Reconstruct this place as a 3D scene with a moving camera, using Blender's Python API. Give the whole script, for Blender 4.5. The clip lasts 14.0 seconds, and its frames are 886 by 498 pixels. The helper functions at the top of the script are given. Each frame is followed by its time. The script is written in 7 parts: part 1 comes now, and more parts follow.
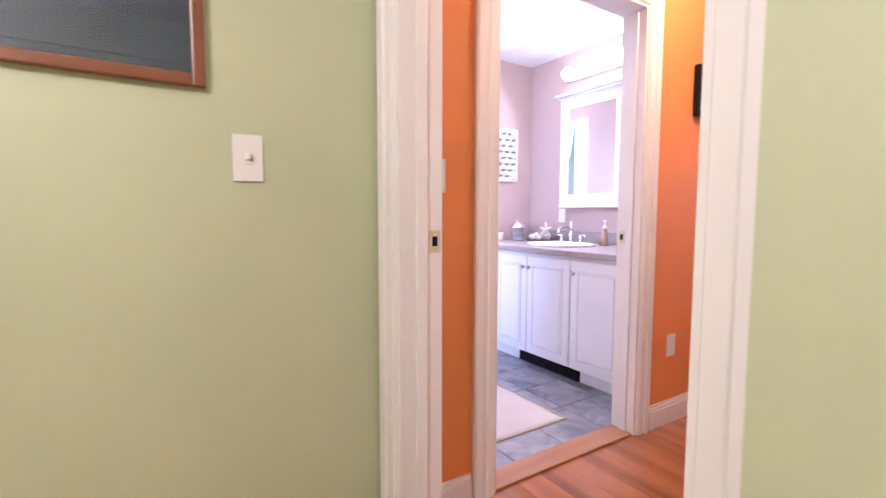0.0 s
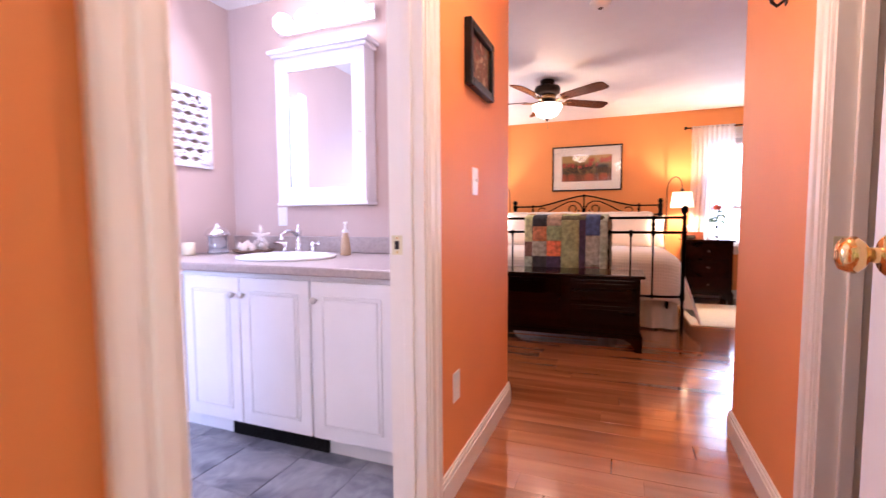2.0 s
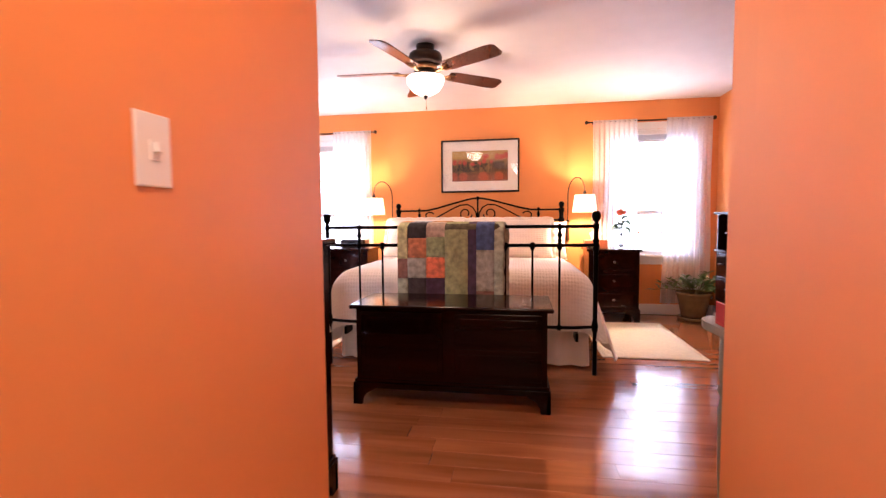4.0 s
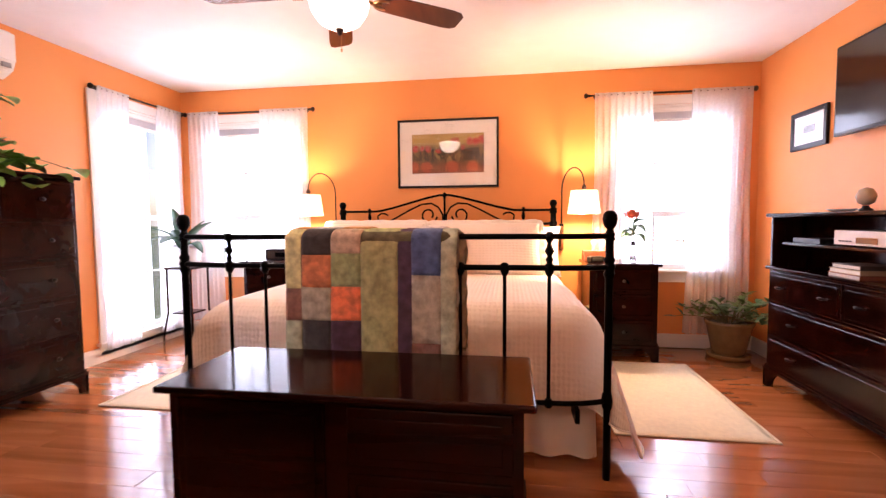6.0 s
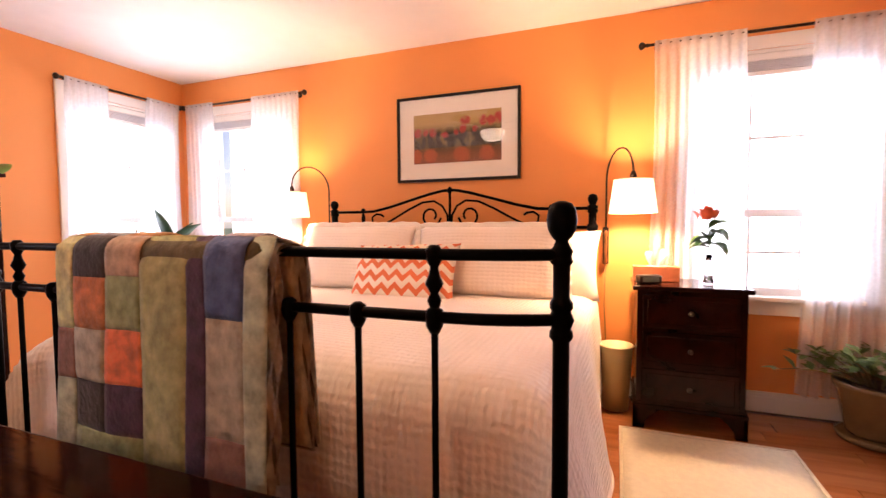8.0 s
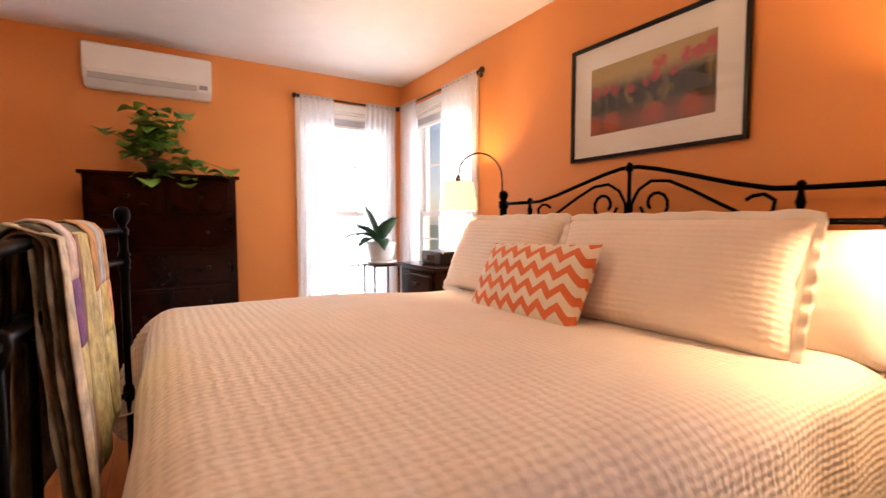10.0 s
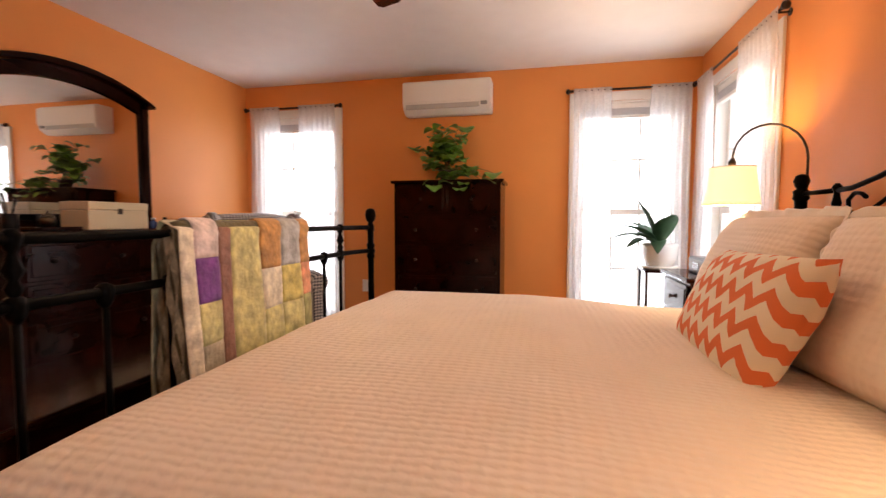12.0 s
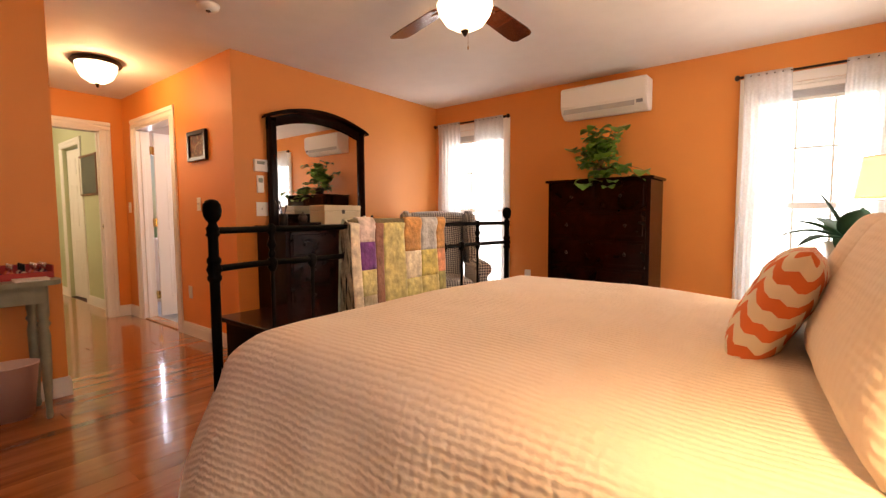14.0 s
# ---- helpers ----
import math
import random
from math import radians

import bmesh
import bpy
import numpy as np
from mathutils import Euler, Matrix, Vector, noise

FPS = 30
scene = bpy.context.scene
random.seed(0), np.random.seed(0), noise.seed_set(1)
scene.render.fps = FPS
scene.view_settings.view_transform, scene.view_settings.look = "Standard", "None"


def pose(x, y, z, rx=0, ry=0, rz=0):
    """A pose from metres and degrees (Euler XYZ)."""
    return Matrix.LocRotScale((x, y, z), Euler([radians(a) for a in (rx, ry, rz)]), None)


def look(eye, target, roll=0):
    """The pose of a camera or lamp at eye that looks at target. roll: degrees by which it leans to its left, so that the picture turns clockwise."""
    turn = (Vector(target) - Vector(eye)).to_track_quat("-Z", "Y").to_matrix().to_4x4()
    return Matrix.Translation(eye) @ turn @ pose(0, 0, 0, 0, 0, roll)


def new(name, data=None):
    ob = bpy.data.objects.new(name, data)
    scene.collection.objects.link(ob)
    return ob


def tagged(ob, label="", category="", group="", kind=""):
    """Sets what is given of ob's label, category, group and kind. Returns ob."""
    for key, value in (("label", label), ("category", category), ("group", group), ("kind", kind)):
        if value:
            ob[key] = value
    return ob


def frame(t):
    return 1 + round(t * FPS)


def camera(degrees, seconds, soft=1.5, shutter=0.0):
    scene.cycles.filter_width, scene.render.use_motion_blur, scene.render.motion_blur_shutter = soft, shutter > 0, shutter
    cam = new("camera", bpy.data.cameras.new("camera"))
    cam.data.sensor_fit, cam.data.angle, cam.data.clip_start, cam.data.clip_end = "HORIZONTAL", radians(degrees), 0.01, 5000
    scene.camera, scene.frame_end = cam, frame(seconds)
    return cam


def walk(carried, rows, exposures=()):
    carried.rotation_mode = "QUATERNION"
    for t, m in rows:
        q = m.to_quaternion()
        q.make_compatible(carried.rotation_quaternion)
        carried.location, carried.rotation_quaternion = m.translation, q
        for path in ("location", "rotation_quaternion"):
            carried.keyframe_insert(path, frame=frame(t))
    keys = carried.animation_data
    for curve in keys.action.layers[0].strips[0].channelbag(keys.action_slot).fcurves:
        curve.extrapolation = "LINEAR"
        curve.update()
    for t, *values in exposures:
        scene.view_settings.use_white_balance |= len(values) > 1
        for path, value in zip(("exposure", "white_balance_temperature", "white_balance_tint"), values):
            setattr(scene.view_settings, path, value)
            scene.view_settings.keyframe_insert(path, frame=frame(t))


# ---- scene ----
cam = camera(88.9, 14.0, soft=1.35, shutter=0.4)
PATH = [
    (0, (0.436, 1.034, 1.097), (1.5, 2.721, 0.945), 0.1),
    (0.5, (0.508, 1.272, 1.087), (1.821, 2.774, 0.948), -0.3),
    (1, (0.671, 1.504, 1.074), (2.197, 2.789, 0.931), -0.3),
    (1.5, (0.835, 1.676, 1.08), (2.553, 2.691, 0.937), -0.3),
    (2, (1.06, 1.779, 1.077), (2.918, 2.507, 0.938), -0.4),
    (2.5, (1.324, 1.826, 1.073), (3.247, 2.357, 0.937), -0.5),
    (3, (1.626, 1.842, 1.082), (3.578, 2.256, 0.945), -0.6),
    (3.5, (1.957, 1.817, 1.107), (3.921, 2.168, 0.969), -0.6),
    (6, (3.599, 1.661, 1.129), (5.573, 1.955, 1.006), -0.4),
    (6.5, (3.884, 1.572, 1.129), (5.858, 1.869, 1.008), -0.5),
    (7, (4.167, 1.454, 1.128), (6.134, 1.798, 1.014), -0.4),
    (7.2, (4.268, 1.394, 1.128), (6.225, 1.788, 1.016), -0.4),
    (9.3, (5.313, 0.866, 1.117), (6.753, 2.248, 0.999), -0.2),
    (9.5, (5.424, 0.852, 1.119), (6.769, 2.328, 0.999), -0.2),
    (10, (5.733, 0.833, 1.1), (6.786, 2.529, 0.981), -0.1),
    (10.5, (5.977, 0.873, 1.087), (6.652, 2.752, 0.967), -0.1),
    (11, (6.153, 0.946, 1.1), (6.433, 2.923, 0.981), 0.0),
    (11.5, (6.34, 0.942, 1.103), (6.212, 2.934, 0.981), 0.0),
    (12, (6.532, 0.824, 1.096), (6.106, 2.774, 0.974), -0.0),
    (12.5, (6.732, 0.683, 1.116), (6.019, 2.547, 0.992), -0.1),
    (13, (6.929, 0.591, 1.113), (5.944, 2.327, 0.983), -0.2),
    (13.5, (7.053, 0.547, 1.105), (5.899, 2.175, 0.97), -0.3),
    (14, (7.154, 0.514, 1.105), (5.926, 2.086, 0.964), -0.3),
]
EXPOSURES = [(0.0, -0.03, 5700, 27), (1.0, -0.02, 5850, 29), (2.5, 0.0, 6000, 33), (6.0, 0.05, 6900, 35), (7.2, 0.0, 7100, 36), (9.3, -0.56, 7600, 26), (12.0, -0.90, 8200, 23), (14.0, -0.78, 9600, 22)]
walk(cam, [(t, look(eye, target, roll)) for t, eye, target, roll in PATH], EXPOSURES)

# ---- world and light ----
world = bpy.data.worlds.new("world")
scene.world = world
world.use_nodes = True
wn = world.node_tree
sky = wn.nodes.new("ShaderNodeTexSky")
sky.sky_type, sky.sun_disc = "NISHITA", False
sky.sun_elevation, sky.sun_rotation = radians(38), radians(200)
wn.links.new(sky.outputs[0], wn.nodes["Background"].inputs[0])
wn.nodes["Background"].inputs[1].default_value = 0.15


def lamp(name, kind, energy, colour, m, size=0.1, size_y=None):
    d = bpy.data.lights.new(name, kind)
    d.energy, d.color = energy, colour
    if kind == "AREA":
        d.shape, d.size, d.size_y = "RECTANGLE", size, size_y or size
    elif kind == "SUN":
        d.angle = size
    else:
        d.shadow_soft_size = size
    ob = new(name, d)
    ob.matrix_world = m
    return ob


DAY = (0.68, 0.825, 1.0)
WARM = (1.0, 0.72, 0.42)
lamp("sun", "SUN", 2.5, (1.0, 0.95, 0.88), pose(0, 0, 5, 52, 0, -20), radians(0.5))
# sky light standing in the window openings
lamp("sky_at_window_a", "AREA", 95, DAY, look((7.24, 5.36, 1.13), (7.24, 3.0, 1.13)), 1.1, 2.4)
lamp("sky_at_window_b", "AREA", 95, DAY, look((4.16, 5.36, 1.13), (4.16, 3.0, 1.13)), 1.1, 2.4)
lamp("sky_at_window_c", "AREA", 80, DAY, look((8.2, 0.27, 1.4), (5.5, 0.27, 1.4)), 1.2, 1.9)
lamp("sky_at_window_d", "AREA", 80, DAY, look((8.2, 4.19, 1.4), (5.5, 4.19, 1.4)), 1.2, 1.9)
lamp("sky_at_bath_window", "AREA", 50, (0.56, 0.71, 1.0), look((2.60, 4.45, 1.58), (2.3, 2.0, 1.2)), 0.4, 1.0)
# added fill for the vanity fronts, behind an unseen, made-up opening
lamp("fill_at_bath_west_hole", "AREA", 85, (0.52, 0.68, 1.0), look((0.36, 3.3, 1.4), (2.6, 3.3, 0.6)), 0.9, 1.1)
lamp("fan_bulb", "POINT", 34, WARM, pose(5.765, 2.485, 2.15), 0.06)
lamp("wall_lamp_bulb_a", "POINT", 78, WARM, pose(7.50, 1.05, 1.27), 0.04)
lamp("wall_lamp_bulb_b", "POINT", 60, WARM, pose(7.50, 3.46, 1.27), 0.04)
lamp("hall_bulb", "POINT", 30, WARM, pose(2.45, 1.80, 2.27), 0.07)
lamp("vanity_bulb", "AREA", 25, (0.90, 0.86, 0.98), look((3.2, 3.4, 2.2), (2.2, 3.3, 1.4)), 0.6, 0.12)
lamp("green_hall_bulb", "POINT", 90, (1.0, 0.93, 0.82), pose(-0.6, 0.9, 2.2), 0.1)


# ---- materials ----
def mat(name, colour, rough=0.5, metal=0.0, vary=0.06, scale=6.0, bump=0.05, bump_scale=150.0, spec=0.5, trans=0.0, sheen=0.0, coat=0.0, obj_vary=0.0, emit=0.0):
    m = bpy.data.materials.new(name)
    m.use_nodes = True
    nt = m.node_tree
    N, L = nt.nodes, nt.links
    b = N["Principled BSDF"]
    tc = N.new("ShaderNodeTexCoord")
    nz = N.new("ShaderNodeTexNoise")
    nz.inputs["Scale"].default_value, nz.inputs["Detail"].default_value = scale, 5
    L.new(tc.outputs["Object"], nz.inputs["Vector"])
    hs = N.new("ShaderNodeHueSaturation")
    hs.inputs["Color"].default_value = (*colour, 1)
    mr = N.new("ShaderNodeMapRange")
    mr.inputs[1].default_value, mr.inputs[2].default_value = 0.3, 0.7
    mr.inputs[3].default_value, mr.inputs[4].default_value = 1 - vary, 1 + vary
    L.new(nz.outputs[0], mr.inputs[0])
    val = mr.outputs[0]
    if obj_vary:
        oi = N.new("ShaderNodeObjectInfo")
        ma = N.new("ShaderNodeMapRange")
        ma.inputs[3].default_value, ma.inputs[4].default_value = 1 - obj_vary, 1 + obj_vary
        L.new(oi.outputs["Random"], ma.inputs[0])
        mu = N.new("ShaderNodeMath")
        mu.operation = "MULTIPLY"
        L.new(val, mu.inputs[0])
        L.new(ma.outputs[0], mu.inputs[1])
        val = mu.outputs[0]
    L.new(val, hs.inputs["Value"])
    L.new(hs.outputs[0], b.inputs["Base Color"])
    b.inputs["Roughness"].default_value, b.inputs["Metallic"].default_value = rough, metal
    b.inputs["Specular IOR Level"].default_value = spec
    b.inputs["Transmission Weight"].default_value = trans
    b.inputs["Sheen Weight"].default_value = sheen
    b.inputs["Coat Weight"].default_value = coat
    b.inputs["Coat Roughness"].default_value = 0.08
    if emit:
        b.inputs["Emission Color"].default_value = (*colour, 1)
        b.inputs["Emission Strength"].default_value = emit
    if bump:
        n2 = N.new("ShaderNodeTexNoise")
        n2.inputs["Scale"].default_value, n2.inputs["Detail"].default_value = bump_scale, 3
        L.new(tc.outputs["Object"], n2.inputs["Vector"])
        bp = N.new("ShaderNodeBump")
        bp.inputs["Strength"].default_value, bp.inputs["Distance"].default_value = bump, 0.01
        L.new(n2.outputs[0], bp.inputs["Height"])
        L.new(bp.outputs[0], b.inputs["Normal"])
    return m


def wood(name, dark, light, rough, along="y", ring=9.0, obj_vary=0.0, coat=0.0, knots=0.0):
    """Grain stretched along one axis, with fine pores and an offset from piece to piece."""
    m = bpy.data.materials.new(name)
    m.use_nodes = True
    N, L = m.node_tree.nodes, m.node_tree.links
    b = N["Principled BSDF"]
    tc, mp = N.new("ShaderNodeTexCoord"), N.new("ShaderNodeMapping")
    L.new(tc.outputs["Object"], mp.inputs["Vector"])
    s = {"x": (0.09, 1, 1), "y": (1, 0.09, 1), "z": (1, 1, 0.09)}[along]
    mp.inputs["Scale"].default_value = [ring * k for k in s]
    oi = N.new("ShaderNodeObjectInfo")
    sc = N.new("ShaderNodeMath")
    sc.operation = "MULTIPLY"
    sc.inputs[1].default_value = 40.0
    L.new(oi.outputs["Random"], sc.inputs[0])
    nz = N.new("ShaderNodeTexNoise")
    nz.noise_dimensions = "4D"
    nz.inputs["Scale"].default_value, nz.inputs["Detail"].default_value, nz.inputs["Distortion"].default_value = 1.0, 6, 0.8
    L.new(mp.outputs[0], nz.inputs["Vector"])
    L.new(sc.outputs[0], nz.inputs["W"])
    cr = N.new("ShaderNodeValToRGB")
    cr.color_ramp.elements[0].position, cr.color_ramp.elements[1].position = 0.32, 0.68
    cr.color_ramp.elements[0].color, cr.color_ramp.elements[1].color = (*dark, 1), (*light, 1)
    L.new(nz.outputs[0], cr.inputs[0])
    hs = N.new("ShaderNodeHueSaturation")
    ma = N.new("ShaderNodeMapRange")
    ma.inputs[3].default_value, ma.inputs[4].default_value = 1 - obj_vary, 1 + obj_vary
    L.new(oi.outputs["Random"], ma.inputs[0])
    L.new(ma.outputs[0], hs.inputs["Value"])
    L.new(cr.outputs[0], hs.inputs["Color"])
    col = hs.outputs[0]
    if knots:
        kn = N.new("ShaderNodeTexNoise")
        kn.inputs["Scale"].default_value, kn.inputs["Detail"].default_value = 0.55, 1
        L.new(mp.outputs[0], kn.inputs["Vector"])
        kr = N.new("ShaderNodeMapRange")
        kr.inputs[1].default_value, kr.inputs[2].default_value = 0.68, 0.78
        kr.inputs[4].default_value = knots
        L.new(kn.outputs[0], kr.inputs[0])
        mx = N.new("ShaderNodeMixRGB")
        mx.blend_type = "MULTIPLY"
        mx.inputs[2].default_value = (0.25, 0.13, 0.08, 1)
        L.new(kr.outputs[0], mx.inputs[0])
        L.new(col, mx.inputs[1])
        col = mx.outputs[0]
    L.new(col, b.inputs["Base Color"])
    b.inputs["Roughness"].default_value = rough
    b.inputs["Coat Weight"].default_value, b.inputs["Coat Roughness"].default_value = coat, 0.07
    n2 = N.new("ShaderNodeTexNoise")
    n2.inputs["Scale"].default_value = 14.0
    L.new(mp.outputs[0], n2.inputs["Vector"])
    bp = N.new("ShaderNodeBump")
    bp.inputs["Strength"].default_value, bp.inputs["Distance"].default_value = 0.06, 0.004
    L.new(n2.outputs[0], bp.inputs["Height"])
    L.new(bp.outputs[0], b.inputs["Normal"])
    return m


def sheer_cloth(name, colour, see):
    m = bpy.data.materials.new(name)
    m.use_nodes = True
    N, L = m.node_tree.nodes, m.node_tree.links
    out = N["Material Output"]
    N.remove(N["Principled BSDF"])
    df, tl, tr = N.new("ShaderNodeBsdfDiffuse"), N.new("ShaderNodeBsdfTranslucent"), N.new("ShaderNodeBsdfTransparent")
    df.inputs[0].default_value = tl.inputs[0].default_value = (*colour, 1)
    a, c = N.new("ShaderNodeMixShader"), N.new("ShaderNodeMixShader")
    a.inputs[0].default_value = 0.55
    L.new(df.outputs[0], a.inputs[1])
    L.new(tl.outputs[0], a.inputs[2])
    tc, nz, mr = N.new("ShaderNodeTexCoord"), N.new("ShaderNodeTexNoise"), N.new("ShaderNodeMapRange")
    nz.inputs["Scale"].default_value = 60
    L.new(tc.outputs["Object"], nz.inputs["Vector"])
    mr.inputs[3].default_value, mr.inputs[4].default_value = see - 0.1, see + 0.1
    L.new(nz.outputs[0], mr.inputs[0])
    L.new(mr.outputs[0], c.inputs[0])
    L.new(a.outputs[0], c.inputs[1])
    L.new(tr.outputs[0], c.inputs[2])
    L.new(c.outputs[0], out.inputs[0])
    return m


def glow(name, colour, strength):
    m = bpy.data.materials.new(name)
    m.use_nodes = True
    b = m.node_tree.nodes["Principled BSDF"]
    b.inputs["Base Color"].default_value = (0.85, 0.83, 0.78, 1)
    b.inputs["Roughness"].default_value = 0.4
    b.inputs["Emission Color"].default_value, b.inputs["Emission Strength"].default_value = (*colour, 1), strength
    return m


def glass(name, colour=(1, 1, 1), rough=0.0):
    m = bpy.data.materials.new(name)
    m.use_nodes = True
    b = m.node_tree.nodes["Principled BSDF"]
    b.inputs["Base Color"].default_value = (*colour, 1)
    b.inputs["Transmission Weight"].default_value, b.inputs["Roughness"].default_value, b.inputs["IOR"].default_value = 1.0, rough, 1.45
    return m


def silver(name):
    m = bpy.data.materials.new(name)
    m.use_nodes = True
    N, L = m.node_tree.nodes, m.node_tree.links
    N.remove(N["Principled BSDF"])
    g = N.new("ShaderNodeBsdfGlossy")
    g.inputs["Color"].default_value, g.inputs["Roughness"].default_value = (0.86, 0.87, 0.87, 1), 0.0
    L.new(g.outputs[0], N["Material Output"].inputs[0])
    return m


ORANGE = mat("orange_paint", (0.78, 0.285, 0.075), 0.55, vary=0.03, scale=2.5, bump=0.04, bump_scale=220)
GREEN = mat("green_paint", (0.50, 0.54, 0.34), 0.55, vary=0.03, scale=2.5, bump=0.04, bump_scale=220)
BEIGE = mat("beige_paint", (0.56, 0.42, 0.36), 0.5, vary=0.03, scale=2.5, bump=0.04, bump_scale=220)
CEIL = mat("ceiling_paint", (0.80, 0.78, 0.75), 0.7, vary=0.02, bump=0.1, bump_scale=300)
WHITE = mat("white_trim_paint", (0.82, 0.79, 0.74), 0.34, vary=0.012, scale=2.0, bump=0.008, bump_scale=60)
PLASTIC = mat("white_plastic", (0.80, 0.79, 0.75), 0.3, vary=0.01, bump=0.0)
PLANK = wood("oak_plank", (0.255, 0.074, 0.024), (0.46, 0.165, 0.058), 0.14, "y", 9.0, 0.12, 0.55, 0.7)
CHERRY = wood("dark_cherry", (0.005, 0.001, 0.0008), (0.019, 0.0034, 0.0017), 0.13, "y", 8.0, 0.0, 0.0)
CHERRY_Z = wood("dark_cherry_upright", (0.005, 0.001, 0.0008), (0.019, 0.0034, 0.0017), 0.16, "z", 8.0, 0.0, 0.0)
for m in (CHERRY, CHERRY_Z):
    m.node_tree.nodes["Principled BSDF"].inputs["Specular IOR Level"].default_value = 0.13
IRON = mat("black_iron", (0.0022, 0.002, 0.002), 0.33, 0.0, vary=0.2, scale=20, bump=0.05, bump_scale=90, spec=0.04)
BRONZE = mat("oiled_bronze", (0.035, 0.022, 0.016), 0.35, 0.8, vary=0.2, scale=20)
BRASS = mat("polished_brass", (0.80, 0.56, 0.24), 0.15, 1.0, vary=0.05)
CHROME = mat("chrome", (0.8, 0.8, 0.82), 0.1, 1.0, vary=0.02, bump=0)
NICKEL = mat("brushed_nickel", (0.62, 0.60, 0.56), 0.3, 1.0, vary=0.05)
SHEER = sheer_cloth("sheer_voile", (0.92, 0.92, 0.93), 0.35)
GLASS = glass("window_glass")
MIRROR = silver("mirror_silver")
SHADE = glow("lamp_shade_linen", (1.0, 0.75, 0.42), 2.3)
GLOBE = glow("frosted_globe", (1.0, 0.86, 0.66), 8.0)
BEDSPREAD = mat("ribbed_coverlet", (0.85, 0.74, 0.63), 0.85, vary=0.03, bump=0.2, bump_scale=260, sheen=0.2)
LINEN = mat("white_linen", (0.82, 0.74, 0.66), 0.85, vary=0.03, bump=0.2, bump_scale=300, sheen=0.2)
BLACK = mat("black_frame", (0.007, 0.006, 0.006), 0.28, vary=0.1, spec=0.2)
SCREEN = mat("tv_screen", (0.006, 0.006, 0.008), 0.12, vary=0.0, bump=0)
RUG = mat("cream_rug", (0.80, 0.72, 0.54), 0.95, vary=0.06, scale=40, bump=0.6, bump_scale=400)
LEAF = mat("leaf_green", (0.05, 0.13, 0.03), 0.4, vary=0.3, scale=12, bump=0.1)


# ---- building blocks ----
def add_box(bm, x0, x1, y0, y1, z0, z1, bevel=0.0, seg=2):
    m = Matrix.LocRotScale(((x0 + x1) / 2, (y0 + y1) / 2, (z0 + z1) / 2), None, (abs(x1 - x0), abs(y1 - y0), abs(z1 - z0)))
    r = bmesh.ops.create_cube(bm, size=1, matrix=m)
    if bevel:
        es = list({e for v in r["verts"] for e in v.link_edges})
        bmesh.ops.bevel(bm, geom=es, offset=bevel, segments=seg, affect="EDGES", profile=0.5, clamp_overlap=True)
    return r["verts"]


def add_tube(bm, pts, r, seg=10, caps=True):
    """A round bar through pts; r is one radius or one for each point."""
    pts = [Vector(p) for p in pts]
    rs = r if isinstance(r, (list, tuple)) else [r] * len(pts)
    rings, up = [], None
    for i, p in enumerate(pts):
        d = (pts[min(i + 1, len(pts) - 1)] - pts[max(i - 1, 0)]).normalized()
        if up is None:
            up = d.orthogonal().normalized()
        side = d.cross(up)
        side = side.normalized() if side.length > 1e-6 else d.orthogonal().normalized()
        up = side.cross(d).normalized()
        rings.append([bm.verts.new(p + (math.cos(a) * up + math.sin(a) * side) * rs[i]) for a in [2 * math.pi * k / seg for k in range(seg)]])
    for a, b in zip(rings, rings[1:]):
        for k in range(seg):
            f = bm.faces.new((a[k], a[(k + 1) % seg], b[(k + 1) % seg], b[k]))
            f.smooth = True
    if caps:
        bm.faces.new(rings[0][::-1])
        bm.faces.new(rings[-1])


def add_lathe(bm, profile, centre, seg=20, squash=(1, 1)):
    """A turned shape: profile of (radius, height) round a vertical axis at centre."""
    c = Vector(centre)
    rings = []
    for r, z in profile:
        rings.append([bm.verts.new(c + Vector((math.cos(a) * max(r, 1e-4) * squash[0], math.sin(a) * max(r, 1e-4) * squash[1], z))) for a in [2 * math.pi * k / seg for k in range(seg)]])
    for a, b in zip(rings, rings[1:]):
        for k in range(seg):
            f = bm.faces.new((a[k], a[(k + 1) % seg], b[(k + 1) % seg], b[k]))
            f.smooth = True
    bm.faces.new(rings[0][::-1])
    bm.faces.new(rings[-1])


def add_grid(bm, nu, nv, fn, smooth=True, close_u=False):
    """A sheet: fn(u, v) with u, v in 0..1 gives each point."""
    vs = [[bm.verts.new(fn(i / nu, j / nv)) for j in range(nv + 1)] for i in range(nu + (0 if close_u else 1))]
    n = len(vs)
    for i in range(nu):
        for j in range(nv):
            f = bm.faces.new((vs[i][j], vs[(i + 1) % n][j], vs[(i + 1) % n][j + 1], vs[i][j + 1]))
            f.smooth = smooth
    return vs


def thicken(bm, faces, t):
    """Gives a sheet a thickness."""
    bm.normal_update()
    bmesh.ops.solidify(bm, geom=faces, thickness=t)


def thing(name, label, category, at, rot=0, group="", kind=""):
    e = new(name)
    e.empty_display_size = 0.1
    e.location = at
    e.rotation_euler = (0, 0, radians(rot))
    return tagged(e, label, category, group, kind)


def finish(bm, name, material):
    bmesh.ops.recalc_face_normals(bm, faces=bm.faces[:])
    me = bpy.data.meshes.new(name)
    bm.to_mesh(me)
    bm.free()
    me.materials.append(material)
    return me


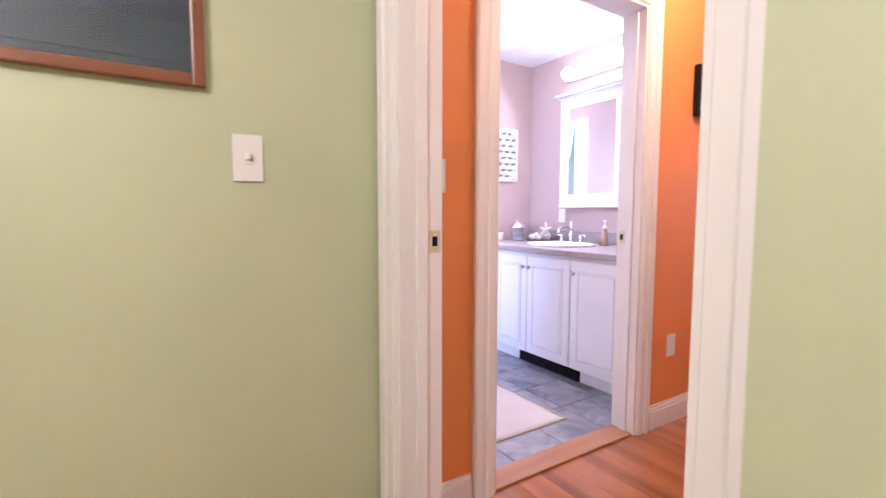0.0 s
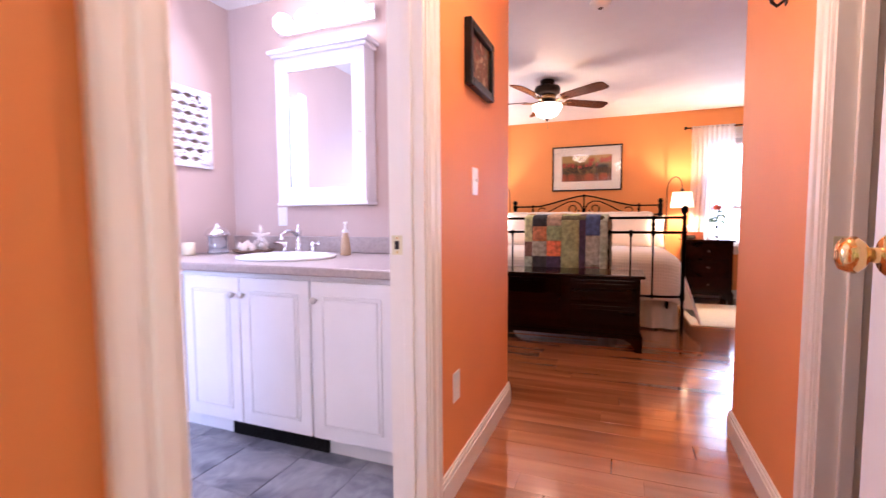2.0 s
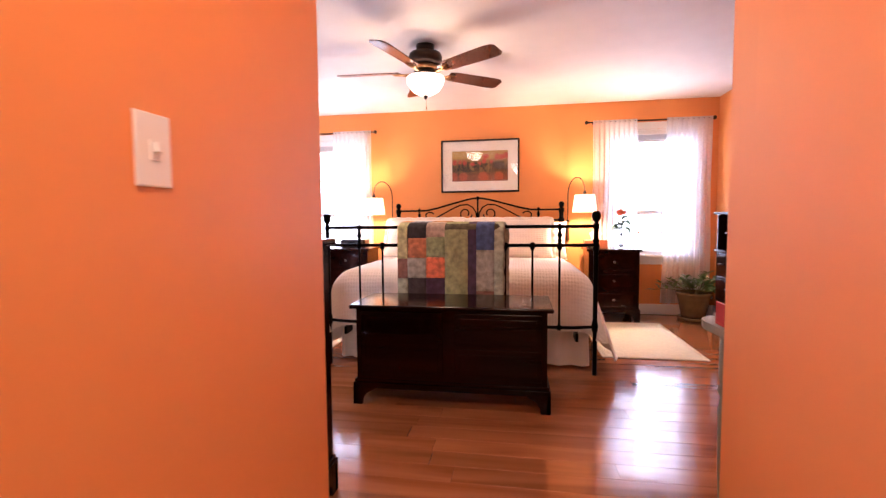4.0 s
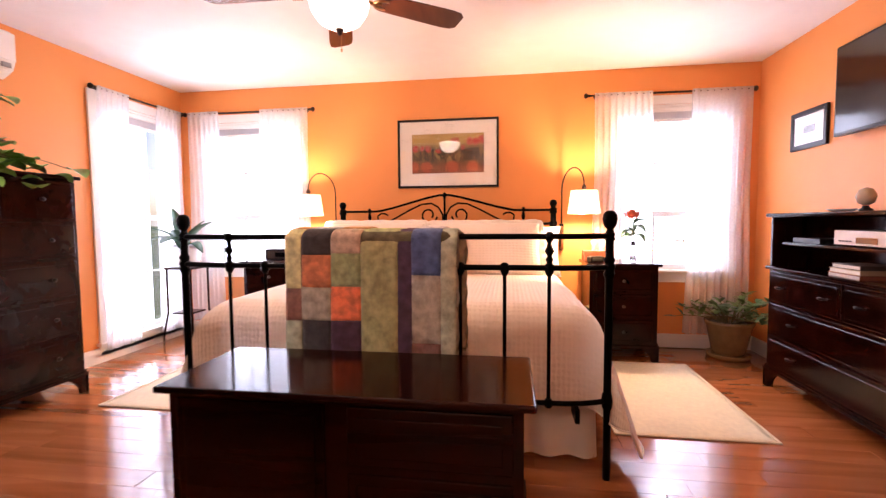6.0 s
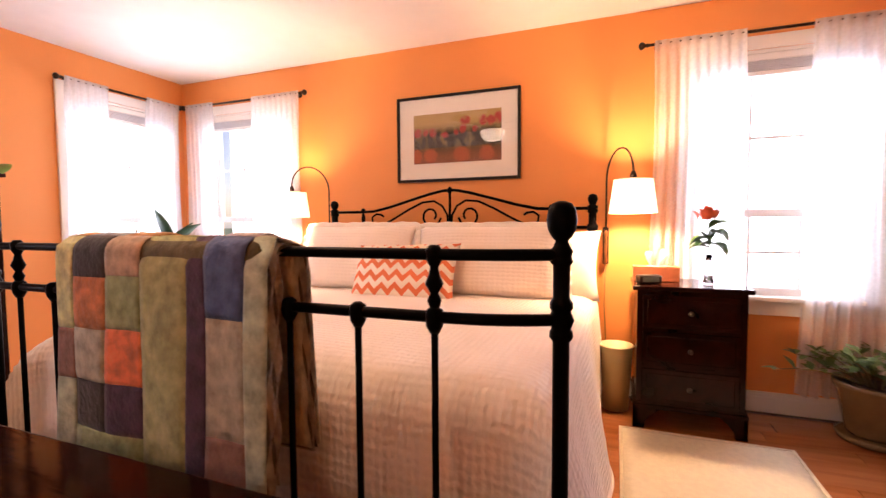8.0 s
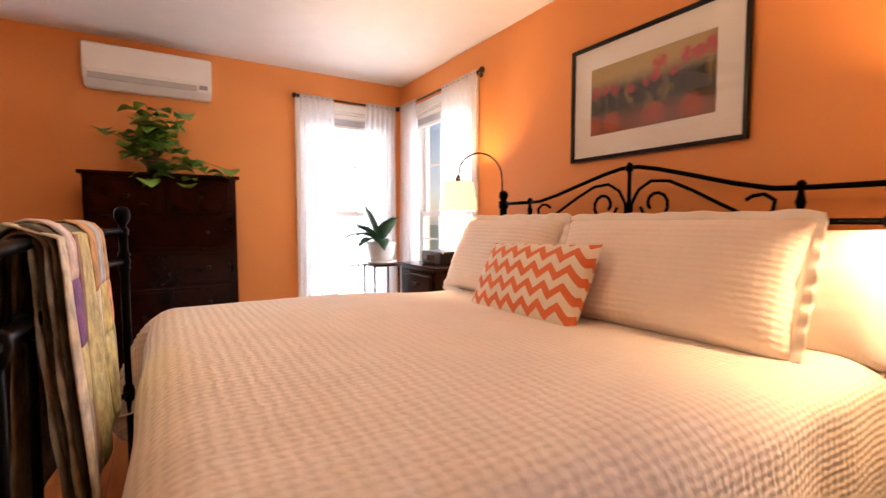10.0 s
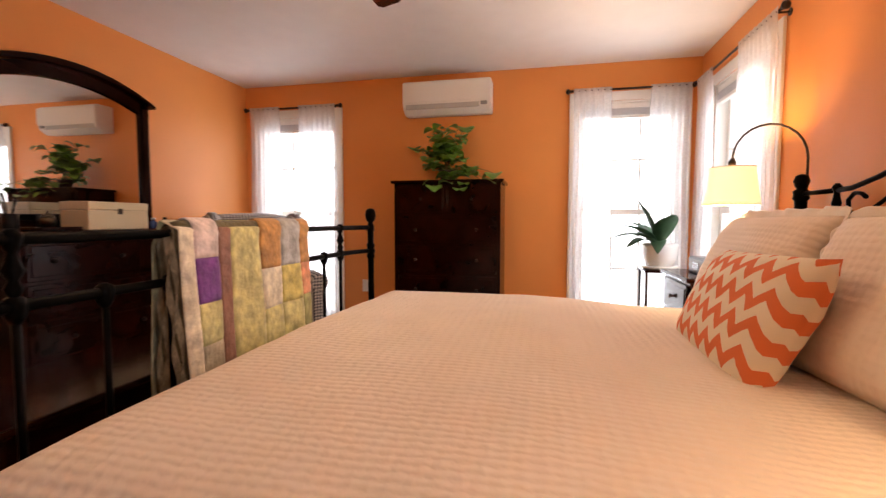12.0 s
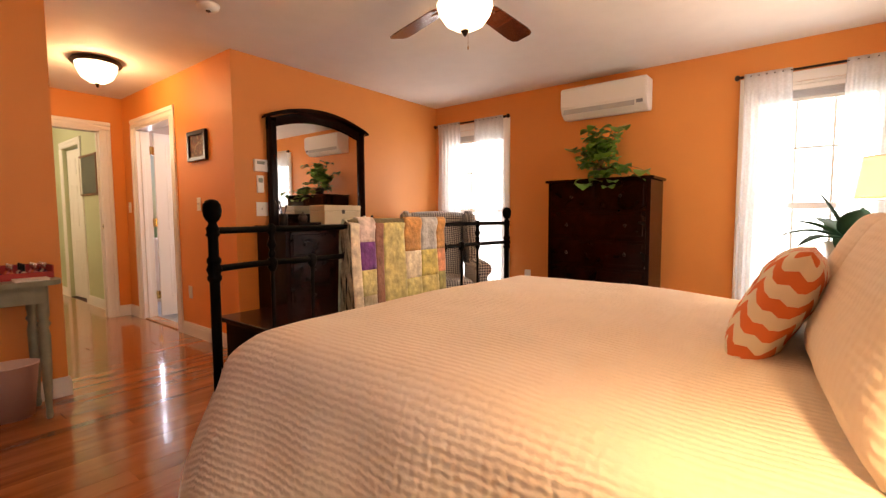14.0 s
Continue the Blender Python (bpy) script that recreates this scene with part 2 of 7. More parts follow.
def part(name, bm, material, parent, label="", local=False):
    """bm as one mesh under parent; its points are given in the world, or from the thing's base if local."""
    root = parent
    while root.parent:
        root = root.parent
    if not local:
        bmesh.ops.translate(bm, verts=bm.verts[:], vec=-Vector(root.location))
    ob = new(name, finish(bm, name, material))
    ob.parent = parent
    return tagged(ob, label)


def solid(name, material, boxes, label="", category="", kind="", bevel=0.0, group=""):
    """One top-level mesh of boxes."""
    bm = bmesh.new()
    for b in boxes:
        add_box(bm, *b, bevel=bevel)
    c = Vector(((boxes[0][0] + boxes[0][1]) / 2, (boxes[0][2] + boxes[0][3]) / 2, min(b[4] for b in boxes)))
    bmesh.ops.translate(bm, verts=bm.verts[:], vec=-c)
    ob = new(name, finish(bm, name, material))
    ob.location = c
    return tagged(ob, label, category, group, kind)


def boxes_part(name, material, parent, boxes, bevel=0.0, label="", local=False):
    bm = bmesh.new()
    for b in boxes:
        add_box(bm, *b, bevel=bevel)
    return part(name, bm, material, parent, label, local)


# ---- structure ----
H = 2.44
X0, X1, Y0, Y1 = 3.58, 7.80, -0.41, 4.955      # bedroom
YA, YB = 1.25, 2.37                              # hall
XE = 1.13                                        # hall end
BX, BY0, BY1 = 3.40, 2.49, 4.20                  # bath
WIN_Z0, WIN_Z1 = 0.67, 2.12
T = 0.16


def wall_y(name, material, y0, y1, x0, x1, holes, label):
    """A wall along x between y0 and y1, with holes (x0, x1, z0, z1)."""
    b, x = [], x0
    for h0, h1, z0, z1 in sorted(holes):
        b.append((x, h0, y0, y1, 0, H))
        if z0 > 0:
            b.append((h0, h1, y0, y1, 0, z0))
        b.append((h0, h1, y0, y1, z1, H))
        x = h1
    b.append((x, x1, y0, y1, 0, H))
    return solid(name, material, b, label, "wall", "structure")


def wall_x(name, material, x0, x1, y0, y1, holes, label):
    b, y = [], y0
    for h0, h1, z0, z1 in sorted(holes):
        b.append((x0, x1, y, h0, 0, H))
        if z0 > 0:
            b.append((x0, x1, h0, h1, 0, z0))
        b.append((x0, x1, h0, h1, z1, H))
        y = h1
    b.append((x0, x1, y, y1, 0, H))
    return solid(name, material, b, label, "wall", "structure")


DOOR_H = 2.07
wall_y("wall_north", ORANGE, Y1, Y1 + T, X0 - 0.12, X1 + T, [(6.83, 7.65, 0.14, WIN_Z1), (3.76, 4.56, 0.14, WIN_Z1)], "orange painted bedroom wall with two windows")
wall_x("wall_east", ORANGE, X1, X1 + T, Y0 - T, Y1, [(-0.18, 0.72, WIN_Z0, WIN_Z1), (3.72, 4.66, WIN_Z0, WIN_Z1)], "orange painted bedroom wall behind the bed")
wall_y("wall_south", ORANGE, Y0 - T, Y0, X0 - 0.12, X1, [], "orange painted bedroom wall with the television")
wall_x("wall_west_1", ORANGE, X0 - 0.06, X0, YB, Y1, [], "orange painted bedroom wall behind the dresser")
wall_x("wall_west_2", ORANGE, X0 - 0.12, X0, Y0, YA, [], "orange painted bedroom wall behind the desk")
wall_y("wall_hall_north", ORANGE, YB, YB + 0.06, XE, X0 - 0.06, [(1.51, 2.41, 0, DOOR_H)], "orange painted hall wall with the bathroom doorway")
wall_y("wall_hall_south", ORANGE, YA - 0.12, YA, XE - 0.13, X0 - 0.12, [(1.86, 2.60, 0, DOOR_H)], "orange painted hall wall with the closet doorway")
wall_x("wall_entry_hall_side", ORANGE, XE - 0.06, XE, YA, YB + 0.06, [(1.325, 2.16, 0, DOOR_H)], "orange painted wall round the entry doorway")
wall_x("wall_entry_green_side", GREEN, XE - 0.13, XE - 0.06, YA, 2.275, [(1.325, 2.16, 0, DOOR_H)], "green painted wall round the entry doorway")
wall_x("wall_green_east", GREEN, XE - 0.19, XE - 0.13, -0.3, YA, [], "green painted hall wall")
wall_y("wall_green_north", GREEN, 2.275, 2.37, -3.2, XE - 0.06, [(-0.95, -0.15, 0, DOOR_H)], "green painted hall wall with a light switch")
wall_y("wall_green_south", GREEN, -0.42, -0.3, -3.2, XE - 0.13, [], "green painted hall wall")
wall_x("wall_green_west", GREEN, -3.32, -3.2, -0.42, 2.37, [], "green painted hall wall")
wall_y("wall_bath_south", BEIGE, YB + 0.06, BY0, XE, BX, [(1.51, 2.41, 0, DOOR_H)], "beige painted bathroom wall with the doorway")
wall_x("wall_bath_east", BEIGE, BX, BX + 0.06, BY0 - 0.06, BY1 + 0.1, [], "beige painted bathroom wall behind the vanity")
wall_y("wall_bath_north", BEIGE, BY1, BY1 + 0.1, 0.5, BX, [(2.48, 2.72, 1.15, 2.02)], "beige painted bathroom wall")
# the hole is added only to let the west fill lamp in
wall_x("wall_bath_west", BEIGE, 0.4, 0.5, 2.37, BY1 + 0.1, [(2.85, 3.75, 0.85, 1.95)], "beige painted bathroom wall")
solid("wall_closet", BEIGE, [(1.7, 2.8, 0.1, 0.2, 0, H), (1.6, 1.7, 0.1, 1.14, 0, H), (2.8, 2.9, 0.1, 1.14, 0, H)], "plain closet walls", "wall", "structure")
solid("ceiling", CEIL, [(-3.4, 8.0, -0.6, 5.2, H, H + 0.12)], "white painted ceiling", "ceiling", "structure")
solid("subfloor", mat("subfloor_board", (0.10, 0.05, 0.03), 0.8), [(-3.4, 8.0, -0.6, 5.2, -0.12, -0.012)], "dark board under the floor planks", "floor", "structure")
solid("bath_floor_grout", mat("grout", (0.22, 0.22, 0.25), 0.8), [(0.5, BX, YB + 0.06, BY1, -0.012, -0.002)], "grey grout bed of the tiles", "floor", "structure")
solid("ground", mat("lawn", (0.10, 0.16, 0.05), 0.9, vary=0.3, scale=0.8), [(-300, 300, -300, 300, -1.3, -1.2)], "green lawn round the house", "ground", "structure")


def baseboards():
    k, h, w = 0, 0.12, 0.016
    runs = [("y", Y1, -1, X0, X1), ("y", Y0, 1, X0, X1), ("x", X1, -1, Y0, Y1), ("x", X0, 1, YB, Y1), ("x", X0, 1, Y0, YA),
            ("y", YB, -1, XE, 1.40), ("y", YB, -1, 2.52, X0 + w), ("y", YA, 1, 2.70, X0 + w), ("y", YA, 1, XE, 1.76), ("x", XE, 1, YA, 1.27), ("x", XE, 1, 2.25, YB),
            ("y", 2.275, -1, -0.06, 0.98), ("y", 2.275, -1, -3.2, -1.04), ("y", BY1, -1, 0.5, 2.62)]
    for ax, c, s, a, b in runs:
        bm = bmesh.new()
        for d, z0, z1 in ((w, 0, h - 0.03), (w * 0.75, h - 0.03, h - 0.012), (w * 0.45, h - 0.012, h)):
            if ax == "y":
                add_box(bm, a, b, c, c + s * d, z0, z1)
            else:
                add_box(bm, c, c + s * d, a, b, z0, z1)
        me = finish(bm, "baseboard", WHITE)
        tagged(new("baseboard", me), "white painted stepped baseboard", "baseboard", kind="structure")


baseboards()


def casing(name, ax, c, s, a, b, h, w=0.09, label="white painted door casing with a stepped profile"):
    """Trim round an opening a..b on the face c of a wall, standing out towards s; two legs and a head."""
    e = thing(name, label, "door casing", (a, c, 0) if ax == "y" else (c, a, 0), kind="structure")
    def legs(u0, u1, z0, z1, nm):
        bm = bmesh.new()
        steps = [(0, 0), (0, .010), (.02, .012), (.08, .012), (.10, .017), (.36, .017), (.39, .0125), (.54, .0125),
                 (.57, .019), (.62, .021), (.90, .021), (.94, .019), (1, .014), (1, 0)]
        rings = []
        for end in (0, 1):
            ring = []
            for f, d in steps:
                if nm == "head":
                    u, z = (u0, u1)[end], z0 + (z1 - z0) * f
                else:
                    u, z = (u1 + (u0 - u1) * f if u0 < a else u0 + (u1 - u0) * f), (z0, z1)[end]
                ring.append(bm.verts.new((u, c + s * d, z) if ax == "y" else (c + s * d, u, z)))
            rings.append(ring)
        n = len(steps)
        for i in range(n):
            bm.faces.new((rings[0][i], rings[0][(i + 1) % n], rings[1][(i + 1) % n], rings[1][i]))
        bm.faces.new(rings[0])
        bm.faces.new(rings[1])
        bmesh.ops.recalc_face_normals(bm, faces=bm.faces[:])
        part(nm, bm, WHITE, e)
    legs(a - w, a - 0.001, 0, h, "leg")
    legs(b + 0.001, b + w, 0, h, "leg")
    legs(a - w, b + w, h + 0.001, h + w, "head")
    return e


def jamb(name, ax, c0, c1, a, b, h, stop):
    """The lining of an opening through a wall from c0 to c1, with a stop."""
    e = thing(name, "white painted door jamb", "door jamb", (a, c0, 0) if ax == "y" else (c0, a, 0), kind="structure")
    t = 0.014
    def bx(u0, u1, v0, v1, z0, z1):
        return (u0, u1, v0, v1, z0, z1) if ax == "y" else (v0, v1, u0, u1, z0, z1)
    g = 0.004
    for nm, u0, u1 in (("side", a - 0.002, a + t), ("side", b - t, b + 0.002)):
        boxes_part(nm, WHITE, e, [bx(u0, u1, c0 - g, c1 + g, 0, h)])
    boxes_part("top", WHITE, e, [bx(a + t, b - t, c0 - g, c1 + g, h - t, h + 0.002)])
    for u0, u1 in ((a + t, a + t + 0.012), (b - t - 0.012, b - t)):
        boxes_part("stop", WHITE, e, [bx(u0, u1, stop, stop + 0.035, 0, h - t)], 0.003)
    return e


casing("casing_entry_green", "x", XE - 0.13, -1, 1.325, 2.16, DOOR_H, 0.10)
casing("casing_entry_hall", "x", XE, 1, 1.325, 2.16, DOOR_H)
jamb("jamb_entry", "x", XE - 0.13, XE, 1.325, 2.16, DOOR_H, XE - 0.085)
casing("casing_bath", "y", YB, -1, 1.51, 2.41, DOOR_H, 0.10)
casing("casing_bath_inner", "y", BY0, 1, 1.51, 2.41, DOOR_H)
jamb("jamb_bath", "y", YB, BY0, 1.51, 2.41, DOOR_H, YB + 0.035)
casing("casing_closet", "y", YA, 1, 1.86, 2.60, DOOR_H)
jamb("jamb_closet", "y", YA - 0.12, YA, 1.86, 2.60, DOOR_H, YA - 0.08)
casing("casing_green_door", "y", 2.275, -1, -0.95, -0.15, DOOR_H)
# ---- windows, blinds, curtains ----
def window(name, ax, c, out, a, b, z0, z1, cols):
    """A sash window in the opening a..b, z0..z1 of a wall whose inner face is c; out is the way outdoors."""
    def bx(u0, u1, d0, d1, q0, q1):
        v0, v1 = sorted((c + out * d0, c + out * d1))
        return (u0, u1, v0, v1, q0, q1) if ax == "y" else (v0, v1, u0, u1, q0, q1)
    e = thing(name, "white framed sash window with muntin bars", "window", ((a + b) / 2, c, z0) if ax == "y" else (c, (a + b) / 2, z0), kind="structure")
    w, f = 0.075, 0.045
    boxes_part("window_frame", WHITE, e, [bx(a - w, a, -0.018, 0, z0 - 0.02, z1 + w), bx(b, b + w, -0.018, 0, z0 - 0.02, z1 + w), bx(a, b, -0.018, 0, z1, z1 + w),
                                          bx(a, a + 0.02, 0, 0.13, z0, z1), bx(b - 0.02, b, 0, 0.13, z0, z1), bx(a + 0.02, b - 0.02, 0, 0.13, z1 - 0.02, z1)], 0.003)
    boxes_part("window_sill", WHITE, e, [bx(a - w - 0.02, b + w + 0.02, -0.045, 0.13, z0 - 0.005, z0 + 0.02), bx(a - w, b + w, -0.016, 0, z0 - 0.09, z0 - 0.006)], 0.004)
    zm = 1.18
    a, b = a + 0.02, b - 0.02
    for nm, q0, q1, d in (("lower_sash", z0 + 0.02, zm + 0.02, 0.05), ("upper_sash", zm - 0.02, z1 - 0.02, 0.085)):
        s = boxes_part(nm, WHITE, e, [bx(a, a + f, d, d + 0.033, q0, q1), bx(b - f, b, d, d + 0.033, q0, q1), bx(a + f, b - f, d, d + 0.033, q0, q0 + f), bx(a + f, b - f, d, d + 0.033, q1 - f, q1)], 0.003)
        for k in range(1, cols):
            u = a + f + (b - a - 2 * f) * k / cols
            boxes_part("muntin", WHITE, s, [bx(u - 0.008, u + 0.008, d + 0.007, d + 0.026, q0 + f, q1 - f)])
        n = max(2, round((q1 - q0) / 0.42))
        for k in range(1, n):
            q = q0 + f + (q1 - q0 - 2 * f) * k / n
            boxes_part("muntin", WHITE, s, [bx(a + f, b - f, d + 0.008, d + 0.025, q - 0.008, q + 0.008)])
        p = boxes_part("pane", GLASS, s, [bx(a + f, b - f, d + 0.0145, d + 0.0185, q0 + f, q1 - f)])
        p.visible_shadow = False
    bl = thing("window_blind", "white pleated blind drawn up at the window head", "blind", ((a + b) / 2, c, z1) if ax == "y" else (c, (a + b) / 2, z1), group="window blinds")
    boxes_part("headrail", WHITE, bl, [bx(a + 0.01, b - 0.01, 0.006, 0.045, z1 - 0.06, z1 - 0.022)], 0.004)
    for k in range(5):
        q = z1 - 0.063 - 0.011 * k
        boxes_part("slat", PLEAT, bl, [bx(a + 0.015, b - 0.015, 0.008, 0.043, q - 0.009, q)], 0.003)
    boxes_part("bottom_rail", WHITE, bl, [bx(a + 0.012, b - 0.012, 0.008, 0.043, z1 - 0.145, z1 - 0.12)], 0.004)


PLEAT = mat("grey_pleat", (0.55, 0.54, 0.55), 0.7, vary=0.03)
window("window_1", "y", Y1, 1, 6.83, 7.65, 0.14, WIN_Z1, 3)
window("window_2", "y", Y1, 1, 3.76, 4.56, 0.14, WIN_Z1, 3)
window("window_3", "x", X1, 1, -0.18, 0.72, WIN_Z0, WIN_Z1, 3)
window("window_4", "x", X1, 1, 3.72, 4.66, WIN_Z0, WIN_Z1, 3)


def curtain_rod(ax, c, a, b, z):
    off = 0.065
    P = (lambda u, d, q: (u, c - d, q)) if ax == "y" else (lambda u, d, q: (c - d, u, q))
    e = thing("curtain_rod", "dark bronze curtain rod with turned finials", "curtain rod", P((a + b) / 2, off, z), group="curtain rods")
    bm = bmesh.new()
    add_tube(bm, [P(a, off, z), P(b, off, z)], 0.009, 10)
    part("rod", bm, BRONZE, e)
    for u, s in ((a, -1), (b, 1)):
        bm = bmesh.new()
        add_tube(bm, [P(u + s * k, off, z) for k in (-0.004, 0.004, 0.006, 0.014, 0.022, 0.034, 0.044, 0.05)], [0.012, 0.014, 0.009, 0.011, 0.02, 0.024, 0.018, 0.006], 12)
        part("finial", bm, BRONZE, e)
        bm = bmesh.new()
        v = u - s * 0.06
        add_tube(bm, [P(v, 0.0, z), P(v, off, z)], 0.006, 8)
        add_tube(bm, [P(v, 0.0, z), P(v, 0.006, z)], 0.02, 12)
        part("bracket", bm, BRONZE, e)


def curtain(ax, c, a, b, z1, z0, seed, flare=0.03):
    """One sheer panel gathered between a and b, hanging from the rod."""
    off = 0.065
    rng = random.Random(seed)
    ph = [rng.uniform(0, 6.28) for _ in range(4)]
    n = max(5, round((b - a) / 0.055))
    bm = bmesh.new()
    def fn(u, v):
        z = z1 + 0.018 + (z0 - z1 - 0.018) * v
        amp = 0.010 + 0.018 * v
        w = amp * math.sin(2 * math.pi * n * u + ph[0] + 0.6 * math.sin(3 * v + ph[1])) + 0.012 * v * math.sin(2 * math.pi * n * 0.37 * u + ph[2])
        t = min(1.0, max(0.0, (z1 - 0.012 - z) / 0.10))
        w = w * t + (1 - t) * (0.0125 + 0.0025 * math.sin(2 * math.pi * n * u + ph[0]))
        s = a + (b - a) * u + flare * v * (u - 0.5) + 0.006 * math.sin(9 * v + ph[3])
        d = off + w
        return (s, c - d, z) if ax == "y" else (c - d, s, z)
    add_grid(bm, n * 8, 24, fn)
    cc = Vector(((a + b) / 2, c - off, z0) if ax == "y" else (c - off, (a + b) / 2, z0))
    bmesh.ops.translate(bm, verts=bm.verts[:], vec=-cc)
    ob = new("curtain", finish(bm, "curtain", SHEER))
    ob.location = cc
    tagged(ob, "sheer white curtain panel gathered on a rod", "curtain", "sheer curtains")


for ax, c, a, b, z, panels in (("y", Y1, 6.77, 7.69, 2.20, ((6.79, 7.096), (7.39, 7.70))), ("y", Y1, 3.66, 4.61, 2.20, ((3.675, 4.0), (4.213, 4.592))),
                               ("x", X1, -0.31, 0.98, 2.205, ((-0.315, 0.158), (0.46, 0.935))), ("x", X1, 3.55, 4.83, 2.20, ((3.57, 4.06), (4.49, 4.82)))):
    curtain_rod(ax, c, a, b, z)
    for i, (p, q) in enumerate(panels):
        curtain(ax, c, p, q, z, 0.10 if ax == "y" else 0.14, int(p * 100) + i)


# ---- bed ----
def bed():
    e = thing("bed", "king bed with a black iron frame and scrolled headboard", "bed", (6.7, 2.235, 0))
    xf, xh, yr, yl = 5.587, 7.70, 1.245, 3.232
    bow = lambda y: xf - 0.057 * (1 - max(0.0, 1 - min(y - yr, yl - y) / 0.24) ** 2.2)
    for y in (yr, yl):
        bm = bmesh.new()
        add_lathe(bm, [(r * 0.84, z) for r, z in [(0.019, 0), (0.019, 0.31), (0.027, 0.322), (0.031, 0.35), (0.027, 0.378), (0.02, 0.39), (0.02, 0.885), (0.028, 0.895), (0.028, 0.905), (0.023, 0.912), (0.031, 0.93), (0.023, 0.948), (0.028, 0.955), (0.028, 0.965),
                       (0.02, 0.975), (0.02, 1.04), (0.028, 1.048), (0.024, 1.055), (0.024, 1.062), (0.027, 1.07), (0.019, 1.08), (0.015, 1.09), (0.024, 1.098), (0.033, 1.112), (0.0365, 1.132), (0.033, 1.152), (0.024, 1.164), (0.009, 1.1695)]], (xf, y, 0), 20)
        part("foot_post", bm, IRON, e)
    for z, r in ((1.062, 0.0125), (0.93, 0.0125), (0.35, 0.0115)):
        bm = bmesh.new()
        n = 68
        add_tube(bm, [(bow(yr + (yl - yr) * i / n), yr + (yl - yr) * i / n, z) for i in range(n + 1)], r, 10)
        part("foot_rail", bm, IRON, e)
    for y, top in ((1.498, 1.062), (1.684, 0.93), (1.874, 0.93), (2.60, 0.93), (2.779, 0.93), (2.957, 1.062)):
        bm = bmesh.new()
        x = bow(y)
        add_tube(bm, [(x, y, 0.35), (x, y, 0.93)], 0.008, 8)
        add_tube(bm, [(x, y, z) for z in (0.33, 0.34, 0.36, 0.37)], [0.012, 0.018, 0.018, 0.012], 10)
        add_tube(bm, [(x, y, z) for z in (0.895, 0.91, 0.93, 0.945, 0.952)], [0.01, 0.018, 0.021, 0.018, 0.008], 10)
        if top > 1:
            add_tube(bm, [(x, y, z) for z in (0.945, 0.965, 0.98, 1.0, 1.02, 1.035, 1.05, 1.07, 1.082)], [0.009, 0.016, 0.009, 0.02, 0.012, 0.009, 0.017, 0.019, 0.01], 10)
        part("spindle", bm, IRON, e)
    hr, hl = 1.285, 3.225
    for y in (hr, hl):
        bm = bmesh.new()
        add_lathe(bm, [(0.024, 0), (0.024, 1.075), (0.034, 1.085), (0.037, 1.10), (0.034, 1.115), (0.025, 1.125), (0.025, 1.19), (0.034, 1.20), (0.03, 1.22), (0.034, 1.235), (0.018, 1.245), (0.025, 1.255), (0.033, 1.28), (0.025, 1.305), (0.008, 1.313)], (xh, y, 0), 18)
        part("head_post", bm, IRON, e)
    def rail(pts, r=0.0105):
        bm = bmesh.new()
        add_tube(bm, [(xh, y, z) for y, z in pts], r, 8)
        part("head_rail", bm, IRON, e)
    mid = (hr + hl) / 2
    rail([(hr, 1.10), (hl, 1.10)], 0.011)
    for s in (-1, 1):
        Y = lambda d: mid + s * d
        rail([(Y(0.97), 1.222), (Y(0.71), 1.222)])
        rail([(Y(0.71), 1.222), (Y(0.62), 1.225), (Y(0.48), 1.255), (Y(0.30), 1.305), (Y(0.15), 1.345), (Y(0.05), 1.365), (Y(0), 1.367)])
        rail([(Y(0.71), 1.10), (Y(0.71), 1.25)], 0.009)
        bm = bmesh.new()
        add_tube(bm, [(xh, Y(0.71), z) for z in (1.10, 1.115, 1.13, 1.15, 1.17, 1.19, 1.21, 1.235, 1.245)], [0.018, 0.016, 0.01, 0.013, 0.018, 0.013, 0.01, 0.018, 0.012], 10)
        part("baluster", bm, IRON, e)
        bm = bmesh.new()
        cc, zz = 0.145, 1.185
        spiral = [(Y(cc + r * math.cos(radians(a))), zz + r * math.sin(radians(a))) for a, r in [(70 - 30 * i + 150, 0.035 + 0.0035 * i) for i in range(14)]]
        add_tube(bm, [(xh - 0.004, y, z) for y, z in spiral], 0.008, 8)
        part("scroll", bm, IRON, e)
        bm = bmesh.new()
        add_tube(bm, [(xh - 0.004, y, z) for y, z in [(Y(0.012), 1.105), (Y(0.018), 1.19), (Y(0.055), 1.255), (Y(0.12), 1.292), (Y(0.21), 1.285), (Y(0.32), 1.235), (Y(0.44), 1.17), (Y(0.53), 1.125), (Y(0.585), 1.118), (Y(0.625), 1.14), (Y(0.63), 1.18), (Y(0.595), 1.205), (Y(0.555), 1.20), (Y(0.53), 1.185)]], 0.008, 8)
        part("scroll", bm, IRON, e)
    rail([(mid, 1.10), (mid, 1.36)], 0.010)
    bm = bmesh.new()
    add_tube(bm, [(xh, mid, z) for z in (1.345, 1.355, 1.37, 1.385, 1.392)], [0.012, 0.018, 0.02, 0.014, 0.004], 10)
    part("collar", bm, IRON, e)
    boxes_part("side_rail", IRON, e, [(xf + 0.02, xh, yr + 0.11, yr + 0.13, 0.23, 0.29)])
    boxes_part("side_rail", IRON, e, [(xf + 0.02, xh, yl - 0.13, yl - 0.11, 0.23, 0.29)])
    boxes_part("mattress", LINEN, e, [(5.76, 7.66, 1.30, 3.17, 0.30, 0.66)], 0.05)
    # gathered skirt
    bm = bmesh.new()
    loop = [(5.735, 3.19), (5.735, 1.27), (7.64, 1.27), (7.64, 3.19)]
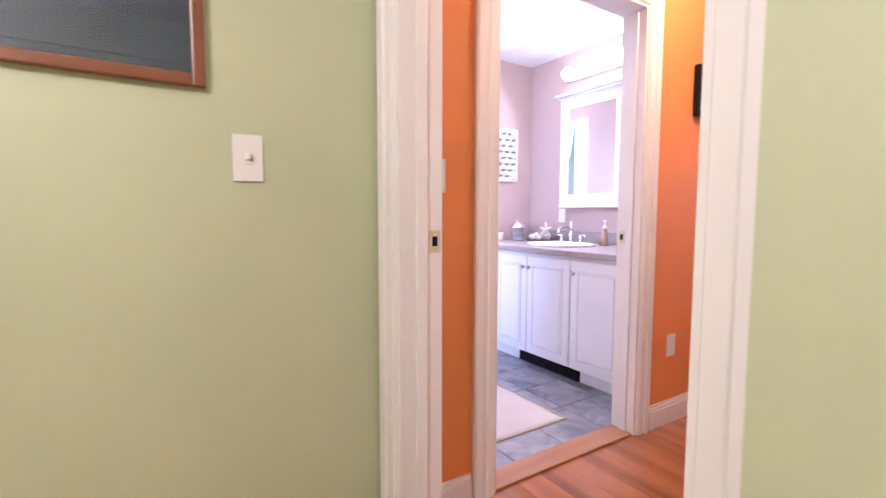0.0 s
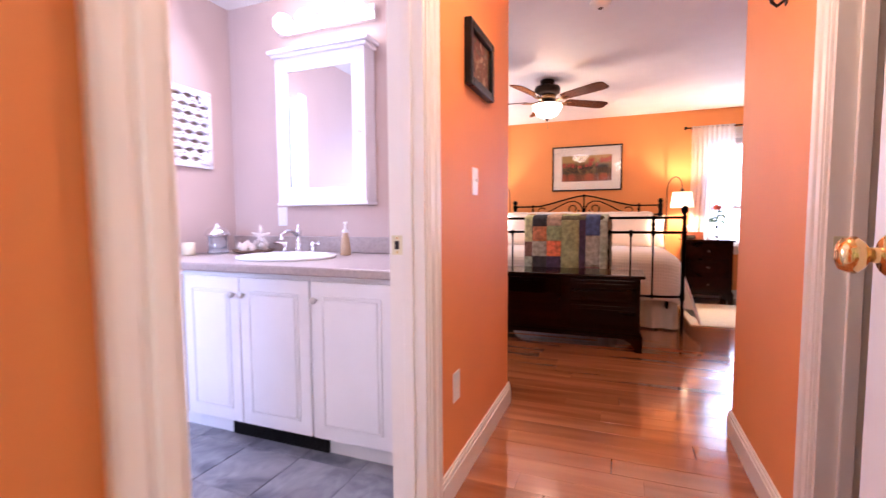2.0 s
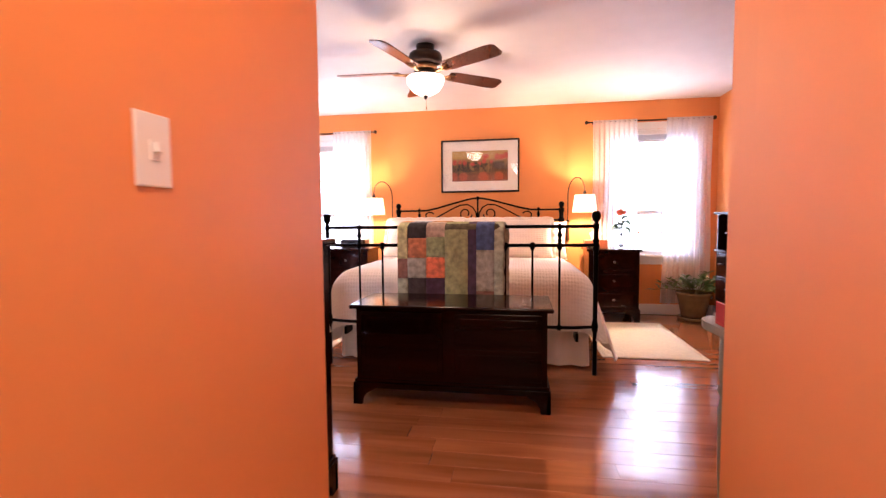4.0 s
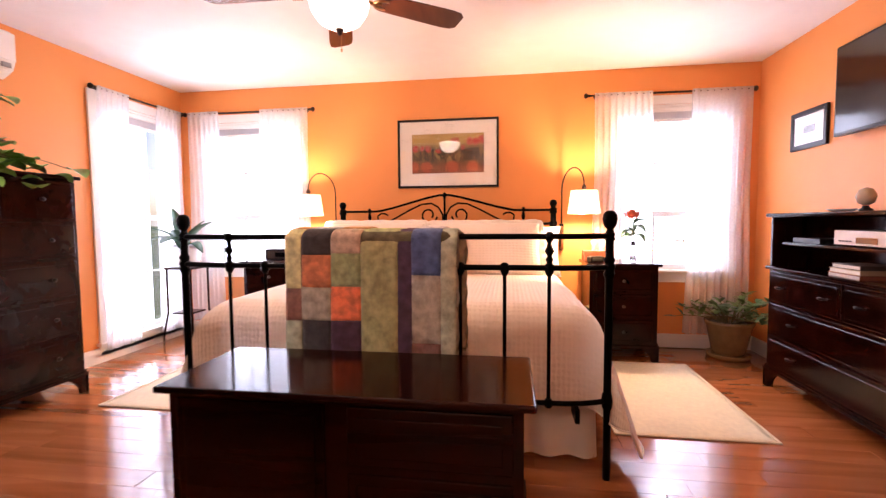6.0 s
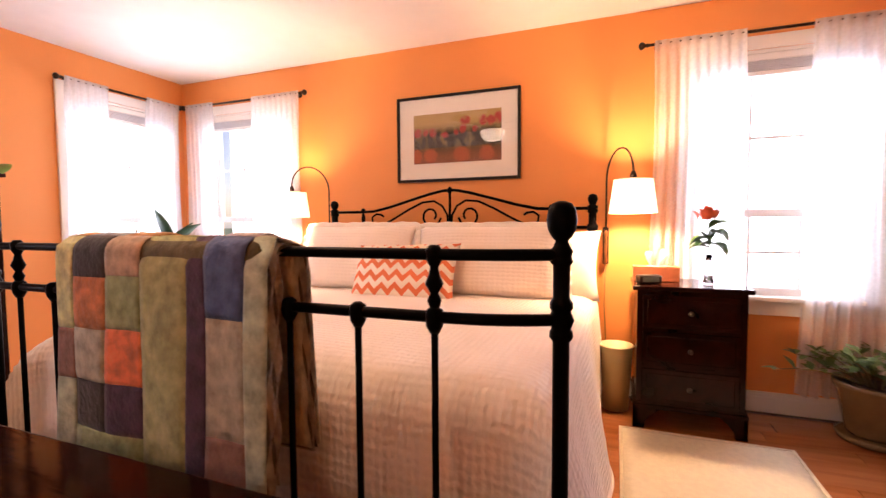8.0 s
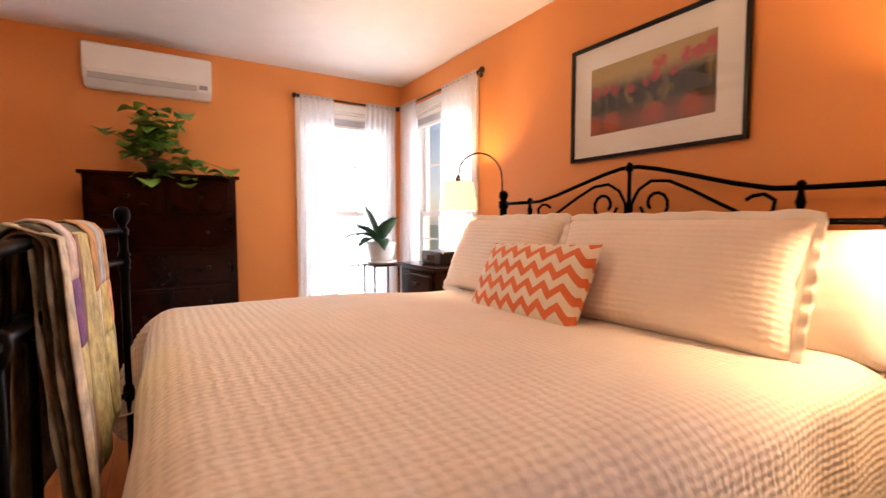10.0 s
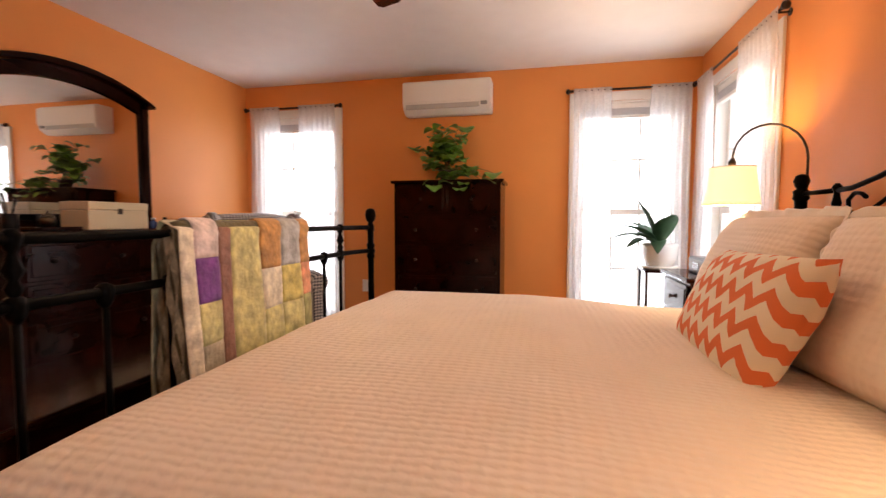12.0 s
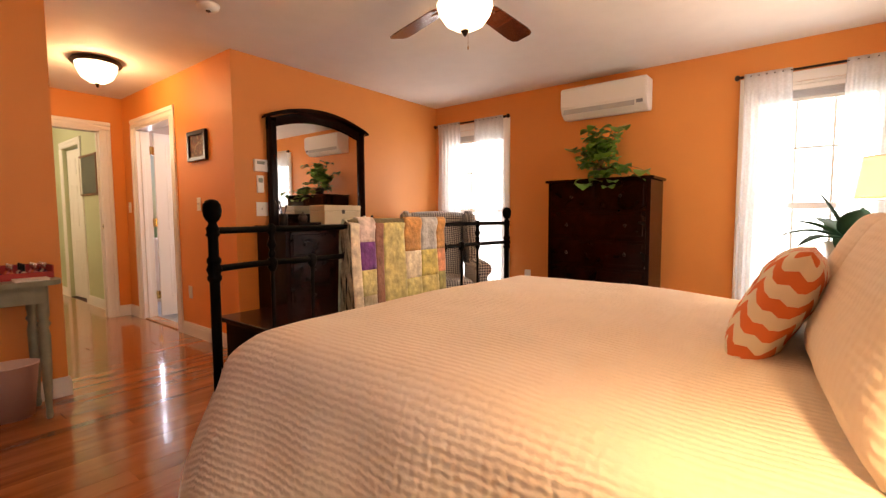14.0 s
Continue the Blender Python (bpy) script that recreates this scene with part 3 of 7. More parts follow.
    for i in range(4):
        p, q = Vector(loop[i]), Vector(loop[(i + 1) % 4])
        d = (q - p).normalized()
        nrm = Vector((-d.y, d.x)) * -1
        L = (q - p).length
        add_grid(bm, int(L / 0.012), 6, lambda u, v: ((p + d * L * u + nrm * (0.003 + 0.014 * v) * math.sin(u * L * 52 + 2 * math.sin(u * L * 9))).x, (p + d * L * u + nrm * (0.003 + 0.014 * v) * math.sin(u * L * 52 + 2 * math.sin(u * L * 9))).y, 0.36 - 0.345 * v))
    part("bed_skirt", bm, SKIRT, e, "white gathered cotton bed skirt")


SKIRT = mat("skirt_cotton", (0.80, 0.75, 0.68), 0.9, vary=0.04, bump=0.1, bump_scale=300)
bed()


def puckered(m, strength):
    """Rows of small puffs drawn together by stitching, over the cloth's own run."""
    N, L = m.node_tree.nodes, m.node_tree.links
    b = N["Principled BSDF"]
    uv = N.new("ShaderNodeUVMap")
    uv.uv_map = "cloth"
    mp = N.new("ShaderNodeMapping")
    L.new(uv.outputs[0], mp.inputs[0])
    wv = N.new("ShaderNodeTexWave")
    wv.bands_direction, wv.wave_profile = "X", "SIN"
    wv.inputs["Scale"].default_value, wv.inputs["Distortion"].default_value = 14.0, 2.3
    wv.inputs["Detail"].default_value, wv.inputs["Detail Scale"].default_value = 2.0, 2.6
    L.new(mp.outputs[0], wv.inputs["Vector"])
    w2 = N.new("ShaderNodeTexWave")
    w2.bands_direction = "Y"
    w2.inputs["Scale"].default_value, w2.inputs["Distortion"].default_value, w2.inputs["Detail Scale"].default_value = 10.5, 3.0, 2.4
    L.new(mp.outputs[0], w2.inputs["Vector"])
    mm = N.new("ShaderNodeMath")
    mm.operation = "MULTIPLY_ADD"
    mm.inputs[1].default_value = 0.85
    L.new(w2.outputs["Fac"], mm.inputs[0])
    L.new(wv.outputs["Fac"], mm.inputs[2])
    bp = N.new("ShaderNodeBump")
    bp.inputs["Strength"].default_value, bp.inputs["Distance"].default_value = strength, 0.007
    L.new(mm.outputs[0], bp.inputs["Height"])
    L.new(bp.outputs[0], b.inputs["Normal"])


puckered(BEDSPREAD, 0.34)


def coverlet():
    """A ribbed cover lying over the mattress, hanging down both sides and the foot."""
    ys, ye, xs, xe, top = 1.245, 3.22, 5.66, 7.63, 0.726
    drop_s, drop_f, r = 0.58, 0.38, 0.13
    Lx, Ly = xe - xs + drop_f, ye - ys + 2 * drop_s
    def bend(s, length, fl):
        """Distance past the edge s gives (sideways, down) round the edge radius."""
        if s <= -r:
            return s, 0.0
        q = s + r
        a = min(q / r, math.pi / 2)
        side, down = -r + r * math.sin(a), r * (1 - math.cos(a))
        if q > r * math.pi / 2:
            k = q - r * math.pi / 2
            side += fl * k
            down += k * (1 - 0.5 * fl * fl)
        return side, down
    bm = bmesh.new()
    uvs = {}
    nu, nv = 150, 130
    def fn(u, v):
        sy = -drop_s + Ly * u
        sx = -drop_f + Lx * v
        # the hanging corner is rounded off
        side_over, foot_over = max(0.0, -sy, sy - (ye - ys)), max(0.0, -sx)
        if side_over and foot_over:
            ka, kb = math.sqrt(1 - 0.5 * (foot_over / drop_f) ** 2), math.sqrt(1 - 0.5 * (side_over / drop_s) ** 2)
            sy = -side_over * ka if sy < 0 else (ye - ys) + side_over * ka
            sx = -foot_over * kb
        over_f = -sx
        yy, dz = sy, 0.0
        corner = max(0.0, over_f + 0.05)
        wavy = 0.012 * math.sin(sx * 7.0 + 1.3) + 0.008 * math.sin(sx * 17.0)
        if sy < (ye - ys) / 2:
            side, dn = bend(-sy, drop_s, max(0.05, 0.31 - 0.16 * max(0.0, sx)) + 0.02 * corner)
            y = ys - side + (-wavy * min(dn, 0.3) * 3)
        else:
            side, dn = bend(sy - (ye - ys), drop_s, 0.16)
            y = ye + side + wavy * min(dn, 0.3) * 3
        f, dn2 = bend(over_f, drop_f, 0.02)
        x = xs - f - 0.45 * min(dn, dn2) + 0.008 * math.sin(sy * 11) * min(dn2, 0.2) * 4
        crown = 0.02 * (1 - ((sy - (ye - ys) / 2) / ((ye - ys) / 2 + 0.001)) ** 2) if dn < 0.02 else 0.0
        puff = 0.006 * noise.noise(Vector((sx * 2.2, sy * 2.2, 3.1))) + 0.003 * noise.noise(Vector((sx * 7, sy * 7, 1.0)))
        k = min(1.0, max(0.0, (sx - 0.75) / 0.75))
        sink = 0.042 * k * k * (3 - 2 * k) * (1 - min(1.0, dn / 0.1))
        z = top + crown + puff - sink - max(dn, dn2) - 0.25 * min(dn, dn2)
        uvs[(round(u * nu), round(v * nv))] = (sy, sx)
        return (x, y, max(z, 0.12))
    vs = add_grid(bm, nu, nv, fn)
    lay = bm.loops.layers.uv.new("cloth")
    idx = {}
    for i, row in enumerate(vs):
        for j, vv in enumerate(row):
            idx[vv] = uvs[(i, j)]
    for f in bm.faces:
        for l in f.loops:
            l[lay].uv = idx[l.vert]
    edge = [v[0].co.copy() for v in vs] + [v.co.copy() for v in vs[-1][1:]]
    edge = [v.co.copy() for v in vs[0][::-1]] + edge[1:]
    thicken(bm, bm.faces[:], -0.008)
    e = thing("coverlet", "cream ribbed cotton coverlet spread over the bed", "bedspread", (6.7, 2.235, 0.1))
    part("cloth", bm, BEDSPREAD, e)
    bm = bmesh.new()
    add_tube(bm, edge, 0.004, 6)
    part("hem", bm, SHAM, e)


SHAM = mat("sham_cotton", (0.82, 0.73, 0.63), 0.9, vary=0.03, bump=0.25, bump_scale=220, sheen=0.2)
coverlet()


def pillow_mesh(bm, w, h, t, flange=0.0, seed=1, ears=0.03):
    """A stuffed cushion w wide, h high, t thick, in its own plane (x wide, y high)."""
    rng = random.Random(seed)
    ph = rng.uniform(0, 9)
    n = 26
    for sgn in (1, -1):
        def fn(u, v):
            a, b = 2 * u - 1, 2 * v - 1
            k = (max(0.0, 1 - abs(a) ** 3.2) * max(0.0, 1 - abs(b) ** 3.2)) ** 0.48
            pinch = 1 - 0.055 * (1 - abs(b) ** 2) * abs(a) ** 6
            pin2 = 1 - 0.06 * (1 - abs(a) ** 2) * abs(b) ** 6
            wr = 0.05 * noise.noise(Vector((a * 1.7 + ph, b * 1.7, sgn))) + 0.02 * noise.noise(Vector((a * 5 + ph, b * 5, sgn)))
            return (a * w / 2 * pinch, b * h / 2 * pin2, sgn * t / 2 * k * (1 + 2.2 * wr))
        add_grid(bm, n, n, fn)
    bmesh.ops.remove_doubles(bm, verts=bm.verts[:], dist=0.0008)


def pillow(name, label, m, w, h, t, material, seed, group=""):
    bm = bmesh.new()
    pillow_mesh(bm, w, h, t, seed=seed)
    lay = bm.loops.layers.uv.new("cloth")
    for f in bm.faces:
        for l in f.loops:
            l[lay].uv = (l.vert.co.x, l.vert.co.y)
    ob = new(name, finish(bm, name, material))
    ob.matrix_world = m
    return tagged(ob, label, "pillow", group)


def leaning(x, y, z, tilt, turn=0, roll=0):
    """A pose for a cushion standing on its long edge, facing -x, leaning back by tilt degrees."""
    return Matrix.Translation((x, y, z)) @ Matrix.Rotation(radians(turn), 4, "Z") @ Matrix.Rotation(radians(-90), 4, "Z") @ Matrix.Rotation(radians(90 - tilt), 4, "X") @ Matrix.Rotation(radians(roll), 4, "Z")


pillow("pillow", "white linen bed pillow behind the sham", leaning(7.57, 1.69, 0.865, 14), 0.92, 0.44, 0.20, LINEN, 11, "white bed pillows")
pillow("pillow", "white linen bed pillow behind the sham", leaning(7.57, 2.78, 0.865, 14), 0.93, 0.44, 0.20, LINEN, 12, "white bed pillows")


SHAM_FACE = mat("sham_face", (0.82, 0.70, 0.60), 0.88, vary=0.03, bump=0.35, bump_scale=38, sheen=0.2)
puckered(SHAM_FACE, 0.2)


def sham(m, w, h, t, seed):
    """A quilted cover with a flat ruffled border."""
    e = thing("pillow_sham", "cream quilted pillow sham leaning on the headboard", "pillow", (0, 0, 0), group="quilted shams")
    e.matrix_world = m
    bm = bmesh.new()
    pillow_mesh(bm, w, h, t, seed=seed)
    lay = bm.loops.layers.uv.new("cloth")
    for f in bm.faces:
        for l in f.loops:
            l[lay].uv = (l.vert.co.y, l.vert.co.x)
    part("cover", bm, SHAM_FACE, e, local=True)
    rng = random.Random(seed)
    k = rng.uniform(0, 6)
    bm = bmesh.new()
    def fn(u, v):
        q = (u * 4) % 4
        i, f = int(q) % 4, q - int(q)
        c = [(-1, -1), (1, -1), (1, 1), (-1, 1), (-1, -1)]
        x, y = c[i][0] + (c[i + 1][0] - c[i][0]) * f, c[i][1] + (c[i + 1][1] - c[i][1]) * f
        s = 0.97 + 0.0 * v
        n = Vector((x * (abs(x) >= abs(y)), y * (abs(y) >= abs(x)))).normalized()
        d = 0.036 * v
        s2 = u * 2 * (w + h)
        return (x * w / 2 * s + n.x * d, y * h / 2 * s + n.y * d, 0.007 * v * math.sin(s2 * 60 + k) + 0.006 * v * math.sin(s2 * 23))
    add_grid(bm, 200, 4, fn, close_u=True)
    thicken(bm, bm.faces[:], 0.003)
    part("flange", bm, SHAM, e, local=True)


sham(leaning(7.34, 1.875, 0.895, 24, 4), 0.95, 0.47, 0.20, 13)
sham(leaning(7.35, 2.84, 0.90, 24, -4), 0.92, 0.47, 0.20, 14)


def chevron_material():
    m = mat("chevron_print", (0.8, 0.7, 0.6), 0.9, bump=0.2, bump_scale=500)
    N, L = m.node_tree.nodes, m.node_tree.links
    b = N["Principled BSDF"]
    uv, sp = N.new("ShaderNodeUVMap"), N.new("ShaderNodeSeparateXYZ")
    uv.uv_map = "cloth"
    L.new(uv.outputs[0], sp.inputs[0])
    def op(kind, a, b_=None, c=None):
        n = N.new("ShaderNodeMath")
        n.operation = kind
        for i, v in enumerate((a, b_, c)):
            if v is None:
                continue
            if isinstance(v, (int, float)):
                n.inputs[i].default_value = v
            else:
                L.new(v, n.inputs[i])
        return n.outputs[0]
    zig = op("PINGPONG", sp.outputs[0], 0.046)
    s = op("ADD", sp.outputs[1], op("MULTIPLY", zig, 0.95))
    f = op("FRACT", op("DIVIDE", s, 0.080))
    k = op("GREATER_THAN", f, 0.52)
    mx = N.new("ShaderNodeMixRGB")
    mx.inputs[1].default_value, mx.inputs[2].default_value = (0.80, 0.70, 0.57, 1), (0.74, 0.18, 0.07, 1)
    L.new(k, mx.inputs[0])
    L.new(mx.outputs[0], b.inputs["Base Color"])
    return m


pillow("lumbar_pillow", "orange and cream chevron print lumbar cushion", leaning(7.12, 2.345, 0.828, 26, -3, 2), 0.70, 0.385, 0.17, chevron_material(), 15)


# ---- quilt over the footboard ----
def quilt():
    e = thing("quilt", "folded patchwork quilt hung over the footboard rail", "quilt", (5.62, 2.285, 0.5))
    y0, y1 = 1.88, 2.645
    zt = 1.078
    def fold(s, off, y):
        """s: metres down from the rail's top, minus on the room side; off: out from the cloth's middle."""
        x0 = 5.525
        k = min(1.0, max(0.0, (s + 0.05) / 0.13))
        k = k * k * (3 - 2 * k)
        y = y * (1 - k) + (1.85 + (y - y0) * 0.895) * k
        r = 0.036 + off
        if abs(s) < 0.036 * math.pi / 2:
            a = s / 0.036
            return Vector((x0 + r * math.sin(a), y, zt + 0.0 + r * math.cos(a) - 0.030))
        d = abs(s) - 0.036 * math.pi / 2
        sg = 1 if s > 0 else -1
        sway = 0.006 * math.sin(y * 23 + d * 5) * min(1, d * 4) + (0.05 if s > 0 else 0.03) * d
        return Vector((x0 + sg * (r + sway), y, zt - 0.030 - d))
    sf, sb = -0.62, 0.56
    for n, off in enumerate((-0.022, -0.012, -0.002, 0.0085)):
        bm = bmesh.new()
        def slab(u, v):
            w = 0.006 * math.sin(v * 42 + n * 1.9) + 0.007 * (n % 2)
            a, o = (2 * u, off) if u < 0.5 else (2 - 2 * u, off + 0.0075)
            return fold((sf + abs(off)) + (sb - sf - abs(off) * 2) * v, o, y0 + w + (y1 - y0 - 2 * w) * a)
        add_grid(bm, 32, 90, slab, close_u=True)
        part("batting", bm, cloth("quilt_lining", (0.13, 0.11, 0.055)) if n % 2 else cloth("quilt_backing", (0.42, 0.36, 0.24)), e)
    def patch(a, b, s0, s1, material):
        bm = bmesh.new()
        add_grid(bm, 8, 10, lambda u, v: fold(s0 + (s1 - s0) * v, 0.0215 - 0.0018 * ((2 * u - 1) ** 8 + (2 * v - 1) ** 8), a + (b - a) * u))
        thicken(bm, bm.faces[:], 0.003)
        part("patch", bm, material, e)
    px = lambda p: y1 - (p - 430) / 325 * (y1 - y0)
    sz = lambda p: -0.03 - (p - 413) / 255 * 0.585
    front = [(463, 520, 413, 443, "ink"), (520, 577, 413, 440, "tan"), (463, 520, 443, 505, "rust"), (520, 577, 440, 503, "moss"), (430, 461, 508, 570, "brown"), (461, 520, 505, 568, "stone"), (520, 577, 503, 568, "coral"),
             (463, 520, 568, 627, "ink"), (520, 577, 568, 627, "plum"), (577, 647, 413, 668, "olive"), (647, 672, 413, 668, "plum"), (672, 726, 413, 480, "blue"), (672, 726, 480, 607, "stone"), (672, 726, 607, 662, "brown"), (726, 754, 413, 668, "sage"), (430, 461, 413, 508, "straw"), (430, 461, 570, 668, "sage"), (461, 577, 627, 668, "moss")]
    C = {k: cloth("quilt_" + k, [min(0.85, 1.3 * q) for q in v]) for k, v in {"ink": (0.035, 0.03, 0.03), "tan": (0.42, 0.30, 0.20), "rust": (0.48, 0.17, 0.07), "moss": (0.26, 0.30, 0.14), "brown": (0.22, 0.11, 0.08), "stone": (0.33, 0.30, 0.22), "coral": (0.66, 0.17, 0.07), "plum": (0.055, 0.03, 0.055),
                                               "olive": (0.30, 0.30, 0.13), "blue": (0.06, 0.09, 0.19), "sage": (0.33, 0.36, 0.25), "cream": (0.60, 0.57, 0.46), "violet": (0.16, 0.05, 0.24), "straw": (0.48, 0.46, 0.22), "gold": (0.48, 0.43, 0.15), "amber": (0.45, 0.24, 0.09), "mist": (0.36, 0.39, 0.40), "salmon": (0.75, 0.30, 0.18), "blush": (0.58, 0.50, 0.48)}.items()}
    for a, b, c, d, k in front:
        patch(px(b), px(a), sz(d) - 0.02, -0.018 if c == 413 else sz(c) - 0.02, C[k])
    Q = lambda f: y0 + (y1 - y0) * f
    back = [(0.005, 0.08, 0.0, 0.55, "cream"), (0.08, 0.22, 0.0, 0.113, "blush"), (0.08, 0.22, 0.113, 0.243, "violet"), (0.08, 0.22, 0.243, 0.363, "straw"), (0.08, 0.22, 0.363, 0.55, "stone"), (0.22, 0.30, 0.0, 0.55, "brown"),
            (0.30, 0.515, 0.0, 0.55, "straw"), (0.515, 0.705, 0.0, 0.173, "amber"), (0.515, 0.705, 0.173, 0.313, "cream"), (0.515, 0.705, 0.313, 0.55, "straw"), (0.705, 0.895, 0.0, 0.173, "mist"),
            (0.705, 0.895, 0.173, 0.313, "gold"), (0.705, 0.895, 0.313, 0.55, "straw"), (0.895, 0.995, 0.0, 0.173, "amber"), (0.895, 0.995, 0.173, 0.30, "salmon"), (0.895, 0.995, 0.30, 0.55, "olive")]
    for a, b, c, d, k in back:
        patch(Q(a), Q(b), c or -0.016, d, C[k])


def cloth(name, colour):
    return mat(name, colour, 0.9, vary=0.36, scale=26, bump=0.6, bump_scale=60, sheen=0.15)


quilt()


# ---- case furniture ----
def bracket_foot(bm, x, y, sx, sy, h=0.11, w=0.13, t=0.022):
    """A bracket foot at a corner, its two wings reaching inwards along sx and sy."""
    for ax in "xy":
        prof = [(0, 0), (0.055, 0), (0.06, 0.035), (0.085, 0.07), (w, h), (0, h)]
        vs = []
        for d in (0, t):
            for u, z in prof:
                vs.append(bm.verts.new((x + sx * u, y + sy * d, z) if ax == "x" else (x + sx * d, y + sy * u, z)))
        n = len(prof)
        bm.faces.new(vs[:n])
        bm.faces.new(vs[n:][::-1])
        for i in range(n):
            bm.faces.new((vs[i], vs[n + i], vs[n + (i + 1) % n], vs[(i + 1) % n]))


def chest(name, label, at, rot, w, d, h, rows, knob="dark", category="chest of drawers", group="", open_top=0.0, over=0.025):
    """A case on bracket feet: local x is the width, the front faces local -y; rows of (bottom, top, list of widths)."""
    e = thing(name, label, category, at, rot, group)
    f = 0.12
    fy = -d / 2
    rim = 0.02
    if open_top:
        zb = h - open_top
        boxes_part("carcass", CHERRY_Z, e, [(-w / 2, w / 2, fy, d / 2, f, zb), (-w / 2, -w / 2 + 0.025, fy, d / 2, zb, h - 0.025), (w / 2 - 0.025, w / 2, fy, d / 2, zb, h - 0.025), (-w / 2 + 0.025, w / 2 - 0.025, d / 2 - 0.015, d / 2, zb, h - 0.025)], 0.003, local=True)
        boxes_part("shelf", CHERRY, e, [(-w / 2 + 0.026, w / 2 - 0.026, fy + 0.03, d / 2 - 0.016, zb + 0.155, zb + 0.173)], 0.003, local=True)
        boxes_part("ledge", CHERRY, e, [(-w / 2 - 0.02, w / 2 + 0.02, fy - 0.02, fy + 0.03, zb - 0.012, zb + 0.010)], 0.006, local=True)
    else:
        boxes_part("carcass", CHERRY_Z, e, [(-w / 2, w / 2, fy, d / 2, f, h - 0.025)], 0.003, local=True)
    boxes_part("top", CHERRY, e, [(-w / 2 - over, w / 2 + over, fy - over, d / 2, h - 0.025, h)], 0.007, local=True)
    boxes_part("base_moulding", CHERRY, e, [(-w / 2 - 0.015, w / 2 + 0.015, fy - 0.015, d / 2, f - 0.01, f + 0.012), (-w / 2 - 0.008, w / 2 + 0.008, fy - 0.008, d / 2, f + 0.012, f + 0.028)], 0.004, local=True)
    for sx in (-1, 1):
        for sy in (-1, 1):
            bm = bmesh.new()
            bracket_foot(bm, sx * (w / 2 + 0.012), sy * d / 2 - (0.012 if sy < 0 else 0), -sx, -sy)
            part("foot", bm, CHERRY, e, local=True)
    for z0, z1, cols in rows:
        x = -w / 2 + 0.022
        tot = sum(cols)
        for c in cols:
            x2 = x + (w - 0.044) * c / tot
            bm = bmesh.new()
            add_box(bm, x + 0.006, x2 - 0.006, fy - 0.012, fy + 0.004, z0 + 0.006, z1 - 0.006, 0.005, 2)
            add_box(bm, x + 0.03, x2 - 0.03, fy - 0.016, fy - 0.010, z0 + 0.03, z1 - 0.03, 0.003, 1)
            dr = part("drawer", bm, CHERRY, e, local=True)
            n = 2 if (x2 - x) > 0.55 else 1
            for k in range(n):
                kx = (x + x2) / 2 if n == 1 else x + (x2 - x) * (0.2 + 0.6 * k)
                zc = (z0 + z1) / 2
                bm = bmesh.new()
                if knob == "pull":
                    add_tube(bm, [(kx - 0.03, fy - 0.014, zc), (kx - 0.026, fy - 0.030, zc), (kx, fy - 0.036, zc), (kx + 0.026, fy - 0.030, zc), (kx + 0.03, fy - 0.014, zc)], [0.007, 0.006, 0.009, 0.006, 0.007], 8)
                else:
                    add_tube(bm, [(kx, fy - 0.012, zc), (kx, fy - 0.024, zc), (kx, fy - 0.028, zc), (kx, fy - 0.036, zc), (kx, fy - 0.04, zc)], [0.006, 0.006, 0.014, 0.013, 0.004], 12)
                part("knob", bm, PEWTER if knob == "light" else BLACK, dr, local=True)
            x = x2
    return e


PEWTER = mat("pewter", (0.10, 0.085, 0.07), 0.35, 1.0)
# blanket chest at the foot of the bed
def blanket_chest():
    x0, x1, y0, y1, h = 4.865, 5.312, 1.60, 2.775, 0.61
    e = thing("blanket_chest", "dark cherry blanket chest with bracket feet and framed panels", "chest", ((x0 + x1) / 2, (y0 + y1) / 2, 0))
    boxes_part("body", CHERRY, e, [(x0 + 0.02, x1 - 0.02, y0 + 0.02, y1 - 0.02, 0.12, h - 0.026)], 0.003)
    boxes_part("lid", CHERRY, e, [(x0 - 0.012, x1 + 0.012, y0 - 0.015, y1 + 0.015, h - 0.024, h)], 0.008)
    boxes_part("base_moulding", CHERRY, e, [(x0, x1, y0, y1, 0.10, 0.135), (x0 + 0.008, x1 - 0.008, y0 + 0.008, y1 - 0.008, 0.135, 0.155)], 0.005)
    for sx, X in ((1, x0), (-1, x1)):
        for sy, Y in ((1, y0), (-1, y1)):
            bm = bmesh.new()
            bracket_foot(bm, X, Y, sx, sy, 0.11, 0.16)
            part("foot", bm, CHERRY, e)
    xf = x0 + 0.02
    ym = (y0 + y1) / 2
    for a, b, zs in ((y0 + 0.05, ym - 0.035, ((0.175, 0.36), (0.385, 0.57))), (ym + 0.035, y1 - 0.05, ((0.175, 0.57),))):
        for z0, z1 in zs:
            bm = bmesh.new()
            add_box(bm, xf - 0.010, xf + 0.004, a, b, z0, z1, 0.006, 2)
            add_box(bm, xf - 0.016, xf - 0.008, a + 0.03, b - 0.03, z0 + 0.03, z1 - 0.03, 0.005, 2)
            part("front_panel", bm, CHERRY, e)


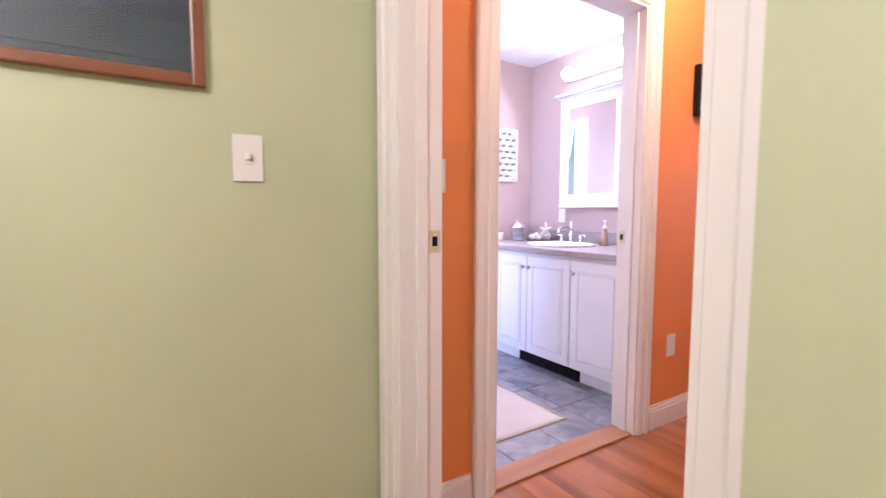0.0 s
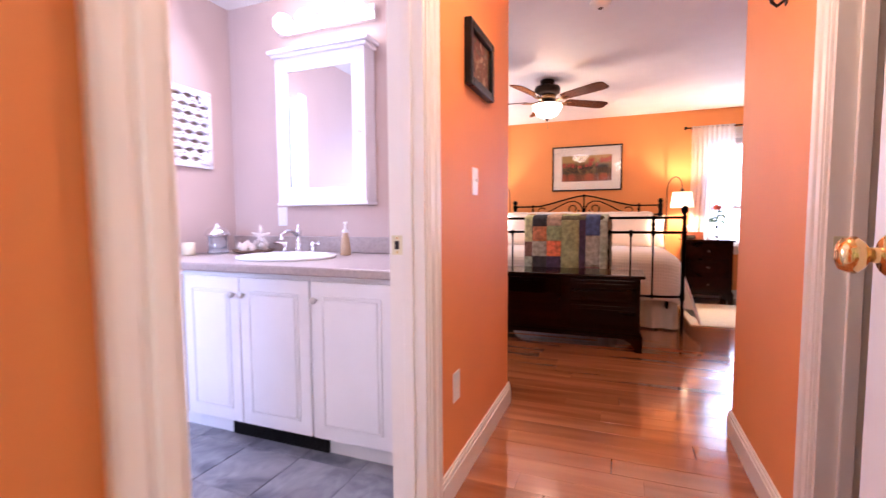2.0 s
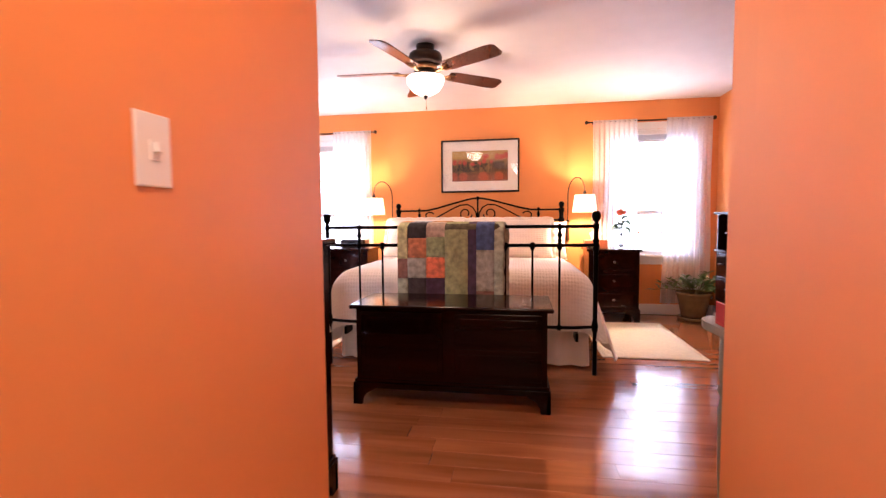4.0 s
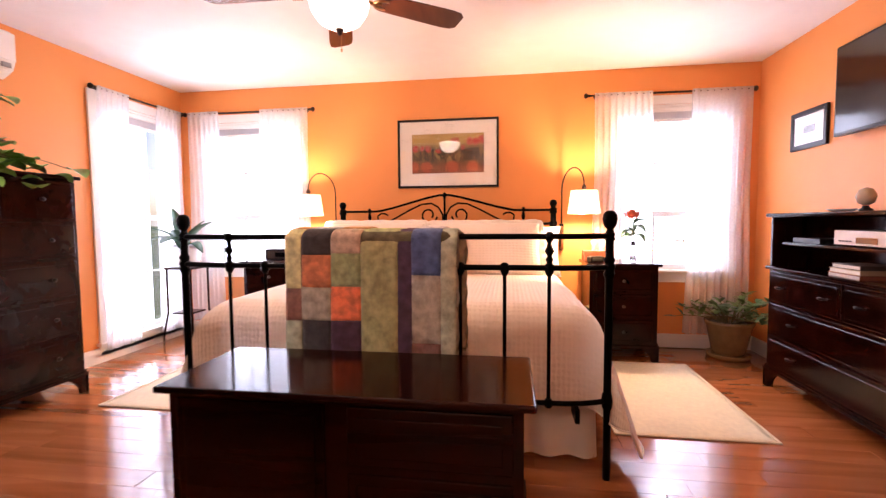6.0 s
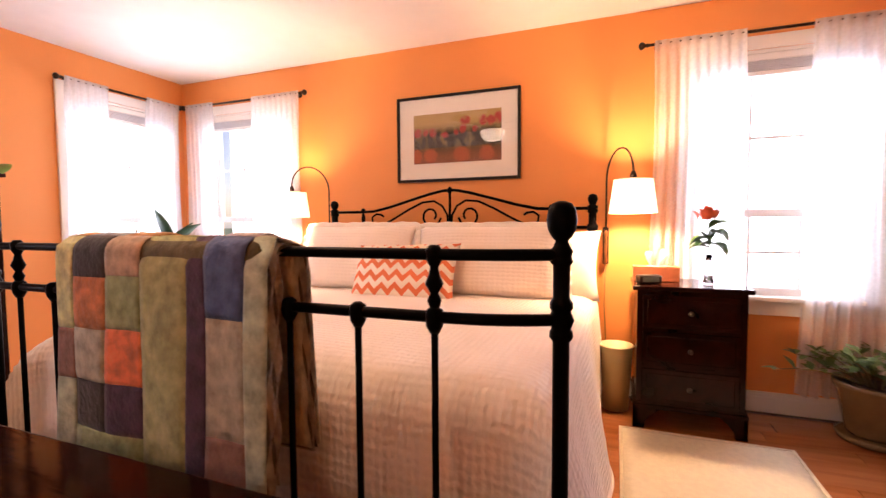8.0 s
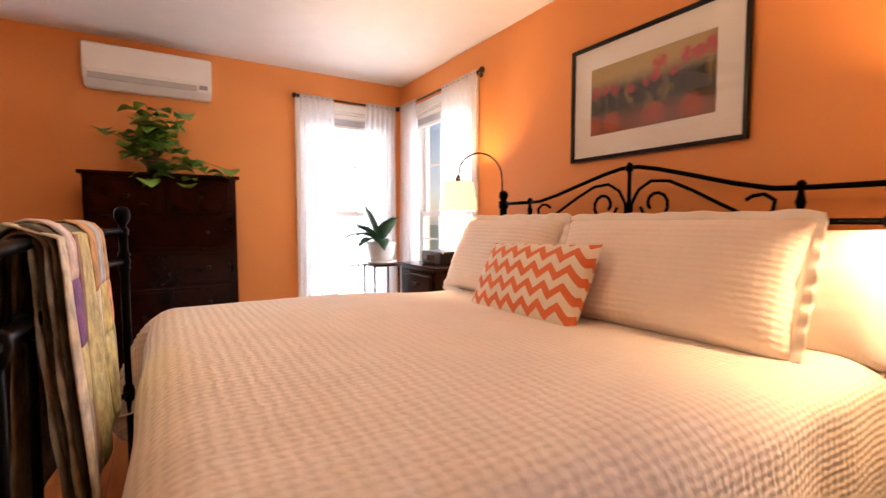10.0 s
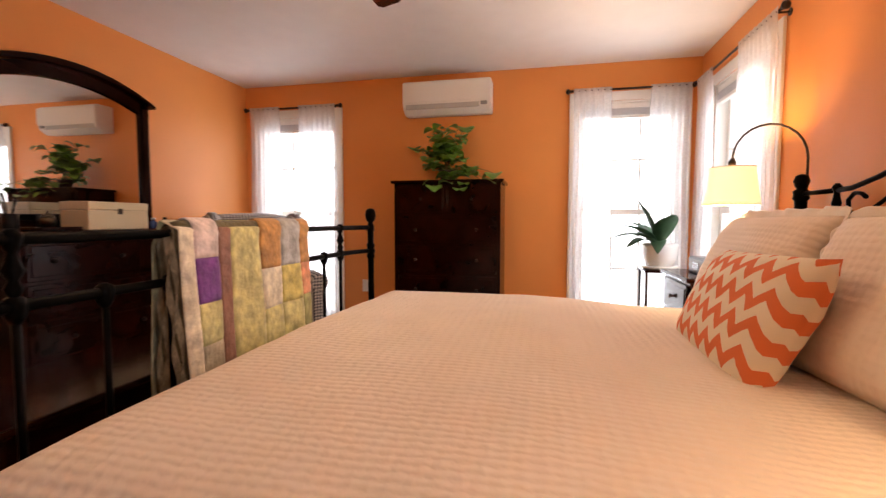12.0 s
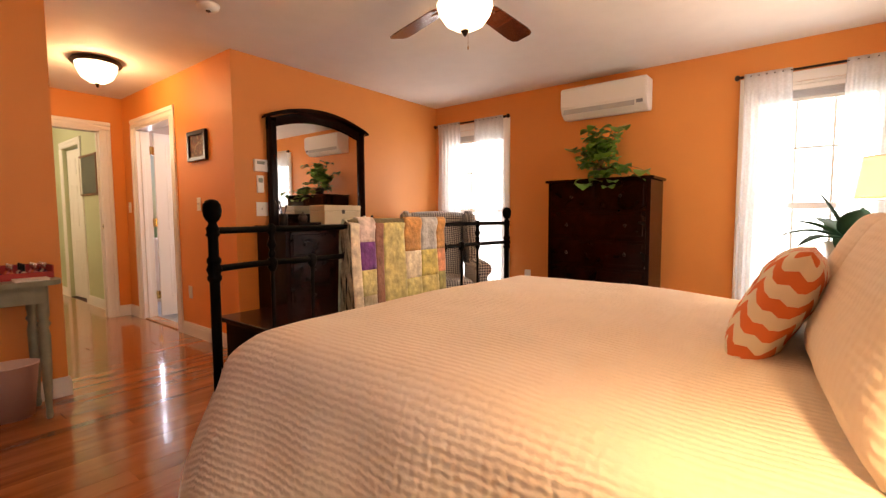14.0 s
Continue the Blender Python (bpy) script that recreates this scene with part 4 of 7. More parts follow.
blanket_chest()
NS = [(0.14, 0.34, [1]), (0.345, 0.545, [1]), (0.55, 0.745, [1])]
chest("nightstand", "dark cherry three drawer nightstand with bracket feet", (7.54, 0.77, 0), -90, 0.52, 0.42, 0.785, NS, "light", "nightstand", "nightstands")
chest("nightstand", "dark cherry three drawer nightstand with bracket feet", (7.54, 3.77, 0), -90, 0.52, 0.42, 0.785, NS, "light", "nightstand", "nightstands")
chest("tall_chest", "tall dark cherry chest of drawers", (5.755, 4.715, 0), 0, 0.90, 0.43, 1.438,
      [(0.155, 0.40, [1]), (0.405, 0.65, [1]), (0.655, 0.90, [1]), (0.905, 1.15, [1]), (1.155, 1.405, [1, 1])], "dark")
chest("media_chest", "dark cherry media chest with open shelves and drawers", (6.22, -0.235, 0), 180, 1.40, 0.33, 1.165,
      [(0.15, 0.36, [1]), (0.365, 0.575, [1]), (0.58, 0.79, [1, 1])], "pull", "media chest", open_top=0.36)
chest("dresser", "wide dark cherry dresser with black knobs", (3.80, 3.22, 0), 90, 1.36, 0.42, 1.045,
      [(0.15, 0.36, [1, 1, 1]), (0.365, 0.575, [1, 1, 1]), (0.58, 0.775, [1, 1, 1]), (0.78, 1.0, [1, 1])], "dark", "dresser")
# ---- mirror, fan, lamps ----
def dresser_mirror():
    x0, x1 = 3.60, 3.645
    ya, yb, z0, zs, zt = 2.645, 3.71, 1.045, 1.935, 2.05
    e = thing("dresser_mirror", "arched dark cherry framed mirror standing on the dresser", "mirror", (3.62, 3.18, z0))
    mid = (ya + yb) / 2
    def band(bm, i0, i1, o, xa, xb):
        """Arched head between two curves."""
        n = 24
        rows = []
        for k in range(n + 1):
            t = 2 * k / n - 1
            h = (1 - t * t)
            y = mid + (yb - ya) / 2 * t * (1 + o)
            rows.append([bm.verts.new((x, y, z)) for x in (xa, xb) for z in (zs + i0 + (zt - zs) * h, zs + i1 + (zt - zs) * h)])
        for a, b in zip(rows, rows[1:]):
            for p, q in ((0, 1), (1, 3), (3, 2), (2, 0)):
                bm.faces.new((a[p], a[q], b[q], b[p]))
        for r in (rows[0], rows[-1]):
            bm.faces.new((r[0], r[1], r[3], r[2]))
    for a, b in ((ya, ya + 0.075), (yb - 0.075, yb)):
        boxes_part("stile", CHERRY_Z, e, [(x0, x1, a, b, z0, zs + 0.02), (x1, x1 + 0.008, a + 0.012, b - 0.012, z0 + 0.01, zs - 0.01)], 0.004)
    boxes_part("bottom_rail", CHERRY, e, [(x0, x1, ya + 0.075, yb - 0.075, z0, z0 + 0.06)], 0.004)
    bm = bmesh.new()
    band(bm, -0.085, 0.0, 0.0, x0, x1)
    part("arched_rail", bm, CHERRY, e)
    bm = bmesh.new()
    band(bm, 0.001, 0.022, 0.06, x0, x1 + 0.035)
    band(bm, 0.022, 0.038, 0.03, x0, x1 + 0.022)
    part("crown_moulding", bm, CHERRY, e)
    bm = bmesh.new()
    n = 24
    top = [(mid + (yb - ya - 0.13) / 2 * (2 * k / n - 1), zs - 0.06 + (zt - zs) * (1 - (2 * k / n - 1) ** 2)) for k in range(n + 1)]
    ring = [(top[0][0], z0 + 0.05)] + top + [(top[-1][0], z0 + 0.05)]
    bm.faces.new([bm.verts.new((x0 + 0.02, y, z)) for y, z in ring])
    thicken(bm, bm.faces[:], 0.006)
    part("mirror_glass", bm, MIRROR, e)


dresser_mirror()
WALNUT = wood("fan_walnut", (0.05, 0.013, 0.007), (0.10, 0.026, 0.013), 0.22, "x", 10.0, 0.0, 0.1)


def ceiling_fan():
    c = Vector((5.765, 2.485, 0.08))
    e = thing("ceiling_fan", "bronze ceiling fan with five walnut blades and glass bowl", "ceiling fan", (c.x, c.y, 2.0))
    def lat(nm, prof, m, seg=24, lab=""):
        bm = bmesh.new()
        add_lathe(bm, prof, c, seg)
        return part(nm, bm, m, e, lab)
    lat("canopy", [(0.03, 2.303), (0.055, 2.313), (0.068, 2.333), (0.07, 2.359)], BRONZE)
    lat("downrod", [(0.012, 2.31), (0.012, 2.37)], BRONZE, 12)
    lat("motor", [(0.05, 2.205), (0.095, 2.215), (0.125, 2.235), (0.13, 2.27), (0.12, 2.295), (0.07, 2.312), (0.02, 2.32)], BRONZE, 28)
    lat("flywheel", [(0.06, 2.17), (0.085, 2.178), (0.09, 2.205), (0.06, 2.21)], BRASSY, 24, "ribbed antique brass collar")
    lat("light_fitter", [(0.09, 2.115), (0.105, 2.13), (0.10, 2.15), (0.06, 2.17)], BRONZE, 24)
    bowl = lat("bowl", [(0.004, 1.985), (0.05, 1.992), (0.10, 2.02), (0.132, 2.065), (0.145, 2.11), (0.14, 2.118)], GLOBE, 28, "glowing frosted glass bowl")
    bowl.visible_shadow = False
    lat("finial", [(0.002, 1.955), (0.01, 1.962), (0.012, 1.972), (0.022, 1.98), (0.02, 1.988)], BRONZE, 14)
    bm = bmesh.new()
    add_tube(bm, [(c.x + 0.02, c.y, 2.09), (c.x + 0.02, c.y, 1.985)], 0.0012, 5)
    add_lathe(bm, [(0.003, 1.84), (0.005, 1.85), (0.002, 1.862)], (c.x + 0.02, c.y, 0.125), 8)
    part("pull_chain", bm, BRASSY, e)
    for k in range(5):
        a = 20 + 72 * k
        m = Matrix.Translation((c.x, c.y, 2.235)) @ Matrix.Rotation(radians(a), 4, "Z")
        tilt = Matrix.Rotation(radians(-13), 4, "X")
        bm = bmesh.new()
        prof = [(0.20, 0.050), (0.24, 0.060), (0.45, 0.068), (0.60, 0.072), (0.66, 0.066), (0.685, 0.045)]
        up = [bm.verts.new((x, y, 0.003)) for x, y in prof] + [bm.verts.new((x, -y, 0.003)) for x, y in prof[::-1]]
        f = bm.faces.new(up)
        thicken(bm, [f], 0.007)
        bm.transform(m @ tilt)
        bl = part("blade", bm, WALNUT, e)
        bm = bmesh.new()
        add_tube(bm, [(0.085, 0, -0.005), (0.13, 0, -0.012), (0.18, 0, -0.008), (0.22, 0, -0.004)], [0.012, 0.010, 0.010, 0.008], 8)
        for s in (-1, 1):
            add_tube(bm, [(0.17, 0, -0.009), (0.20, s * 0.025, -0.007), (0.25, s * 0.032, -0.006)], [0.008, 0.008, 0.005], 8)
        bm.transform(m @ tilt)
        part("blade_iron", bm, BRASSY, bl, "antique brass blade arm")


BRASSY = mat("antique_brass", (0.38, 0.22, 0.10), 0.3, 1.0, vary=0.15, scale=30)
ceiling_fan()


def arc_lamp(y, sy):
    """A wall lamp whose stem arches over to a drum shade; sy: the way it arches."""
    xw = X1 - 0.03
    e = thing("wall_lamp", "bronze arched wall lamp with a lit white drum shade", "wall lamp", (xw, y, 1.0), group="arched wall lamps")
    yc, xc = y + sy * 0.15, 7.50
    bm = bmesh.new()
    pts = [(xw, y, 0.98), (xw, y, 1.20), (xw, y, 1.40)]
    for i in range(1, 13):
        a = math.pi * i / 12
        k = (1 - math.cos(a)) / 2
        pts.append((xw + (xc - xw) * k, y + (yc - y) * k, 1.40 + 0.17 * math.sin(a) - 0.0 + 0.02 * k))
    add_tube(bm, pts, 0.006, 8)
    part("stem", bm, BRONZE, e)
    bm = bmesh.new()
    add_box(bm, xw - 0.012, X1 - 0.001, y - 0.018, y + 0.018, 0.86, 1.10, 0.006, 2)
    part("backplate", bm, BRONZE, e)
    bm = bmesh.new()
    add_tube(bm, [(xw - 0.02, y, z) for z in (0.86, 0.88, 0.90, 1.04, 1.06, 1.08)], [0.006, 0.012, 0.009, 0.009, 0.013, 0.006], 10)
    part("bracket", bm, BRASSY, e)
    bm = bmesh.new()
    add_tube(bm, [(xc, yc, z) for z in (1.355, 1.365, 1.385, 1.40, 1.425)], [0.008, 0.02, 0.016, 0.02, 0.01], 10)
    part("socket", bm, BRONZE, e)
    bm = bmesh.new()
    add_grid(bm, 40, 8, lambda u, v: (xc + (0.105 + 0.025 * v) * math.cos(2 * math.pi * u), yc + (0.105 + 0.025 * v) * math.sin(2 * math.pi * u), 1.375 - 0.19 * v), close_u=True)
    thicken(bm, bm.faces[:], 0.0015)
    part("shade", bm, SHADE, e, "white linen drum shade, lit")
    for z, r in ((1.376, 0.106), (1.184, 0.131)):
        bm = bmesh.new()
        add_tube(bm, [(xc + r * math.cos(t), yc + r * math.sin(t), z) for t in [2 * math.pi * i / 40 for i in range(41)]], 0.0025, 6)
        part("shade_trim", bm, LINEN, e)
    bm = bmesh.new()
    add_tube(bm, [(xw - 0.01, y, 0.87), (xw - 0.012, y + 0.006, 0.6), (xw - 0.01, y - 0.01, 0.32)], 0.003, 6)
    part("cord", bm, BRASSY, e)


arc_lamp(1.205, -1)
arc_lamp(3.325, 1)


def hall_lamp():
    c = Vector((2.45, 1.80, 0))
    e = thing("ceiling_light", "bronze flush ceiling light with a lit glass bowl", "ceiling light", (c.x, c.y, 2.2))
    for nm, prof, m in (("pan", [(0.06, 2.425), (0.175, 2.40), (0.185, 2.412), (0.17, 2.438)], BRONZE), ("bowl", [(0.004, 2.245), (0.06, 2.255), (0.11, 2.29), (0.14, 2.35), (0.15, 2.402)], GLOBE), ("finial", [(0.002, 2.21), (0.012, 2.222), (0.008, 2.232), (0.02, 2.24), (0.015, 2.25)], BRONZE)):
        bm = bmesh.new()
        add_lathe(bm, prof, c, 28)
        ob = part(nm, bm, m, e)
        ob.visible_shadow = nm != "bowl"


hall_lamp()


def smoke_detector():
    e = thing("smoke_detector", "round white plastic smoke detector on the ceiling", "smoke detector", (4.2, 1.92, 2.39))
    bm = bmesh.new()
    add_lathe(bm, [(0.03, 2.40), (0.05, 2.403), (0.062, 2.415), (0.068, 2.437)], (4.2, 1.92, 0), 24)
    c = part("cover", bm, PLASTIC, e)
    bm = bmesh.new()
    add_lathe(bm, [(0.012, 2.394), (0.016, 2.398), (0.016, 2.402)], (4.2, 1.92, 0), 14)
    part("button", bm, PEWTER, c)


smoke_detector()


# ---- wall things ----
def air_conditioner():
    x0, x1, y0, z0, z1 = 5.305, 6.09, Y1 - 0.21, 2.045, 2.335
    e = thing("air_conditioner", "white wall mounted split air conditioner", "air conditioner", ((x0 + x1) / 2, Y1 - 0.1, z0))
    bm = bmesh.new()
    prof = [(Y1 - 0.002, z0 + 0.01), (y0 + 0.09, z0), (y0 + 0.02, z0 + 0.045), (y0, z0 + 0.10), (y0, z1 - 0.03), (y0 + 0.02, z1 - 0.003), (Y1 - 0.002, z1)]
    a = [bm.verts.new((x0, y, z)) for y, z in prof]
    b = [bm.verts.new((x1, y, z)) for y, z in prof]
    bm.faces.new(a)
    bm.faces.new(b[::-1])
    for i in range(len(prof)):
        j = (i + 1) % len(prof)
        bm.faces.new((a[i], a[j], b[j], b[i]))
    bmesh.ops.bevel(bm, geom=bm.edges[:], offset=0.008, segments=2, affect="EDGES")
    body = part("housing", bm, PLASTIC, e)
    boxes_part("front_panel", PLASTIC, e, [(x0 + 0.004, x1 - 0.004, y0 - 0.006, y0 + 0.002, z0 + 0.10, z1 - 0.02)], 0.004)
    bm = bmesh.new()
    add_box(bm, x0 + 0.03, x1 - 0.10, y0 + 0.005, y0 + 0.012, z0 + 0.04, z0 + 0.085, 0.003, 1)
    bm.transform(Matrix.Translation((0, 0.0, 0)))
    # louvre coloured a darker grey for the shade in the air outlet
    part("louvre", bm, mat("ac_shadow_grey", (0.45, 0.45, 0.44), 0.5), e)
    boxes_part("display", mat("ac_display", (0.25, 0.26, 0.27), 0.3), e, [(x1 - 0.085, x1 - 0.03, y0 - 0.002, y0 + 0.01, z0 + 0.055, z0 + 0.085)], 0.003)


air_conditioner()


def framed(name, label, ax, c, s, a, b, z0, z1, fw, frame_mat, mat_w, paper, art, depth=0.022, glazed=True):
    """A framed picture on a wall face c that looks towards s; a..b along the wall."""
    def bx(u0, u1, d0, d1, q0, q1):
        v0, v1 = sorted((c + s * d0, c + s * d1))
        return (u0, u1, v0, v1, q0, q1) if ax == "y" else (v0, v1, u0, u1, q0, q1)
    e = thing(name, label, "picture", ((a + b) / 2, c, z0) if ax == "y" else (c, (a + b) / 2, z0))
    for nm, q in (("frame_side", (a, a + fw, z0, z1)), ("frame_side", (b - fw, b, z0, z1)), ("frame_rail", (a + fw, b - fw, z0, z0 + fw)), ("frame_rail", (a + fw, b - fw, z1 - fw, z1))):
        boxes_part(nm, frame_mat, e, [bx(q[0], q[1], 0.001, depth, q[2], q[3])], min(0.004, fw / 4))
    boxes_part("mount", paper, e, [bx(a + fw, b - fw, 0.002, depth * 0.45, z0 + fw, z1 - fw)])
    boxes_part("print", art, e, [bx(a + fw + mat_w[0], b - fw - mat_w[0], depth * 0.45, depth * 0.45 + 0.0015, z0 + fw + mat_w[1], z1 - fw - mat_w[1])])
    if glazed:
        g = boxes_part("glass", PICGLASS, e, [bx(a + fw, b - fw, depth * 0.75, depth * 0.75 + 0.002, z0 + fw, z1 - fw)])
        g.visible_shadow = False
    return e


def pic_glass():
    m = bpy.data.materials.new("picture_glass")
    m.use_nodes = True
    N, L = m.node_tree.nodes, m.node_tree.links
    N.remove(N["Principled BSDF"])
    tr, gl, fr, mx = N.new("ShaderNodeBsdfTransparent"), N.new("ShaderNodeBsdfGlossy"), N.new("ShaderNodeLayerWeight"), N.new("ShaderNodeMixShader")
    gl.inputs["Roughness"].default_value = 0.02
    fr.inputs["Blend"].default_value = 0.5
    pw = N.new("ShaderNodeMath")
    pw.operation = "POWER"
    pw.inputs[1].default_value = 3.5
    L.new(fr.outputs["Facing"], pw.inputs[0])
    ad = N.new("ShaderNodeMath")
    ad.operation = "MULTIPLY_ADD"
    ad.inputs[1].default_value, ad.inputs[2].default_value = 0.45, 0.042
    L.new(pw.outputs[0], ad.inputs[0])
    L.new(ad.outputs[0], mx.inputs[0])
    L.new(tr.outputs[0], mx.inputs[1])
    L.new(gl.outputs[0], mx.inputs[2])
    L.new(mx.outputs[0], N["Material Output"].inputs[0])
    return m


PICGLASS = pic_glass()
PAPER = mat("mount_board", (0.80, 0.76, 0.70), 0.9, vary=0.02, bump=0.1)


def tulip_print():
    """Loose painted strokes: dull gold ground, dark stems, red blooms, clay pots."""
    m = mat("tulip_print", (0.5, 0.3, 0.1), 0.7, bump=0.0)
    N, L = m.node_tree.nodes, m.node_tree.links
    b = N["Principled BSDF"]
    tc, sp = N.new("ShaderNodeTexCoord"), N.new("ShaderNodeSeparateXYZ")
    L.new(tc.outputs["Generated"], sp.inputs[0])
    def noise_at(scale, stretch):
        mp, nz = N.new("ShaderNodeMapping"), N.new("ShaderNodeTexNoise")
        mp.inputs["Scale"].default_value = stretch
        nz.inputs["Scale"].default_value, nz.inputs["Detail"].default_value, nz.inputs["Distortion"].default_value = scale, 4, 0.6
        L.new(tc.outputs["Generated"], mp.inputs[0])
        L.new(mp.outputs[0], nz.inputs["Vector"])
        return nz.outputs[0]
    def band(lo, hi, soft):
        """One in lo..hi of the picture's height, soft at the ends."""
        out = None
        for edge, s in ((lo, 1), (hi, -1)):
            r = N.new("ShaderNodeMapRange")
            r.inputs[1].default_value, r.inputs[2].default_value = edge - soft, edge + soft
            if s < 0:
                r.inputs[3].default_value, r.inputs[4].default_value = 1, 0
            L.new(sp.outputs[2], r.inputs[0])
            if out is None:
                out = r.outputs[0]
            else:
                k = N.new("ShaderNodeMath")
                k.operation = "MULTIPLY"
                L.new(out, k.inputs[0])
                L.new(r.outputs[0], k.inputs[1])
                out = k.outputs[0]
        return out
    def over(base, colour, fac, nz, lo, hi):
        r = N.new("ShaderNodeMapRange")
        r.inputs[1].default_value, r.inputs[2].default_value = lo, hi
        L.new(nz, r.inputs[0])
        k = N.new("ShaderNodeMath")
        k.operation = "MULTIPLY"
        L.new(r.outputs[0], k.inputs[0])
        L.new(fac, k.inputs[1])
        mx = N.new("ShaderNodeMixRGB")
        mx.inputs[2].default_value = (*colour, 1)
        L.new(k.outputs[0], mx.inputs[0])
        if isinstance(base, tuple):
            mx.inputs[1].default_value = (*base, 1)
        else:
            L.new(base, mx.inputs[1])
        return mx.outputs[0]
    def op(kind, a_, b_):
        n = N.new("ShaderNodeMath")
        n.operation = kind
        for i, v in enumerate((a_, b_)):
            if isinstance(v, (int, float)):
                n.inputs[i].default_value = v
            else:
                L.new(v, n.inputs[i])
        return n.outputs[0]
    wob = noise_at(9.0, (1, 1.5, 1))
    wy = op("ADD", sp.outputs[1], op("MULTIPLY", op("SUBTRACT", wob, 0.5), 0.05))
    wz = op("ADD", sp.outputs[2], op("MULTIPLY", op("SUBTRACT", noise_at(7.0, (1, 2, 1)), 0.5), 0.10))
    def blob(cy, cz, ry, rz):
        d = op("ADD", op("POWER", op("ABSOLUTE", op("DIVIDE", op("SUBTRACT", wy, cy), ry), 0), 2.0), op("POWER", op("ABSOLUTE", op("DIVIDE", op("SUBTRACT", wz, cz), rz), 0), 2.0))
        r = N.new("ShaderNodeMapRange")
        r.inputs[1].default_value, r.inputs[2].default_value, r.inputs[3].default_value, r.inputs[4].default_value = 0.55, 1.15, 1, 0
        L.new(d, r.inputs[0])
        return r.outputs[0]
    grain = noise_at(4.0, (1, 2, 1))
    c = over((0.42, 0.29, 0.10), (0.20, 0.075, 0.04), band(-0.2, 0.30, 0.06), grain, 0.1, 0.3)
    c = over(c, (0.035, 0.032, 0.024), band(0.24, 0.70, 0.10), noise_at(5.0, (1, 3.2, 0.6)), 0.22, 0.50)
    for cy, w in ((0.97, 0.07), (0.80, 0.085), (0.44, 0.10), (0.16, 0.09)):
        c = over(c, (0.36, 0.085, 0.04), blob(cy, 0.16, w, 0.15), grain, 0.15, 0.45)
    for cy, cz, w, h in ((0.95, 0.62, 0.05, 0.10), (0.86, 0.64, 0.03, 0.09), (0.77, 0.62, 0.045, 0.10), (0.63, 0.56, 0.05, 0.07), (0.50, 0.60, 0.03, 0.07), (0.42, 0.66, 0.045, 0.09), (0.40, 0.82, 0.065, 0.09), (0.29, 0.64, 0.03, 0.07), (0.20, 0.80, 0.055, 0.11), (0.11, 0.78, 0.05, 0.10), (0.03, 0.82, 0.05, 0.13)):
        c = over(c, (0.42, 0.055, 0.045), blob(cy, cz, w, h), noise_at(11.0, (1, 2.5, 1)), 0.28, 0.5)
    L.new(c, b.inputs["Base Color"])
    return m


def collage():
    """Small overlapping scraps in dull red, brown, ochre and dark green."""
    m = mat("brown_collage", (0.2, 0.1, 0.07), 0.6, bump=0)
    N, L = m.node_tree.nodes, m.node_tree.links
    tc, nz, ad, vo, cr = N.new("ShaderNodeTexCoord"), N.new("ShaderNodeTexNoise"), N.new("ShaderNodeMixRGB"), N.new("ShaderNodeTexVoronoi"), N.new("ShaderNodeValToRGB")
    nz.inputs["Scale"].default_value = 9
    ad.inputs[0].default_value = 0.22
    L.new(tc.outputs["Object"], nz.inputs["Vector"])
    L.new(tc.outputs["Object"], ad.inputs[1])
    L.new(nz.outputs["Color"], ad.inputs[2])
    vo.inputs["Scale"].default_value = 48
    L.new(ad.outputs[0], vo.inputs["Vector"])
    sp = N.new("ShaderNodeSeparateColor")
    L.new(vo.outputs["Color"], sp.inputs[0])
    e = cr.color_ramp.elements
    e[0].color, e[1].color = (0.03, 0.022, 0.015, 1), (0.50, 0.36, 0.24, 1)
    for p, col in ((0.25, (0.16, 0.045, 0.03)), (0.5, (0.10, 0.065, 0.03)), (0.68, (0.26, 0.11, 0.06)), (0.85, (0.05, 0.06, 0.03))):
        e.new(p).color = (*col, 1)
    L.new(sp.outputs[0], cr.inputs[0])
    L.new(cr.outputs[0], N["Principled BSDF"].inputs["Base Color"])
    return m


framed("framed_print", "wide black framed print of red tulips in clay pots", "x", X1, -1, 1.765, 2.705, 1.44, 2.07, 0.020, BLACK, (0.115, 0.115), PAPER, tulip_print(), 0.03)
framed("small_framed_picture", "small black framed picture with a white mount", "y", Y0, 1, 6.94, 7.33, 1.62, 1.89, 0.035, BLACK, (0.10, 0.075), PAPER, mat("grey_sketch", (0.12, 0.11, 0.12), 0.8, vary=0.5, scale=30))
framed("hall_picture", "small dark framed picture on the hall wall", "y", YB, -1, 2.81, 3.16, 1.61, 1.87, 0.036, BLACK, (0.004, 0.004), mat("brown_mount", (0.18, 0.08, 0.05), 0.8), collage(), 0.032, False)
framed("green_hall_picture", "brown wood framed glazed picture on the green wall", "y", 2.275, -1, -0.12, 0.545, 1.395, 1.90, 0.028, mat("brown_frame", (0.20, 0.07, 0.03), 0.3), (0.02, 0.02), mat("navy_mount", (0.02, 0.03, 0.06), 0.5), mat("navy_print", (0.02, 0.03, 0.06), 0.35, vary=0.4, scale=4, bump=0))


def television():
    e = thing("television", "flat black television mounted on the wall", "television", (6.25, Y0 + 0.05, 1.63))
    boxes_part("casing", BLACK, e, [(5.78, 6.79, Y0 + 0.035, Y0 + 0.075, 1.635, 2.18)], 0.006)
    boxes_part("screen", SCREEN, e, [(5.795, 6.775, Y0 + 0.0745, Y0 + 0.077, 1.655, 2.165)])
    boxes_part("wall_mount", BLACK, e, [(6.1, 6.45, Y0 + 0.001, Y0 + 0.036, 1.75, 2.05)])


television()


